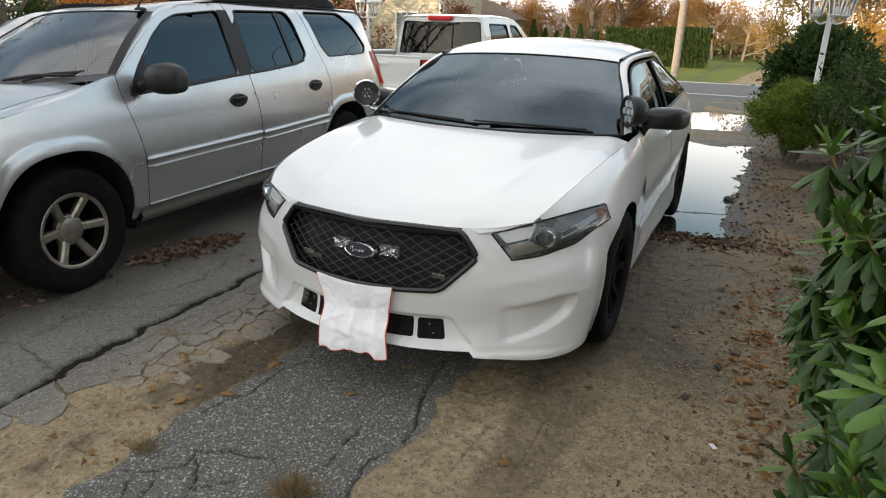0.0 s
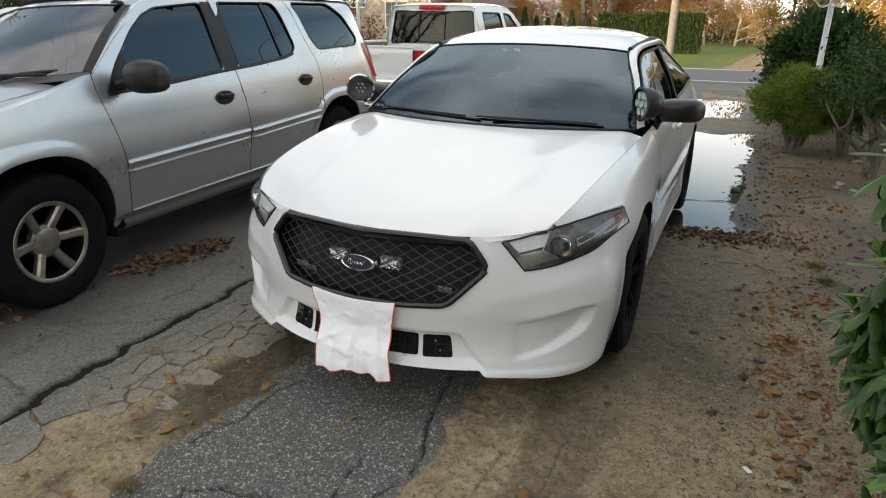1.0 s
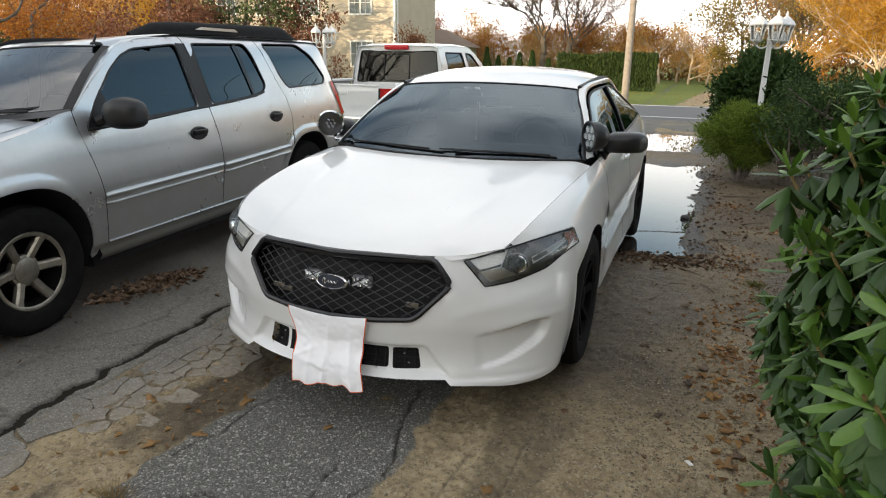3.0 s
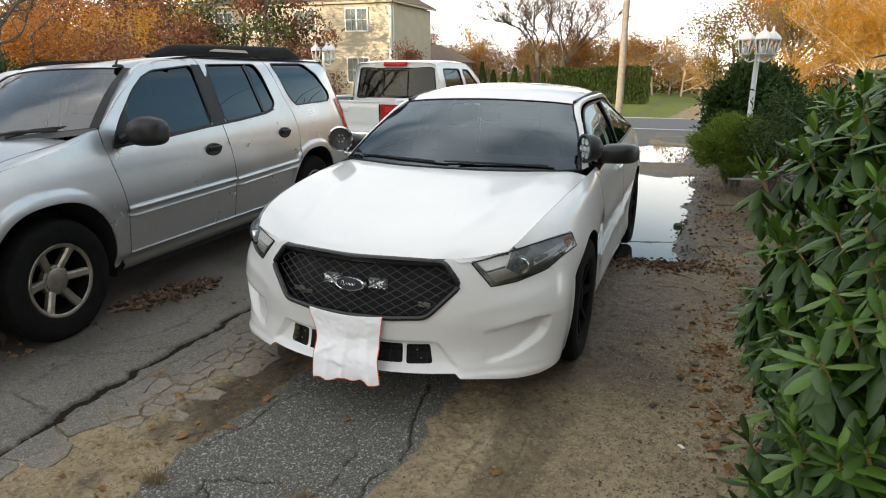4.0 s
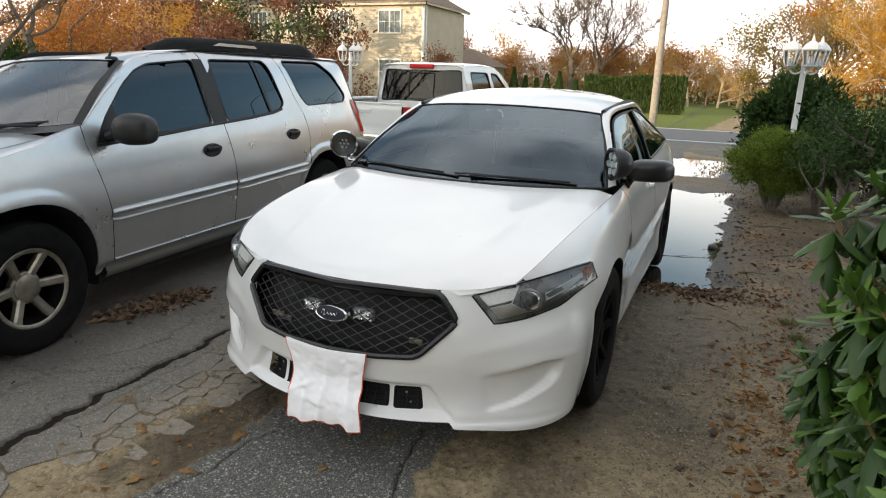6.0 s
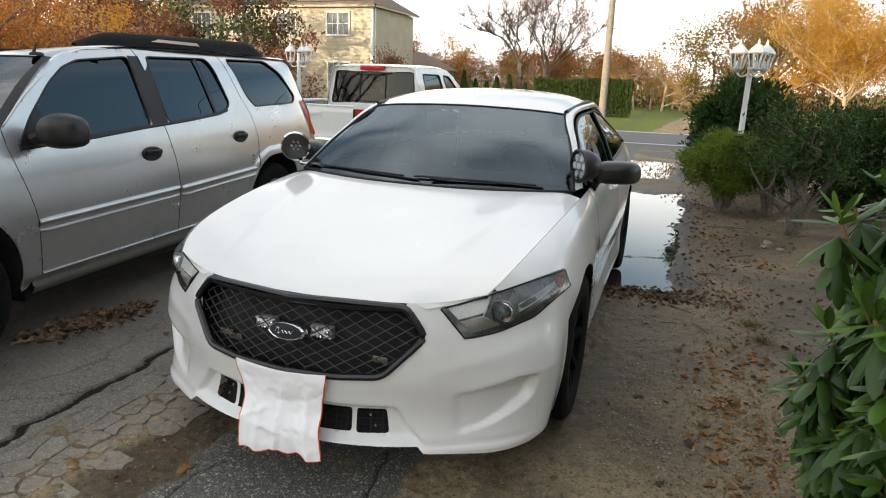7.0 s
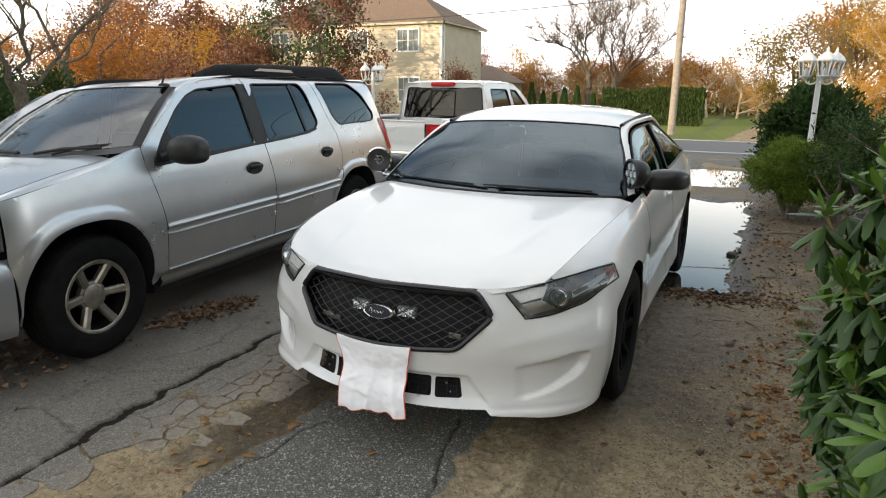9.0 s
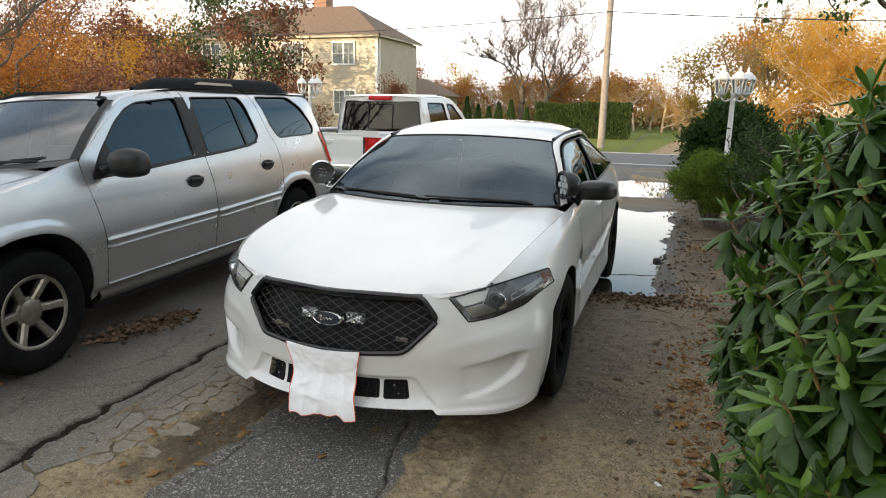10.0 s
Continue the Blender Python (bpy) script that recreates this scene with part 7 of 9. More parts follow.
# ---- plants ----
def branches(rng, base, height, spread, levels, trunk_r, lean=(0, 0), forks=(3, 4), first=0.3, up=0.55, wob=0.13):
    """A branching skeleton: list of (points, radii) and the twig ends with their directions."""
    limbs, ends = [], []

    def grow(p, d, length, r, lev):
        n = 5
        pts, cur, dirn = [p.copy()], p.copy(), d.copy()
        for k in range(n):
            dirn = dirn + rng.normal(size=3) * wob + np.array((0, 0, 0.05 * (lev > 0)))
            dirn /= np.linalg.norm(dirn)
            cur = cur + dirn * length / n
            pts.append(cur.copy())
        limbs.append((pts, np.linspace(r, r * 0.55, n + 1)))
        if lev >= levels:
            ends.extend((q, dirn) for q in pts[2:])
            return
        count = rng.integers(forks[0], forks[1] + 1)
        for k in range(count):
            t = 1.0 if k == 0 else rng.uniform(first if lev == 0 else 0.25, 1.0)
            j = min(int(t * n), n)
            side = rng.normal(size=3)
            side[2] *= 0.5
            nd = dirn * up + side / np.linalg.norm(side) * spread
            nd[2] = abs(nd[2]) * 0.8 + 0.12 if lev == 0 else nd[2]
            nd /= np.linalg.norm(nd)
            grow(pts[j], nd, length * rng.uniform(0.55, 0.8), r * 0.55 * (0.7 + 0.3 * t), lev + 1)

    grow(np.array(base, float), np.array((lean[0], lean[1], 1.0)), height * 0.42, trunk_r, 0)
    return limbs, ends


def tube_cloud(limbs, sides=5):
    g = Geo()
    for pts, rs in limbs:
        g.tube([tuple(p) for p in pts], list(rs), sides, caps=False)
    return g


def tree(at, height, leaf_mat_, leaves, size, label, seed, bark=None, spread=0.85, levels=3, trunk=None, forks=(3, 4), scatter=0.35, first=0.3, up=0.55, lean=(0, 0), wob=0.13):
    rng = np.random.default_rng(seed)
    t = thing("tree", pose(*at), label, "tree")
    limbs, ends = branches(rng, (0, 0, -0.1), height, spread, levels, trunk or height * 0.02, lean, forks, first, up, wob)
    big = max(p[2] for pts, _ in limbs for p in pts)
    k = height / big
    limbs = [([p * k for p in pts], rs) for pts, rs in limbs]
    ends = [(p * k, d) for p, d in ends]
    g = Geo().tube([tuple(p) for p in limbs[0][0]], list(limbs[0][1]), 10, caps=False)
    g.ob("trunk", bark or M_BARK, t)
    tube_cloud([q for q in limbs[1:] if q[1][0] > height * 0.0035], 5).ob("branch_mass", bark or M_BARK, t)["kind"] = "stuff"
    fine = [q for q in limbs[1:] if q[1][0] <= height * 0.0035]
    if fine:
        tube_cloud(fine, 3).ob("twig_mass", bark or M_BARK, t)["kind"] = "stuff"
    if leaves:
        pick = rng.integers(0, len(ends), leaves)
        p = np.array([ends[i][0] for i in pick]) + rng.normal(size=(leaves, 3)) * scatter * height / 8
        d = rng.normal(size=(leaves, 3))
        d[:, 2] -= 0.4
        v, f = leaf_cloud(p, d, rng.uniform(0.6, 1.3, leaves) * size, rng, shape=0.62, far=True)
        tri_ob("crown", v, f, leaf_mat_, t)
    return t


def fan_tree(at, height, label, seed, bark, leaf=None, leaves=0, size=0.08, fork=0.22, limbs=8, wide=0.55, trunk=0.26, subs=12, twigs=9, drift=0.10):
    """A tree whose trunk parts low into rising limbs, with branches and twigs set along them."""
    rng = np.random.default_rng(seed)
    t = thing("tree", pose(*at), label, "tree")
    ends = []

    def shoot(p, d, length, sag, n=7):
        pts, cur, dr = [p.copy()], p.copy(), d / np.linalg.norm(d)
        for k in range(n):
            dr = dr + rng.normal(size=3) * 0.19 + np.array((0, 0, sag))
            dr /= np.linalg.norm(dr)
            cur = cur + dr * length / n
            pts.append(cur.copy())
        return pts, dr

    base, up = shoot(np.array((0.0, 0.0, -0.1)), np.array((rng.normal() * 0.05, rng.normal() * 0.05, 1.0)), height * (fork + 0.12), 0.02)
    Geo().tube([tuple(q) for q in base], list(np.linspace(trunk, trunk * 0.6, len(base))), 10, caps=False).ob("trunk", bark, t)
    big, fine = Geo(), Geo()
    for i in range(limbs):
        a = 2 * math.pi * i / limbs + rng.normal() * 0.25
        tilt = wide * rng.uniform(0.35, 1.15)
        lp, _ = shoot(base[int(rng.integers(4, len(base)))], np.array((math.cos(a) * tilt, math.sin(a) * tilt, 1.0)), height * rng.uniform(0.52, 0.72), -0.012, 9)
        big.tube([tuple(q) for q in lp], list(np.linspace(trunk * 0.42, trunk * 0.09, len(lp))), 6, caps=False)
        for j in range(subs):
            u = rng.uniform(0.18, 1.0)
            q = lp[int(u * (len(lp) - 1))]
            b = rng.uniform(0, 2 * math.pi)
            sd = np.array((math.cos(b) * 0.85, math.sin(b) * 0.85, 0.55))
            sp, _ = shoot(q, sd, height * (0.26 - 0.12 * u) * rng.uniform(0.7, 1.2), 0.0, 5)
            fine.tube([tuple(w) for w in sp], list(np.linspace(trunk * 0.11, trunk * 0.045, len(sp))), 4, caps=False)
            for k in range(twigs):
                w = sp[int(rng.integers(1, len(sp)))]
                b = rng.uniform(0, 2 * math.pi)
                tp, _ = shoot(w, np.array((math.cos(b) * 0.8, math.sin(b) * 0.8, 0.75)), height * rng.uniform(0.05, 0.11), 0.04, 3)
                fine.tube([tuple(q2) for q2 in tp], list(np.linspace(trunk * 0.045, trunk * 0.022, len(tp))), 3, caps=False)
                ends.extend(tp[1:])
    big.ob("branch_mass", bark, t)["kind"] = "stuff"
    fine.ob("twig_mass", bark, t)["kind"] = "stuff"
    if leaves:
        e = np.array(ends)
        p = e[rng.integers(0, len(e), leaves)] + rng.normal(size=(leaves, 3)) * drift * height / 8
        v, f = leaf_cloud(p, rng.normal(size=(leaves, 3)) - (0, 0, 0.4), rng.uniform(0.6, 1.3, leaves) * size, rng, shape=0.62, far=True)
        tri_ob("crown", v, f, leaf, t)
    return t


def limb_tree(at, turn, limbs, label, seed, bark, subs=10, twigs=8, reach=1.0, leaf=None, leaves=0, size=0.08, drift=0.12):
    """A tree with a few main limbs of given course (across, up, radius at the foot), with branches and twigs grown along them."""
    rng = np.random.default_rng(seed)
    t = thing("tree", pose(*at, 0, 0, turn), label, "tree")
    ends, fine = [], Geo()

    def shoot(p, d, length, n, lift):
        pts, cur, dr = [p.copy()], p.copy(), d / np.linalg.norm(d)
        for _ in range(n):
            dr = dr + rng.normal(size=3) * 0.20 + np.array((0, 0, lift))
            dr /= np.linalg.norm(dr)
            cur = cur + dr * length / n
            pts.append(cur.copy())
        return pts

    for k, (r, course) in enumerate(limbs):
        deep = 0.0 if k == 0 else rng.normal() * 0.25
        pts = spline([(x, deep * j + 0.02 * rng.normal(), z) for j, (x, z) in enumerate(course)], 16)
        pts[1:-1] += rng.normal(size=(14, 3)) * 0.012 * np.linalg.norm(pts[-1] - pts[0])
        Geo().tube([tuple(p) for p in pts], list(np.linspace(r, r * 0.75, 16) if k == 0 else r * 0.55 * np.linspace(1, 0.36, 16) ** 1.5), 8, caps=False).ob("trunk" if k == 0 else "limb", bark, t)
        if k == 0:
            continue
        run = np.linalg.norm(np.diff(pts, axis=0), axis=1).sum()
        for j in range(subs):
            u = rng.uniform(0.25, 1.0)
            i = int(u * 15)
            way = pts[min(i + 1, 15)] - pts[max(i - 1, 0)]
            way = way / np.linalg.norm(way)
            a = rng.uniform(0, 2 * math.pi)
            sp = shoot(pts[i], way * 0.6 + np.array((math.cos(a) * 0.7, math.sin(a) * 0.7, 0.35)), reach * run * (0.40 - 0.18 * u) * rng.uniform(0.6, 1.2), 5, 0.03)
            fine.tube([tuple(w) for w in sp], list(np.linspace(r * 0.22, r * 0.08, 6)), 4, caps=False)
            for _ in range(twigs):
                w = sp[int(rng.integers(1, 6))]
                a = rng.uniform(0, 2 * math.pi)
                tp = shoot(w, np.array((math.cos(a) * 0.7, math.sin(a) * 0.7, 0.6)), reach * run * rng.uniform(0.06, 0.15), 3, 0.05)
                fine.tube([tuple(w2) for w2 in tp], list(np.linspace(r * 0.075, r * 0.035, 4)), 3, caps=False)
                ends.extend(tp[1:])
    fine.ob("twig_mass", bark, t)["kind"] = "stuff"
    if leaves:
        e = np.array(ends)
        p = e[rng.integers(0, len(e), leaves)] + rng.normal(size=(leaves, 3)) * drift
        v, f = leaf_cloud(p, rng.normal(size=(leaves, 3)) - (0, 0, 0.4), rng.uniform(0.6, 1.3, leaves) * size, rng, shape=0.62, far=True)
        tri_ob("crown", v, f, leaf, t)
    return t


# single trees that stand out
limb_tree((-10.1, 46.5, 0), 12, [(0.26, [(0, -0.1), (0.05, 1.6), (-0.05, 3.2)]), (0.15, [(-0.1, 2.6), (-1.0, 4.4), (-2.6, 5.3), (-4.2, 5.6)]), (0.14, [(-0.05, 3.0), (-0.9, 4.9), (-2.4, 6.2), (-4.6, 6.3)]), (0.15, [(-0.05, 3.1), (-0.35, 5.4), (-0.2, 7.6), (0.2, 9.2)]), (0.12, [(0.0, 3.1), (0.7, 5.0), (1.0, 7.4), (1.3, 8.8)]), (0.11, [(-0.2, 4.6), (-1.1, 6.4), (-1.6, 8.2)])], "tall nearly bare tree with long low limbs beyond the hedge", 11, M_TWIG, 30, 13, 0.95, M_RUST, 2500, 0.08)
limb_tree((-8.6, 47.5, 0), 12, [(0.30, [(0, -0.1), (0.06, 1.5), (0.2, 2.6)]), (0.13, [(0.2, 2.4), (-0.7, 5.2), (-1.5, 7.6), (-1.9, 9.6)]), (0.13, [(0.2, 2.5), (-0.1, 5.4), (-0.5, 8.2), (-0.5, 10.2)]), (0.13, [(0.2, 2.6), (0.8, 5.4), (0.9, 8.0), (1.1, 10.3)]), (0.12, [(0.2, 2.5), (1.5, 4.8), (2.1, 7.4), (2.5, 9.2)]), (0.11, [(0.2, 2.4), (1.8, 4.4), (2.9, 6.4), (3.6, 7.8)]), (0.09, [(0.3, 2.3), (1.8, 3.8), (3.2, 5.0), (4.2, 5.8)])], "tall tree with fine bare twigs and few brown leaves", 12, M_TWIG, 30, 13, 0.95, M_RUST, 8000, 0.09)
tree((-21.2, 27.5, 0), 7.2, M_REDLEAF, 6500, 0.20, "broad tree with dry red-brown leaves in front of the beige house", 13, levels=4, forks=(3, 4), spread=1.0, first=0.1, scatter=0.30)
tree((-25.4, 26.0, 0), 8.0, M_REDLEAF, 9000, 0.20, "broad tree with dry red-brown leaves in front of the beige house", 43, levels=4, forks=(3, 4), spread=1.0, first=0.1, scatter=0.30)
tree((-23.2, 28.0, 0), 9.2, M_JUNIPER, 4200, 0.20, "dark-leaved thin-crowned tree above the red-brown ones", 44, levels=4, forks=(3, 4), spread=0.8, first=0.3, scatter=0.25)
limb_tree((-12.2, 6.0, 0), 58, [(0.17, [(0, -0.1), (0.03, 0.9), (0.0, 1.75)]), (0.12, [(-0.05, 1.5), (-0.25, 2.4), (-0.45, 3.6), (-0.7, 5.2)]), (0.12, [(0.05, 1.5), (0.18, 2.3), (0.2, 3.4), (0.1, 5.6)]), (0.085, [(0.1, 1.7), (0.55, 1.95), (0.95, 2.5), (1.6, 3.1), (2.6, 4.2)]), (0.05, [(0.15, 2.0), (0.5, 2.35), (1.0, 2.6)])], "bare grey tree with a low forked trunk at the lawn's edge", 14, M_TWIG, 14, 7, 0.75, M_RUST, 300, 0.07)
limb_tree((-17.4, 10.9, 0), 58, [(0.17, [(0, -0.1), (-0.1, 1.2), (-0.25, 2.4)]), (0.12, [(-0.25, 2.3), (-0.5, 3.2), (-0.9, 4.4), (-1.0, 6.2)]), (0.12, [(-0.25, 2.4), (0.3, 3.3), (1.3, 4.3), (2.4, 5.2)]), (0.08, [(-0.2, 2.2), (0.5, 2.8), (0.9, 3.8), (1.0, 5.4)])], "bare brown tree with spreading limbs before the orange woods", 27, M_TWIG, 16, 8, 0.8, M_RUST, 900, 0.08)
tree((-33.0, 24.0, 0), 8.5, M_ORANGE, 13000, 0.14, "bright orange autumn tree beyond the lawn", 15, levels=4, forks=(3, 5), spread=1.0, first=0.1, scatter=0.7)
tree((-39.0, 29.0, 0), 10.0, M_RUST, 12000, 0.15, "rust-brown autumn tree beyond the lawn", 16, levels=4, forks=(3, 5), spread=1.0, first=0.1, scatter=0.7)
tree((-30.5, 31.0, 0), 7.5, M_GOLD, 11000, 0.14, "golden autumn tree beyond the lawn", 17, levels=3, forks=(4, 5), spread=1.0, first=0.1, scatter=0.7)
fan_tree((5.6, 46.0, 0), 10.6, "tall thin-crowned tree with olive leaves behind the lamp post", 18, M_BARK, M_OLIVE, 22000, 0.085, wide=0.85, limbs=11, trunk=0.25, drift=0.14)
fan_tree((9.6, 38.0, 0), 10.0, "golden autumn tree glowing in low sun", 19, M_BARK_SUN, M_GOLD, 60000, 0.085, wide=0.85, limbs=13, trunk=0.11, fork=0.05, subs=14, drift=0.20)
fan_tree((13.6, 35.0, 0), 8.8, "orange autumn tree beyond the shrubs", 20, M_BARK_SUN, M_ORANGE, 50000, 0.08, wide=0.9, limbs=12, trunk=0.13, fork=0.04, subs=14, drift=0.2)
tree((12.5, 27.5, 0), 7.0, M_OLIVE, 26000, 0.085, "olive-leaved small tree beyond the shrubs", 21, levels=3, forks=(4, 5), spread=0.8, first=0.1, scatter=0.5)
tree((14.5, 22.0, 0), 8.0, M_RUST, 1800, 0.12, "leaning bare tree with a few rust leaves", 22, levels=4, forks=(3, 4), spread=0.8, trunk=0.2)
tree((4.5, 5.7, 0), 4.4, M_BUSHDARK, 1500, 0.08, "small dark-leaved tree overhanging the shrubs", 23, levels=3, forks=(3, 4), spread=1.1, trunk=0.07, up=0.45, first=0.75, scatter=0.25)
tree((-9.6, 14.6, 0), 2.3, M_REDLEAF, 1500, 0.09, "low red-leaved shrub near the lamp post", 24, levels=3, forks=(3, 4), spread=0.7, trunk=0.03, first=0.05)
tree((-16.8, 36.0, 0), 3.4, M_RUST, 2200, 0.14, "reddish small tree against the house corner", 25, levels=3, forks=(3, 4), spread=0.7, trunk=0.06, first=0.1)

fan_tree((-13.5, 1.2, 0), 8.2, "bare-branched tree beside the drive, mirrored in the SUV's windscreen", 26, M_BARK, M_RUST, 1500, 0.07, wide=0.9, limbs=10, trunk=0.2, subs=12, twigs=7)

# woods beyond: a few kinds, repeated
kinds = [
    tree((-28, 80, 0), 8.5, M_WOODGOLD, 2300, 0.25, "autumn tree in the sunlit woods beyond the lawn", 31, bark=M_BARK_PALE, levels=3, spread=0.55, scatter=0.5),
    tree((-40, 80, 0), 8.5, M_ORANGE, 2300, 0.25, "autumn tree in the sunlit woods beyond the lawn", 32, bark=M_BARK_PALE, levels=3, spread=0.6, scatter=0.5),
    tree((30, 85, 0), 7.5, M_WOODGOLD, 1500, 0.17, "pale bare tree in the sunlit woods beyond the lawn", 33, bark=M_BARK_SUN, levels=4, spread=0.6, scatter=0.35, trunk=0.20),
    tree((38, 80, 0), 8.5, M_OLIVE, 2300, 0.25, "autumn tree in the sunlit woods beyond the lawn", 34, levels=3, spread=0.6, scatter=0.5),
    tree((-34, 84, 0), 8.5, M_RUST, 2100, 0.25, "russet tree in the sunlit woods beyond the lawn", 35, bark=M_BARK_PALE, levels=3, spread=0.6, scatter=0.5),
]
for k in kinds:
    k["group"] = "woods beyond the road"
rng = np.random.default_rng(5)
for k in range(140):
    u = rng.uniform(-1, 1)
    y = rng.uniform(58, 100)
    x = -12 + u * 62 * (0.6 + y / 110)
    src = kinds[(0, 1, 2, 2, 3, 4, 0)[rng.integers(0, 7)]]
    s = (0.062 * y + 1.2) / 8.6 * rng.uniform(0.72, 1.02)
    if -0.11 < (x - 1.4) / (y + 2.5) < 0.05:
        s *= 0.84
    if k > 96:
        x, y = rng.uniform(-70, -38), rng.uniform(34, 66)
        s = rng.uniform(0.8, 1.2)
    copy_thing(src, pose(x, y, 0, 0, 0, rng.uniform(0, 360)) @ Matrix.Diagonal((s, s, s * rng.uniform(0.9, 1.1), 1)))
for x, y, s, i in ((-2.0, 50.5, 0.54, 2), (0.1, 50.0, 0.52, 2), (-0.9, 54.0, 0.53, 0), (1.4, 53.0, 0.50, 2), (-3.3, 53.0, 0.53, 0), (-2.8, 58.0, 0.56, 1), (0.8, 57.0, 0.54, 0), (-4.4, 57.0, 0.62, 0), (8.0, 53.0, 1.05, 1), (11.5, 51.0, 1.1, 0), (15.0, 48.0, 1.15, 1), (19.0, 46.0, 1.1, 3), (23.0, 44.0, 1.05, 1), (6.6, 57.0, 0.9, 4), (17.0, 42.0, 1.05, 4), (21.0, 38.0, 1.1, 1), (26.0, 38.0, 1.1, 0), (2.3, 50.0, 0.62, 3), (3.6, 52.0, 0.80, 3), (-5.5, 56.0, 0.62, 1), (-7.0, 58.0, 0.66, 0), (-12.5, 55.0, 0.55, 0), (-14.6, 54.0, 0.55, 2), (-17.0, 57.0, 0.55, 1), (-19.2, 56.0, 0.5, 4), (-8.4, 57.0, 0.64, 1), (-9.8, 59.0, 0.66, 0), (-11.2, 57.5, 0.64, 1), (-13.4, 58.5, 0.66, 4), (-15.4, 58.0, 0.64, 1), (-6.2, 60.0, 0.68, 2), (-10.4, 54.5, 0.52, 2), (-3.6, 60.5, 0.66, 1), (-1.6, 60.0, 0.64, 0), (-18.0, 59.5, 0.66, 0), (-8.9, 60.5, 0.7, 4)):
    copy_thing(kinds[i], pose(x, y, 0, 0, 0, 70 * x) @ Matrix.Diagonal((s, s, s, 1)))
rng = np.random.default_rng(6)
n = 16000
p = np.stack([rng.uniform(-75, 70, n), 61 + rng.normal(size=n) * 1.2, rng.uniform(0, 1, n) ** 1.2], 1)
p[:, 2] *= 0.7 + 2.6 * fbm(p[:, 0], p[:, 1] * 0, 0.35, 8, 4)
v, f = leaf_cloud(p, rng.normal(size=(n, 3)) + (0, 0, 0.8), rng.uniform(0.25, 0.55, n), rng, shape=0.5, far=True)
tagged(tri_ob("thicket", v, f, M_BRUSH), "brown and olive undergrowth along the foot of the woods", "undergrowth", kind="stuff")


def clump(name, at, radii, count, size, mat, label, category, seed, shape=0.36, stems=8, lift=0.0, up=0.3, shell=0.55, group="", kind=""):
    """A shrub: stems from its foot and leaves filling a lumpy mass round its centre."""
    rng = np.random.default_rng(seed)
    t = thing(name, pose(*at), label, category, group, kind)
    rx, ry, rz = radii
    d = rng.normal(size=(count, 3))
    d /= np.linalg.norm(d, axis=1)[:, None]
    # two leaves in three gather in sprays of uneven reach, the rest fill the inside
    sprays = rng.normal(size=(90, 3))
    sprays /= np.linalg.norm(sprays, axis=1)[:, None]
    reach = rng.uniform(0.80, 1.05, 90)
    own = rng.integers(0, 90, count)
    fill = rng.uniform(0, 1, count) < 0.34
    r = np.where(fill, (shell * 0.8 + 0.3 * rng.uniform(0, 1, count)), 1.0)
    p = np.where(fill[:, None], d * r[:, None], sprays[own] * (reach[own] * (1 - 0.16 * rng.uniform(0, 1, count)))[:, None] + rng.normal(size=(count, 3)) * 0.105)
    d = p / np.linalg.norm(p, axis=1)[:, None]
    p = p * np.array(radii) + np.array((0, 0, rz + lift))
    p[:, 2] = np.maximum(p[:, 2], 0.03)
    out = d * 0.8 + rng.normal(size=(count, 3)) * 0.55 + np.array((0, 0, up))
    v, f = leaf_cloud(p, out, rng.uniform(0.7, 1.3, count) * size, rng, shape=shape)
    tri_ob("foliage", v, f, mat, t)
    g = Geo()
    for k in range(stems):
        a = rng.uniform(0, 2 * math.pi)
        e = np.array((math.cos(a) * rx * 0.6, math.sin(a) * ry * 0.6, rz * rng.uniform(0.8, 1.5) + lift))
        m = e * 0.45 + rng.normal(size=3) * 0.06
        g.tube([tuple(q) for q in spline([(0.03 * math.cos(a), 0.03 * math.sin(a), -0.03), tuple(m), tuple(e)], 7)], list(np.linspace(0.035, 0.010, 7)), 6, caps=False)
    g.ob("stem_mass", M_BARK, t)["kind"] = "stuff"
    return t


clump("cedar_shrub", (2.00, 7.50, 0), (0.58, 0.52, 0.43), 34000, 0.040, M_CEDAR, "low yellow-green cedar shrub beside the driveway", "shrub", 51, 0.32, 7, 0.21, 0.2)
clump("juniper_shrub", (2.56, 7.45, 0), (0.34, 0.40, 0.40), 13000, 0.042, M_JUNIPER, "darker green juniper grown into the cedar, on a thick stem", "shrub", 55, 0.28, 12, 0.30, 0.2)
clump("evergreen_shrub", (2.35, 10.05, 0), (0.80, 0.85, 0.86), 20000, 0.095, M_BUSHDARK, "large dark green broadleaf shrub round the lamp post", "shrub", 52, 0.46, 9, 0.05)
clump("evergreen_shrub", (3.85, 8.6, 0), (1.0, 0.9, 0.68), 18000, 0.08, M_BUSHDARK, "dark green broadleaf shrub behind the gnarled one", "shrub", 53, 0.36, 9, 0.04)
# evergreens added out of view to cut the light from the right
for x, y, r, h, seed in ((5.7, 1.2, 1.5, 2.9, 56), (6.6, -2.2, 1.7, 3.2, 57), (6.2, -6.0, 1.6, 2.8, 58)):
    clump("evergreen_tree", (x, y, 0), (r, r, h), 9000, 0.17, M_BUSHDARK, "tall dark unseen evergreen added behind the rhododendron to block side light", "tree", seed, 0.42, 9, 0.1, group="evergreens closing the yard")
clump("evergreen_shrub", (5.4, 7.4, 0), (1.2, 1.0, 0.75), 14000, 0.09, M_BUSHDARK, "dark green broadleaf shrub behind the gnarled one", "shrub", 54, 0.36, 9, 0.04)

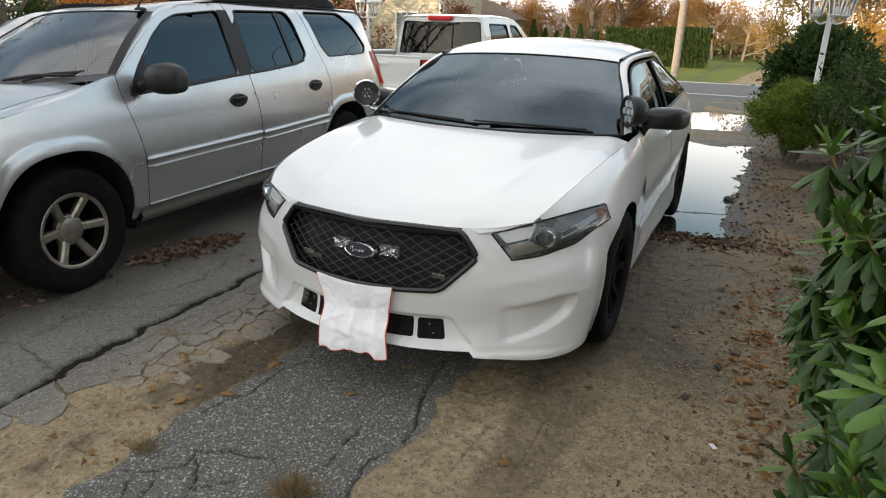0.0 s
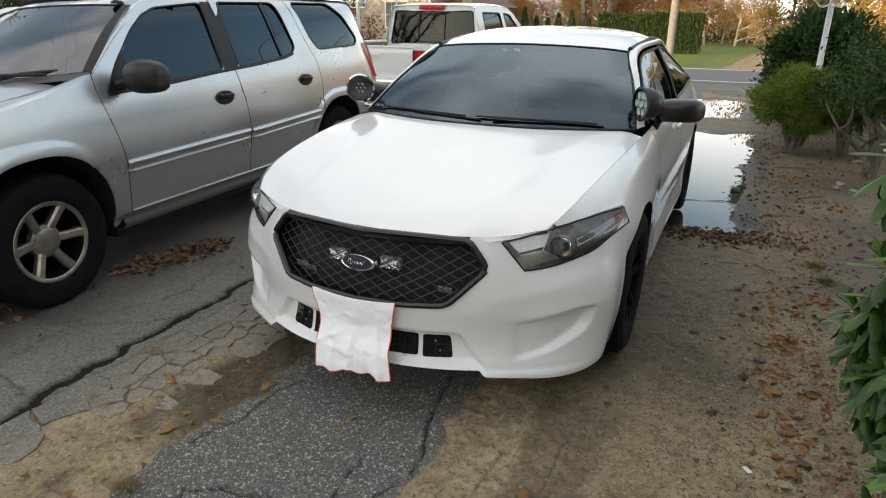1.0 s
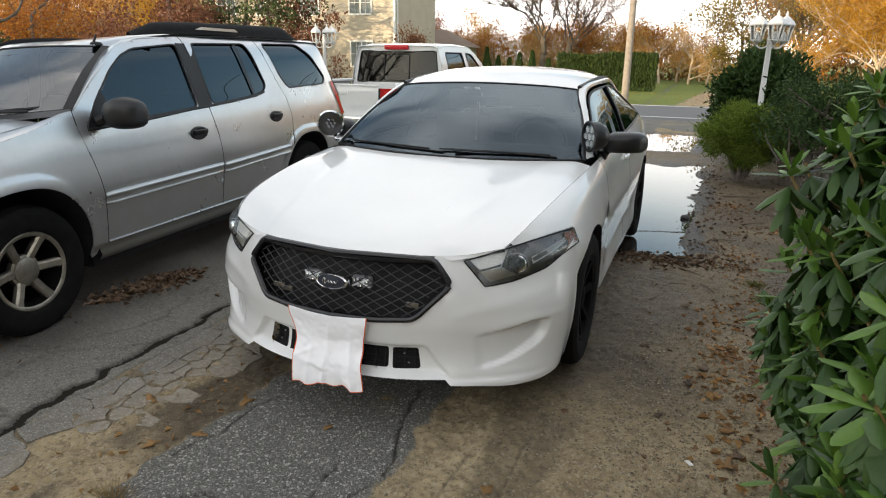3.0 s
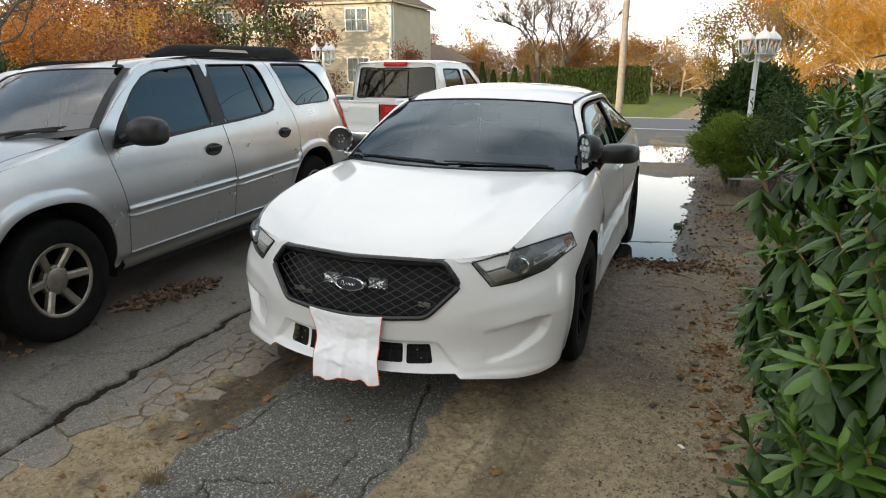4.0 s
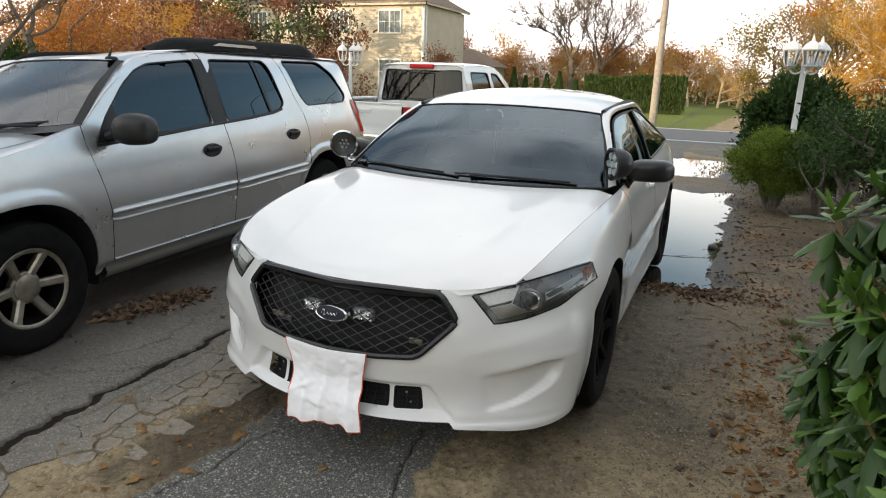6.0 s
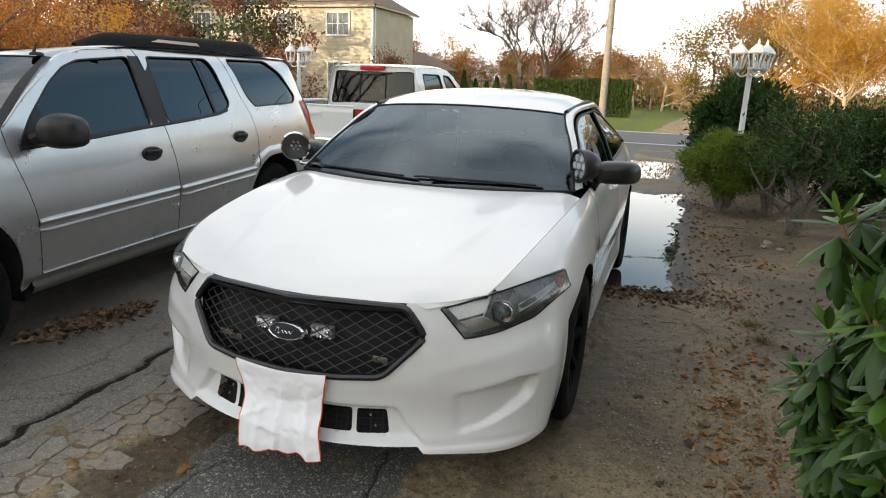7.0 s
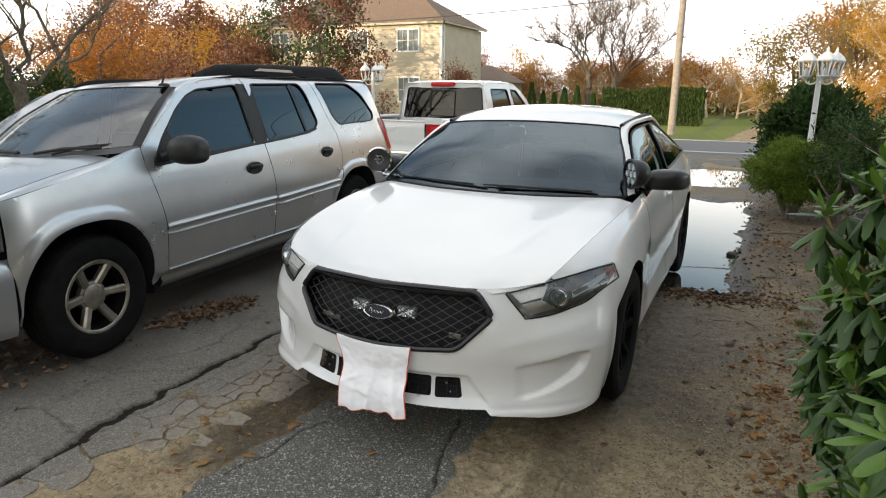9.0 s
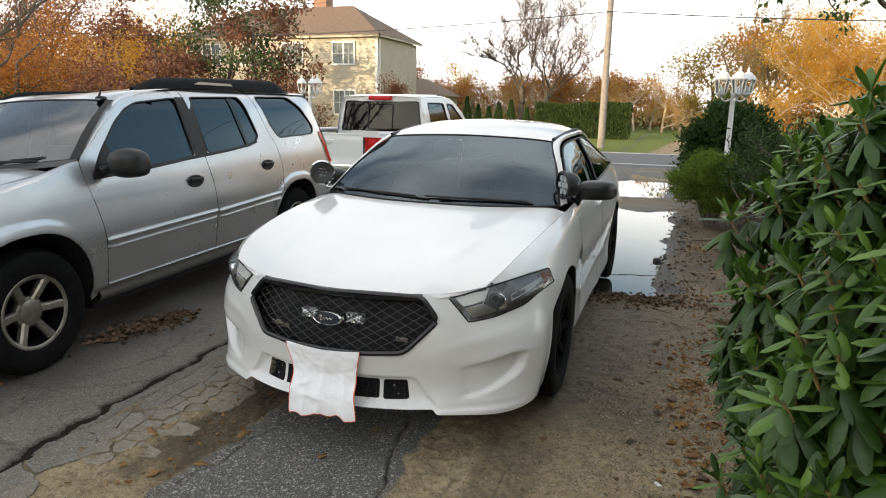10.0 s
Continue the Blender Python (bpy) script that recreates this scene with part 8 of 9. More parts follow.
# gnarled shrub with bare twisted stems under a thin dark crown
gn = thing("gnarled_shrub", pose(2.68, 6.25, 0), "old shrub with twisted bare grey stems and thin dark crown", "shrub")
rng = np.random.default_rng(77)
GNARL = plain("grey_gnarled_bark", (0.115, 0.098, 0.08), 0.9, vary=0.4, scale=40, bump=0.9)
tips = []
for k, (ax, ay, h, r) in enumerate(((-0.10, 0.05, 0.85, 0.050), (0.10, -0.08, 0.95, 0.055), (0.34, 0.05, 0.80, 0.042), (-0.30, -0.10, 0.50, 0.034), (0.06, 0.16, 1.0, 0.044))):
    pts = [np.array((ax * 0.15, ay * 0.3, -0.03))]
    for j in range(1, 8):
        t = j / 7
        pts.append(np.array((ax * t + 0.055 * math.sin(5 * t + k * 2), ay * t + 0.05 * math.cos(6 * t + k), h * t)) + rng.normal(size=3) * 0.016)
    g = Geo().tube([tuple(q) for q in spline([tuple(q) for q in pts], 22)], list(np.linspace(r * 1.25, r * 0.6, 22)), 8)
    for j in (3, 4, 5, 6, 7, 7):
        e = pts[j] + np.array((rng.normal() * 0.20, rng.normal() * 0.20, rng.uniform(0.15, 0.42)))
        g.tube([tuple(q) for q in spline([tuple(pts[j]), tuple((pts[j] + e) / 2 + rng.normal(size=3) * 0.04), tuple(e)], 8)], list(np.linspace(r * 0.42, 0.006, 8)), 6)
        if e[2] > 0.6:
            tips.append(e)
    g.ob("stem", GNARL, gn)
n = 4600
pick = rng.integers(0, len(tips), n)
p = np.array(tips)[pick] + rng.normal(size=(n, 3)) * (0.11, 0.12, 0.09) + (0.06, 0, 0.04)
p = p[p[:, 2] > 0.66]
n = len(p)
v, f = leaf_cloud(p, rng.normal(size=(n, 3)) + (0, 0, 0.3), rng.uniform(0.045, 0.08, n), rng, shape=0.36)
tri_ob("crown", v, f, M_BUSHDARK, gn)

# clipped hedge and small cones across the road
hedge = thing("hedge", pose(-3.9, 35.8, 0), "clipped green arborvitae hedge on the far lawn", "hedge")
rng = np.random.default_rng(61)
n = 11000
p = np.stack([rng.uniform(-2.7, 2.7, n), rng.uniform(-0.62, 0.62, n), rng.uniform(0.0, 1.0, n) ** 0.8 * 1.86], 1)
p[: n // 2, 1] = -0.62 + rng.normal(size=n // 2) * 0.04
p[:, 2] *= 0.90 + 0.20 * fbm(p[:, 0], p[:, 1], 0.9, 7)
v, f = leaf_cloud(p, np.stack([rng.normal(size=n) * 0.3, rng.normal(size=n) * 0.4 - 0.3, np.full(n, 1.0)], 1), rng.uniform(0.14, 0.26, n), rng, shape=0.34)
tri_ob("hedge_foliage", v, f, M_HEDGE, hedge)
Geo().box((-2.55, -0.42, -0.05), (2.55, 0.42, 1.45), 0.2).ob("hedge_core", M_BUSHDARK, hedge)


def cone_tree(at, h, seed):
    rng = np.random.default_rng(seed)
    t = thing("cone_tree", pose(*at), "small dark conical arborvitae on the far lawn", "tree", "row of small conical evergreens")
    n = 1300
    z = rng.uniform(0, 1, n) ** 1.2
    a = rng.uniform(0, 2 * math.pi, n)
    r = (1 - z) * 0.36 * h * 0.55 * rng.uniform(0.7, 1.1, n) + 0.03
    p = np.stack([r * np.cos(a), r * np.sin(a), z * h], 1)
    v, f = leaf_cloud(p, np.stack([np.cos(a) * 0.4, np.sin(a) * 0.4, np.full(n, 1.0)], 1), rng.uniform(0.1, 0.22, n), rng, shape=0.3)
    tri_ob("foliage", v, f, M_BUSHDARK, t)
    Geo().tube([(0, 0, -0.05), (0, 0, h * 0.8)], [0.05, 0.02], 6).ob("trunk", M_BARK, t)


for k, (x, y, h) in enumerate(((-11.2, 36.5, 2.2), (-10.5, 36.6, 1.7), (-9.8, 36.6, 1.6), (-9.1, 36.3, 1.9), (-8.3, 36.2, 2.0), (-7.4, 36.5, 1.6))):
    cone_tree((x, y, 0), h, 80 + k)
clump("shrub", (4.4, 40.0, 0), (2.2, 1.2, 0.9), 3500, 0.20, M_OLIVE, "low olive shrub at the wood's edge", "shrub", 90, 0.4, 6)
clump("shrub", (-13.7, 7.6, 0), (1.0, 1.4, 1.05), 9000, 0.09, M_BUSHDARK, "dark shrubs below the bare tree", "shrub", 91, 0.4, 6)
clump("shrub", (-16.6, 7.2, 0), (1.6, 1.6, 1.25), 9000, 0.11, M_BUSHDARK, "dark shrubs below the bare tree", "shrub", 92, 0.4, 6)

# ---- rhododendron beside the drive: whorls of long leaves ----
rhodo = thing("rhododendron", pose(2.95, -0.6, 0), "tall rhododendron with whorls of long glossy green leaves", "shrub")
rng = np.random.default_rng(101)


def rhodo_leaf(curl, name):
    """One leaf along +y, 1 long, its blade arched and folded."""
    v = []
    for t, w in ((0.0, 0.018), (0.27, 0.100), (0.58, 0.152), (0.87, 0.105), (1.0, 0.018)):
        z = -curl * t * t
        v += [(-w, t, z - 0.34 * w), (0, t, z), (w, t, z - 0.34 * w)]
    return np.array(v), [(i * 3 + j, i * 3 + j + 1, i * 3 + j + 4, i * 3 + j + 3) for i in range(4) for j in range(2)]


LEAVES = [rhodo_leaf(c, "leaf") for c in (0.10, 0.22, 0.36)]
LEAF_MESH = {}
for young, mat in ((0, M_RHODO), (1, M_RHODO_NEW)):
    for kind, (v, f) in enumerate(LEAVES):
        me = bpy.data.meshes.new("leaf")
        me.from_pydata([tuple(p) for p in v], [], f)
        me.materials.append(mat)
        me.polygons.foreach_set("use_smooth", [True] * len(f))
        LEAF_MESH[young, kind] = me

# the shrub's outside: a foot line in plan and, with height, how far it draws in
FOOT = spline([(2.10, -1.45), (1.86, -1.22), (1.74, -0.8), (1.75, -0.3), (1.82, 0.10), (1.98, 0.42), (2.30, 0.66), (2.75, 0.78), (3.3, 0.80)], 120) - np.array((0.025, 0.0))
FOOT_S = np.r_[0, np.cumsum(np.linalg.norm(np.diff(FOOT, axis=0), axis=1))]
draw_in = curve_of((0.0, 0.20), (0.25, 0.12), (0.6, 0.02), (1.05, 0.02), (1.30, 0.045), (1.45, 0.10), (1.55, 0.17), (1.65, 0.27), (1.80, 0.46), (1.95, 0.70), (2.10, 1.05))
HOME = Vector((2.95, -0.6, 0))


def whorl_at(s, z, deep):
    """Where a shoot ends on the shrub's outside and which way it leans."""
    x, y = np.interp(s, FOOT_S, FOOT[:, 0]), np.interp(s, FOOT_S, FOOT[:, 1])
    i = min(int(np.searchsorted(FOOT_S, s)), len(FOOT) - 2)
    t = FOOT[i + 1] - FOOT[max(i - 1, 0)]
    t = t / np.linalg.norm(t)
    out = Vector((-t[1], t[0], 0))
    lump = 0.07 * math.sin(5.1 * s + 3.0 * z) + 0.05 * math.sin(9.7 * s - 7.0 * z + 1)
    p = Vector((x, y, z)) - out * (float(draw_in(z)) + deep + lump)
    return p - HOME, (out * (0.75 - 0.35 * z / 1.9) + Vector((0, 0, 0.85))).normalized()


whorls = []
for layer, count in ((0.0, 760), (0.11, 640), (0.24, 420), (0.42, 160)):
    for k in range(count):
        s = FOOT_S[-1] * rng.uniform(0, 1)
        z = 0.10 + 1.98 * rng.uniform(0, 1) ** 0.88
        whorls.append((*whorl_at(s, z, layer + abs(rng.normal()) * 0.045), layer))
for k in range(520):  # the side away from the lane, and the crown
    a = rng.uniform(-2.2, 1.2)
    r = 1.0 if k < 330 else rng.uniform(0, 1) ** 0.5
    z = 0.15 + 1.7 * rng.uniform(0, 1) if k < 330 else 1.98 - 0.25 * r * r + rng.normal() * 0.06
    out = Vector((math.cos(a), math.sin(a), 0.0))
    p = Vector((0.12 + 0.88 * r * math.cos(a), -0.02 + 0.98 * r * math.sin(a), z)) + out * 0.06 * rng.normal()
    whorls.append((p, (out * 0.6 * r + Vector((0, 0, 0.85))).normalized(), 0.15))
spots = []
for p, o, layer in whorls:
    o = (o + Vector(rng.normal(size=3)) * 0.22).normalized()
    side = o.orthogonal().normalized()
    other = o.cross(side)
    turn = rng.uniform(0, 6.28)
    size = rng.uniform(0.55, 0.78)
    rows = [(4, 0.32, 0.80, 0.105, 0.0, 1), (4, 0.75, 0.25, 0.135, -0.012, 1), (8, 1.0, -0.55, 0.160, -0.040, 0), (8, 0.85, -1.20, 0.160, -0.080, 0)]
    if rng.uniform() < 0.30 or layer > 0.2:
        rows = rows[1:] if layer < 0.2 else rows[2:]
    for n, flat, rise, L, drop, young in rows:
        for k in range(n):
            b = turn + k * 2 * math.pi / n + rng.normal() * 0.22
            d = (side * math.cos(b) + other * math.sin(b)) * flat + o * (rise + rng.normal() * 0.14) * 0.6 + Vector((0, 0, rise * 0.5))
            d.normalize()
            up = Vector((0, 0, 1)) + o * 0.5 + Vector(rng.normal(size=3)) * 0.12
            xax = d.cross(up).normalized()
            zax = xax.cross(d)
            q = p + o * drop
            ln = L * size * rng.uniform(0.85, 1.15)
            m = Matrix(((xax.x, d.x, zax.x, q.x), (xax.y, d.y, zax.y, q.y), (xax.z, d.z, zax.z, q.z), (0, 0, 0, 1))) @ Matrix.Diagonal((ln, ln, ln, 1))
            # lower rosettes mostly take the dark leaf colour, painting the shade near the foot
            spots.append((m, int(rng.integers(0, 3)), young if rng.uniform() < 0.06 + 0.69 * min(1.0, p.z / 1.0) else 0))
        turn += 0.5
# the leaves beside the lane stand singly, the rest are one mass of each leaf colour
spots.sort(key=lambda q: abs(q[0].translation.x + 1.25) + 0.4 * abs(q[0].translation.y - 0.2) + 0.15 * abs(q[0].translation.z - 1.0))
single, rest = spots[:300], spots[300:]
for age, mat, label in ((0, M_RHODO, "dark drooping older leaves and low rosettes darkened for shade"), (1, M_RHODO_NEW, "fresh green leaf rosettes")):
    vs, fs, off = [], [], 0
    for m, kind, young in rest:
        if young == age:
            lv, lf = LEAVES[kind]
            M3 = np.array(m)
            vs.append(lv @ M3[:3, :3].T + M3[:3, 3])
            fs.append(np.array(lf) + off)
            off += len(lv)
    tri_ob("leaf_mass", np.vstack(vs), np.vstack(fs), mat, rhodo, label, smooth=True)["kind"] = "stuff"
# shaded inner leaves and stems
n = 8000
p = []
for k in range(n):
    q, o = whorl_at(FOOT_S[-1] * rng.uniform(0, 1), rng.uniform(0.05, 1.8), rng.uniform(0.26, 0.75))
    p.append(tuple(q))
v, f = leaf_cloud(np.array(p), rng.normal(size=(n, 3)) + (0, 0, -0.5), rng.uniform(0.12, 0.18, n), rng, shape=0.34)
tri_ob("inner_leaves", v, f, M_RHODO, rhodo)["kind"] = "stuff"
g = Geo()
for p, o, layer in whorls[:1000]:
    low = p - o * rng.uniform(0.10, 0.16)
    foot = low + Vector((-p.x * 0.0 + 0.22, rng.normal() * 0.08, -rng.uniform(0.12, 0.35)))
    foot.z = max(foot.z, 0.0)
    g.tube([tuple(q) for q in spline([tuple(foot), tuple(low), tuple(p)], 6)], list(np.linspace(0.0065, 0.0042, 6)), 5, caps=False)
g.ob("stem_mass", M_STEM, rhodo)["kind"] = "stuff"
g = Geo()
for k in range(16):
    y = rng.uniform(-0.45, 0.95)
    a = Vector((rng.uniform(-0.5, 0.3), y * 0.6, -0.02))
    b = Vector((rng.uniform(-0.85, 0.4), y, rng.uniform(0.8, 1.4)))
    g.tube([tuple(q) for q in spline([tuple(a), tuple((a + b) / 2 + Vector(rng.normal(size=3)) * 0.08), tuple(b)], 9)], list(np.linspace(0.022, 0.010, 9)), 6, caps=False)
g.ob("old_stems", M_BARK, rhodo)["kind"] = "stuff"
for m, kind, young in single:
    ob = new("leaf", LEAF_MESH[young, kind])
    ob.parent = rhodo
    ob.matrix_basis = m


# ---- litter, stones, tufts ----
def litter(name, n, place, size, mat, label, category, seed, kind="stuff", curl=0.5):
    rng = np.random.default_rng(seed)
    xy = np.array([place(rng) for _ in range(n)])
    z = ground_layers(xy[:, 0], xy[:, 1])[0] + rng.uniform(0.001, 0.009, n)
    a = rng.uniform(0, 2 * math.pi, n)
    d = np.stack([np.cos(a), np.sin(a), rng.normal(size=n) * 0.12], 1)
    up = np.stack([rng.normal(size=n) * 0.2, rng.normal(size=n) * 0.2, np.ones(n)], 1)
    v, f = leaf_cloud(np.column_stack([xy, z]), d, rng.uniform(0.5, 1.3, n) * size, rng, fold=curl, shape=0.66, roll=np.cross(d, up))
    return tagged(tri_ob(name, v, f, mat), label, category, kind=kind)


litter("leaf_pile", 800, lambda r: (lambda t: (-2.16 + 0.10 * t + r.normal() * 0.075 * (1.15 - abs(t - 0.5)), 0.62 + 0.68 * t + r.normal() * 0.05))(r.uniform(0, 1)), 0.052, M_LITTER, "drift of dry brown leaves on the asphalt beside the SUV", "leaf litter", 201)
litter("leaf_pile", 220, lambda r: (-2.40 + r.normal() * 0.2, -0.2 + r.normal() * 0.35), 0.05, M_LITTER, "scattered dry leaves under the SUV", "leaf litter", 202)
litter("leaf_litter", 260, lambda r: (lambda y: (2.12 + 0.13 * math.sin(y * 2.3) + abs(r.normal()) * 0.55 - 0.28 * r.uniform(0, 1) ** 2, y))(r.choice((1.2, 2.0, 2.6, 3.4, 4.1, 5.0, 5.8, 7.0, 8.4)) + r.normal() * 0.38), 0.045, M_LITTER, "brown leaf litter along the shrub bed", "leaf litter", 203)
litter("leaf_litter", 300, lambda r: (lambda c: (c[0] + r.normal() * 0.10, c[1] + r.normal() * 0.14))(((1.72, 1.05), (1.70, 1.35), (1.62, 1.75), (1.80, 2.15), (1.95, 3.5), (2.15, 4.6), (1.85, 5.6))[int(r.integers(0, 7))]), 0.042, M_LITTER_RUST, "rust-coloured leaves lying in drifts on the shrub bed", "leaf litter", 210)
litter("leaf_litter", 60, lambda r: (1.70 + r.normal() * 0.07, r.uniform(0.1, 1.5)), 0.05, M_LITTER_GOLD, "ochre leaves at the rhododendron's foot", "leaf litter", 211)
litter("leaf_litter", 1500, lambda r: (lambda y: (1.62 + abs(r.normal()) * 0.42 + 0.10 * math.sin(y * 3.1), y + r.normal() * 0.2))(r.uniform(2.2, 8.6)), 0.020, M_LITTER_TAN, "crumbled leaf scraps over the shrub bed", "leaf litter", 212)
litter("leaf_litter", 480, lambda r: (1.20 + r.normal() * 0.28, 3.22 + r.normal() * 0.13), 0.05, M_LITTER, "wet leaves washed up at the puddle's edge", "leaf litter", 204)
litter("leaf_litter", 260, lambda r: (1.60 + r.normal() * 0.16, r.uniform(3.2, 9.0)), 0.045, M_LITTER, "wet leaves along the puddle's rim", "leaf litter", 205)
litter("leaf_litter", 380, lambda r: (1.90 - abs(r.normal()) * 0.15 + 0.12 * r.uniform(0, 1), r.choice((-0.5, -0.1, 0.35, 0.8, 1.1, 1.7, 2.3, 3.0)) + r.normal() * 0.26), 0.034, M_LITTER_RUST, "leaves gathered under the rhododendron's edge", "leaf litter", 206)
litter("leaf_litter", 45, lambda r: (r.uniform(0.9, 1.7), r.uniform(-0.8, 3.2)), 0.035, M_LITTER_TAN, "small leaf scraps on the dirt", "leaf litter", 207)
litter("leaf_litter", 70, lambda r: (-0.66 + r.normal() * 0.12, r.uniform(-1.1, 0.6)), 0.04, M_LITTER_GOLD, "tan leaf scraps in the dirt trough", "leaf litter", 208)
litter("leaf_litter", 700, lambda r: (r.uniform(-6, 8), r.uniform(24, 36)), 0.065, M_LITTER_GOLD, "yellow leaves on the far lawn", "leaf litter", 209)


def fallen_leaf(x, y, size, mat, label, seed):
    """One lobed leaf lying curled on the ground."""
    rng = np.random.default_rng(seed)
    ring, ph = [], rng.uniform(0, 6)
    for k in range(18):
        a = 2 * math.pi * k / 18
        r = size * (0.46 + 0.13 * math.cos(3 * a + ph) + 0.10 * math.cos(5 * a - ph) + 0.10 * rng.normal()) * (0.75 + 0.35 * math.cos(a))
        ring.append((r * math.cos(a), r * math.sin(a), 0.006 + 0.25 * r * (0.5 + 0.5 * math.sin(2 * a + rng.uniform(0, 1)))))
    v = [(0, 0, 0.004)] + ring + [(p[0], p[1], p[2] - 0.0015) for p in ring] + [(0, 0, 0.0025)]
    f = [(0, 1 + k, 1 + (k + 1) % 18) for k in range(18)] + [(37, 19 + (k + 1) % 18, 19 + k) for k in range(18)] + [(1 + k, 19 + k, 19 + (k + 1) % 18, 1 + (k + 1) % 18) for k in range(18)]
    ob = mesh_ob("fallen_leaf", v, f, mat)
    ob.matrix_basis = pose(x, y, ground_z(x, y) + 0.001, rng.uniform(-6, 6), rng.uniform(-6, 6), rng.uniform(0, 360))
    return tagged(ob, label, "leaf", "single fallen leaves")


for k, (x, y, s, gold) in enumerate(((-0.902, -0.259, 0.085, 1), (-0.452, -0.093, 0.09, 1), (-0.468, -0.401, 0.065, 1), (-0.62, -0.52, 0.07, 1), (1.59, 1.15, 0.085, 0), (1.50, 0.95, 0.06, 0), (1.677, 0.254, 0.085, 1), (1.64, 0.88, 0.085, 1), (0.165, -0.80, 0.055, 1), (0.808, -0.282, 0.06, 1), (1.70, 0.55, 0.09, 1), (1.72, 0.35, 0.07, 0), (1.25, 1.35, 0.06, 0), (1.45, 2.1, 0.08, 0), (0.02, -0.15, 0.05, 1), (-1.55, 1.0, 0.06, 0), (1.38, 0.55, 0.05, 0))):
    fallen_leaf(x, y, s, M_LITTER_GOLD if gold else M_LITTER, "ochre fallen leaf lying on the driveway" if gold else "brown fallen leaf lying on the dirt", 300 + k)
chip = mesh_ob("paper_scrap", *(lambda g: (g.v, g.f))(Geo().box((-0.022, -0.010, 0), (0.022, 0.010, 0.004), 0.001)), M_TRIM)
chip.matrix_basis = pose(1.534, 0.221, ground_z(1.534, 0.221) + 0.003, 4, 6, 120)
tagged(chip, "small white scrap lying on the dirt", "litter")


def pebbles(name, n, place, lo, hi, label, seed):
    rng = np.random.default_rng(seed)
    base = np.array([(1, 0, 0), (0, 1, 0), (-1, 0, 0), (0, -1, 0), (0.1, 0.1, 0.7), (0, 0, -0.5)], float)
    tri = np.array([(0, 1, 4), (1, 2, 4), (2, 3, 4), (3, 0, 4), (1, 0, 5), (2, 1, 5), (3, 2, 5), (0, 3, 5)])
    xy = np.array([place(rng) for _ in range(n)])
    z = ground_layers(xy[:, 0], xy[:, 1])[0]
    s = rng.uniform(lo, hi, n) * rng.uniform(0.4, 1, n)
    a = rng.uniform(0, 6.28, n)
    q = base[None] * (1 + rng.normal(size=(n, 6, 1)) * 0.25) * s[:, None, None]
    x = q[..., 0] * np.cos(a)[:, None] - q[..., 1] * np.sin(a)[:, None]
    y = q[..., 0] * np.sin(a)[:, None] + q[..., 1] * np.cos(a)[:, None]
    v = np.stack([x + xy[:, :1], y + xy[:, 1:], q[..., 2] + z[:, None] + 0.1 * s[:, None]], -1).reshape(-1, 3)
    f = (tri[None] + np.arange(n)[:, None, None] * 6).reshape(-1, 3)
    return tagged(tri_ob(name, v, f, M_PEBBLE), label, "gravel", kind="stuff")


pebbles("gravel", 9000, lambda r: (r.uniform(1.15, 1.95), r.uniform(-1.1, 1.8)), 0.0025, 0.009, "fine pale gravel along the rhododendron", 405)
pebbles("gravel", 9000, lambda r: (r.uniform(0.40, 1.95), r.uniform(-1.1, 3.2)), 0.0025, 0.009, "fine pale gravel pressed into the dirt", 401)
pebbles("gravel", 2500, lambda r: (r.uniform(-1.0, -0.45), r.uniform(-1.2, 1.0)), 0.002, 0.006, "grit in the sandy trough", 402)
pebbles("gravel", 2500, lambda r: (r.uniform(-3.0, -1.4), r.uniform(-1.0, 1.8)), 0.0015, 0.005, "loose grit on the old asphalt", 403)
pebbles("gravel", 1500, lambda r: (r.uniform(0.9, 2.6), r.uniform(3.0, 10.0)), 0.003, 0.012, "stones and crumbs round the puddle", 404)
stone = mesh_ob("stone", *(lambda g: (g.v, g.f))(Geo().lathe([(0.0, -0.03), (0.05, -0.02), (0.062, 0.01), (0.045, 0.045), (0.0, 0.055)], Matrix.Diagonal((1.2, 0.9, 1, 1)), 9)), plain("wet_dark_stone", (0.05, 0.048, 0.045), 0.4, bump=0.5))
stone.matrix_basis = pose(1.37, 4.85, -0.01, 0, 0, 30) @ Matrix.Diagonal((0.72, 0.72, 0.72, 1))
tagged(stone, "dark wet stone standing in the puddle", "stone")


def fallen_stick(x, y, length, turn, thick, seed):
    """A crooked bit of branch lying on the ground."""
    rng = np.random.default_rng(seed)
    pts = [((t - 0.5) * length, 0.03 * length * math.sin(5 * t + seed) + rng.normal() * 0.01 * length, thick * (0.8 + 0.5 * math.sin(3 * t))) for t in np.linspace(0, 1, 9)]
    g = Geo().tube(pts, list(np.linspace(thick, thick * 0.5, 9)), 6)
    k = pts[5]
    g.tube([k, (k[0] + 0.12 * length, k[1] + 0.10 * length, k[2] + thick), (k[0] + 0.22 * length, k[1] + 0.16 * length, k[2] + thick * 0.6)], [thick * 0.5, thick * 0.4, thick * 0.25], 5)
    ob = g.ob("stick", M_DEADWOOD)
    ob.matrix_basis = pose(x, y, ground_z(x, y), 0, 0, turn)
    return tagged(ob, "dry grey-brown stick lying on the shrub bed", "stick", "fallen sticks")


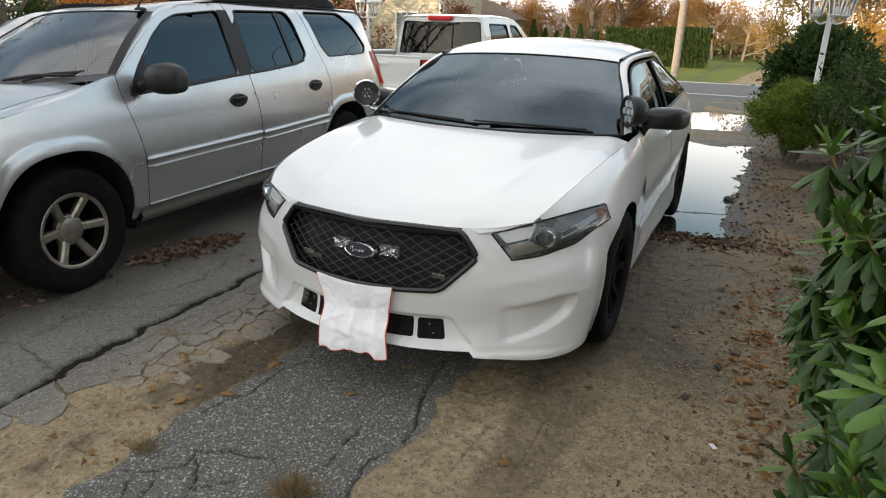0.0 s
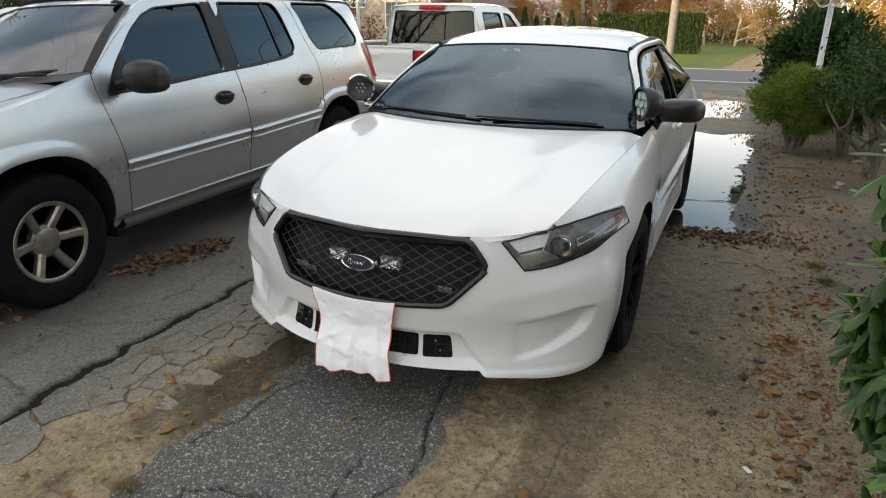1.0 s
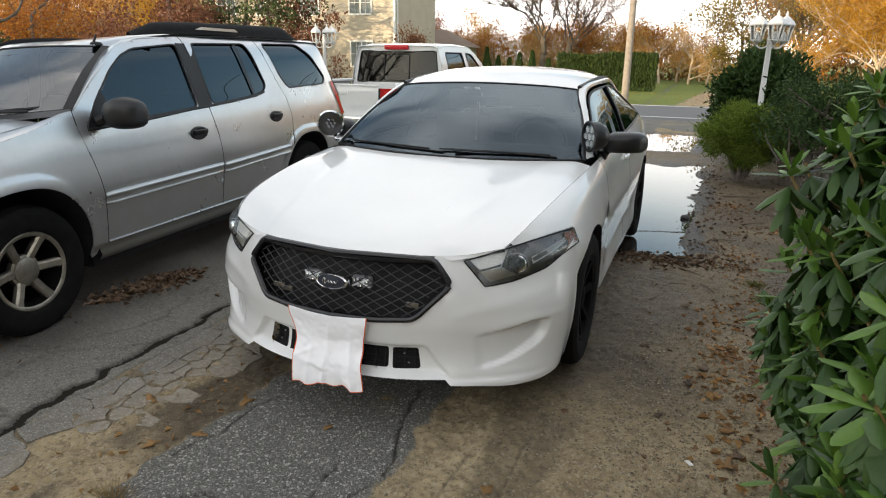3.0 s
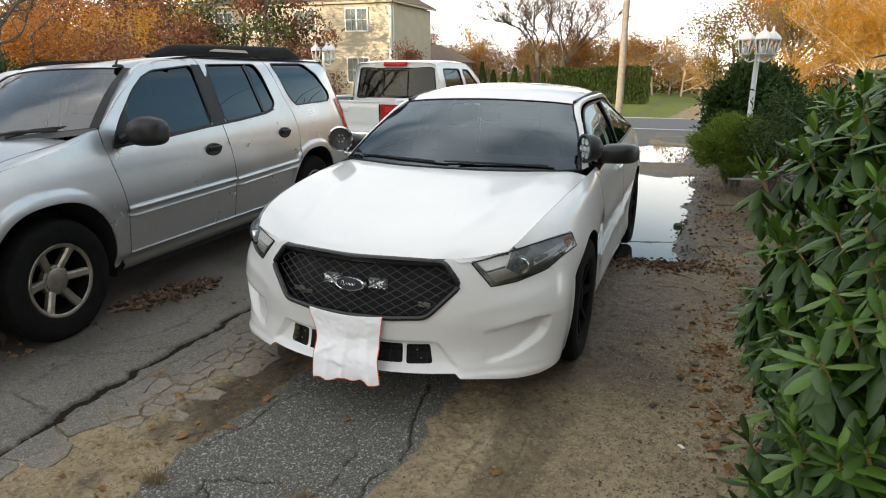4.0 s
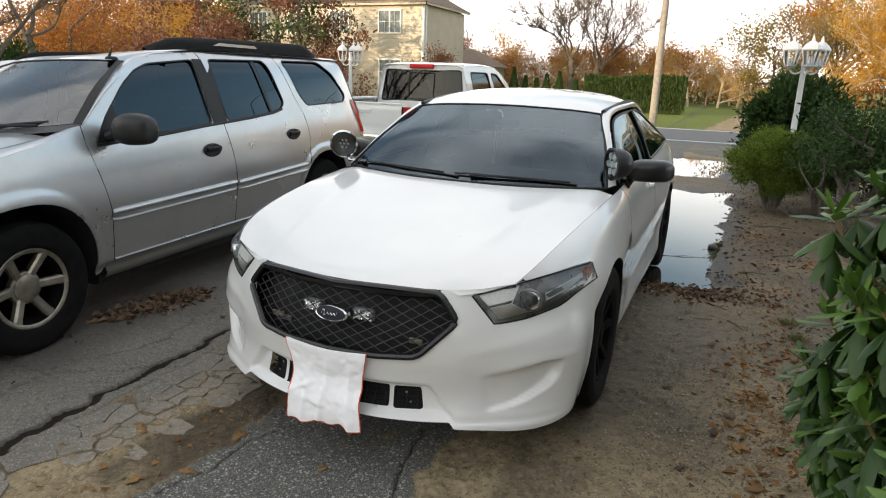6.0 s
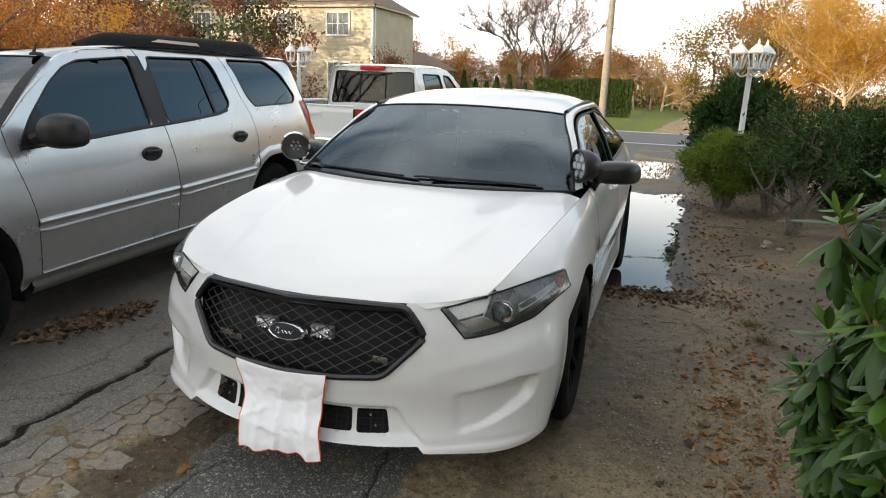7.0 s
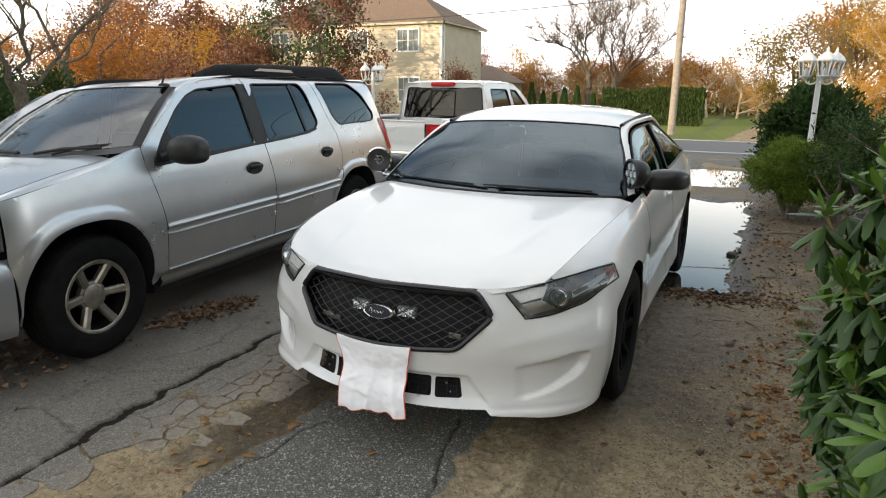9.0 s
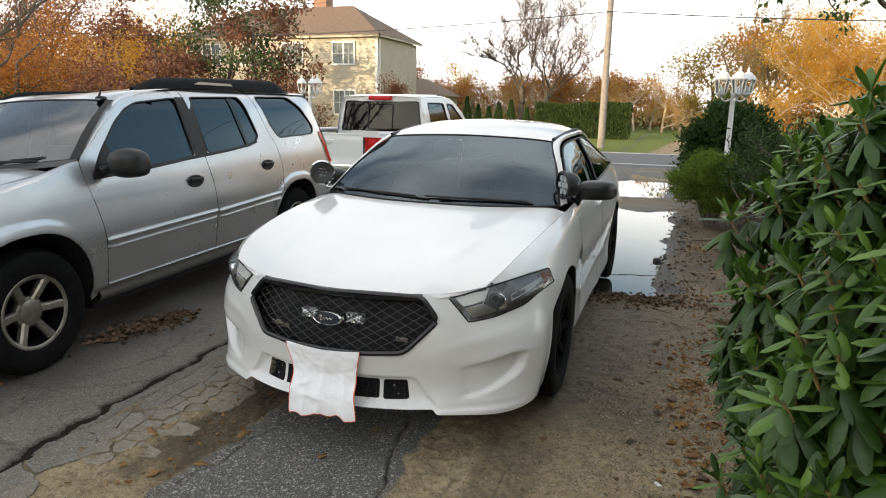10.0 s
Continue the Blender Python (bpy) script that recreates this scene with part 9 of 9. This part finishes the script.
M_DEADWOOD = plain("dead_wood", (0.17, 0.135, 0.10), 0.9, vary=0.35, scale=60, bump=0.6)
for k, (x, y, length, turn, thick) in enumerate(((1.98, 6.3, 0.42, 12, 0.016), (2.12, 6.15, 0.30, -25, 0.011), (1.46, 2.91, 0.20, -38, 0.008), (1.37, 2.58, 0.16, 15, 0.006), (1.72, 4.0, 0.22, 8, 0.009), (1.60, 2.55, 0.18, -55, 0.006), (2.05, 4.9, 0.26, 40, 0.009), (1.25, 2.2, 0.13, 70, 0.005), (1.75, 1.9, 0.15, -15, 0.005))):
    fallen_stick(x, y, length, turn, thick, 560 + k)


def rock(x, y, size, seed):
    """A rough lump half sunk in the soil."""
    rng = np.random.default_rng(seed)
    bm = bmesh.new()
    bmesh.ops.create_icosphere(bm, subdivisions=2, radius=size)
    for q in bm.verts:
        q.co = Vector((q.co.x * 1.25, q.co.y * 0.9, q.co.z * 0.62)) * (1 + 0.16 * rng.normal())
    bm.verts.index_update()
    ob = mesh_ob("rock", [q.co.copy() for q in bm.verts], [[q.index for q in f.verts] for f in bm.faces], M_ROCK, flat_angle=35)
    bm.free()
    ob.matrix_basis = pose(x, y, ground_z(x, y) + size * 0.25, 0, 0, rng.uniform(0, 360))
    return tagged(ob, "pale brown rock half sunk in the shrub bed", "rock", "rocks in the shrub bed")


M_ROCK = plain("pale_brown_rock", (0.24, 0.20, 0.16), 0.9, vary=0.35, scale=25, bump=0.7)
for k, (x, y, size) in enumerate(((2.58, 7.7, 0.13), (2.36, 5.60, 0.05), (2.30, 5.42, 0.035), (2.44, 5.30, 0.04), (2.72, 6.9, 0.09))):
    rock(x, y, size, 580 + k)


def tuft(x, y, n, h, mat, label, seed):
    rng = np.random.default_rng(seed)
    p = np.stack([rng.normal(size=n) * h * 0.45, rng.normal(size=n) * h * 0.35, np.zeros(n)], 1)
    d = np.stack([p[:, 0] / h * 0.9 + rng.normal(size=n) * 0.35, p[:, 1] / h * 0.9 + rng.normal(size=n) * 0.35, np.full(n, 0.8)], 1)
    v, f = leaf_cloud(p, d, rng.uniform(0.5, 1.1, n) * h, rng, shape=0.06)
    ob = tri_ob("grass_tuft", v, f, mat)
    ob.matrix_basis = pose(x, y, ground_z(x, y) - 0.002)
    return tagged(ob, label, "grass", kind="stuff")


tuft(0.22, -0.80, 260, 0.085, M_STRAW, "dry straw tuft growing from a crack", 501)
tuft(-0.46, -0.86, 160, 0.06, M_STRAW, "dry straw tuft at the patch's edge", 502)
tuft(0.16, 0.18, 90, 0.03, M_STRAW, "tiny dry tuft on the asphalt patch", 503)
for k, (x, y) in enumerate(((1.93, 2.75), (1.97, 2.45))):
    tuft(x, y, 200, 0.06, M_STRAWGREEN, "short green grass tuft by the shrub bed", 510 + k)

# ---- loose slabs of broken asphalt along the main crack ----
rng = np.random.default_rng(600)
seeds = []
for x, step in ((-1.17, 0.21), (-1.03, 0.15), (-0.925, 0.095), (-0.85, 0.085)):
    y = -1.4 + rng.uniform(0, step)
    while y < 1.9:
        seeds.append((x + rng.normal() * 0.030 - 0.05 * (y + 0.2) * (x < -0.9) * 0.8, y))
        y += step * rng.uniform(0.65, 1.45)
seeds = np.array(seeds)


def cell(i):
    """The ground nearest to seed i, cut from its neighbours."""
    c = seeds[i]
    poly = [c + np.array(q) for q in ((-0.14, -0.14), (0.14, -0.14), (0.14, 0.14), (-0.14, 0.14))]
    for j, o in enumerate(seeds):
        if j == i or np.linalg.norm(o - c) > 0.36:
            continue
        mid, n = (c + o) / 2, o - c
        out = []
        for a, b in zip(poly, poly[1:] + poly[:1]):
            da, db = (a - mid) @ n, (b - mid) @ n
            if da <= 0:
                out.append(a)
            if da * db < 0:
                out.append(a + (b - a) * da / (da - db))
        poly = out
    return c, [np.array((max(p[0], -1.262 - 0.05 * (p[1] + 0.5)), p[1])) for p in poly]


for i in range(len(seeds)):
    c, poly = cell(i)
    if len(poly) < 3 or c[0] > -0.85 + 0.04 * rng.normal() or (c[1] < -0.55 and c[0] > -1.12 + 0.05 * rng.normal()):
        continue
    size = np.mean([np.linalg.norm(p - c) for p in poly])
    k = 1 - (0.0032 + 0.0032 * smooth(c[0], -1.1, -0.88)) / max(size, 0.02)
    edge = [(tuple((p - c) * k)) for p in poly]
    edge = [q for a, b in zip(edge, edge[1:] + edge[:1]) for q in (a, tuple((np.array(a) + b) / 2 + rng.normal(size=2) * 0.009))]
    edge = rounded(edge, 0.010, 1)
    top = [(x, y, 0.0) for x, y in edge]
    lip = [(x * 0.95, y * 0.95, 0.003) for x, y in edge]
    low = [(x * 1.02, y * 1.02, -0.028) for x, y in edge]
    n = len(edge)
    f = [tuple(2 * n + q for q in range(n))] + [(r * n + q, r * n + (q + 1) % n, (r + 1) * n + (q + 1) % n, (r + 1) * n + q) for r in (0, 1) for q in range(n)]
    ob = mesh_ob("asphalt_slab", low + top + lip, f, M_SLABS, ground, smooth=False)
    ob.matrix_basis = pose(c[0], c[1], -0.009 - 0.005 * rng.uniform(0, 1) - 0.008 * smooth(c[0], -1.0, -0.8), rng.normal() * 1.0, rng.normal() * 1.0, 0)
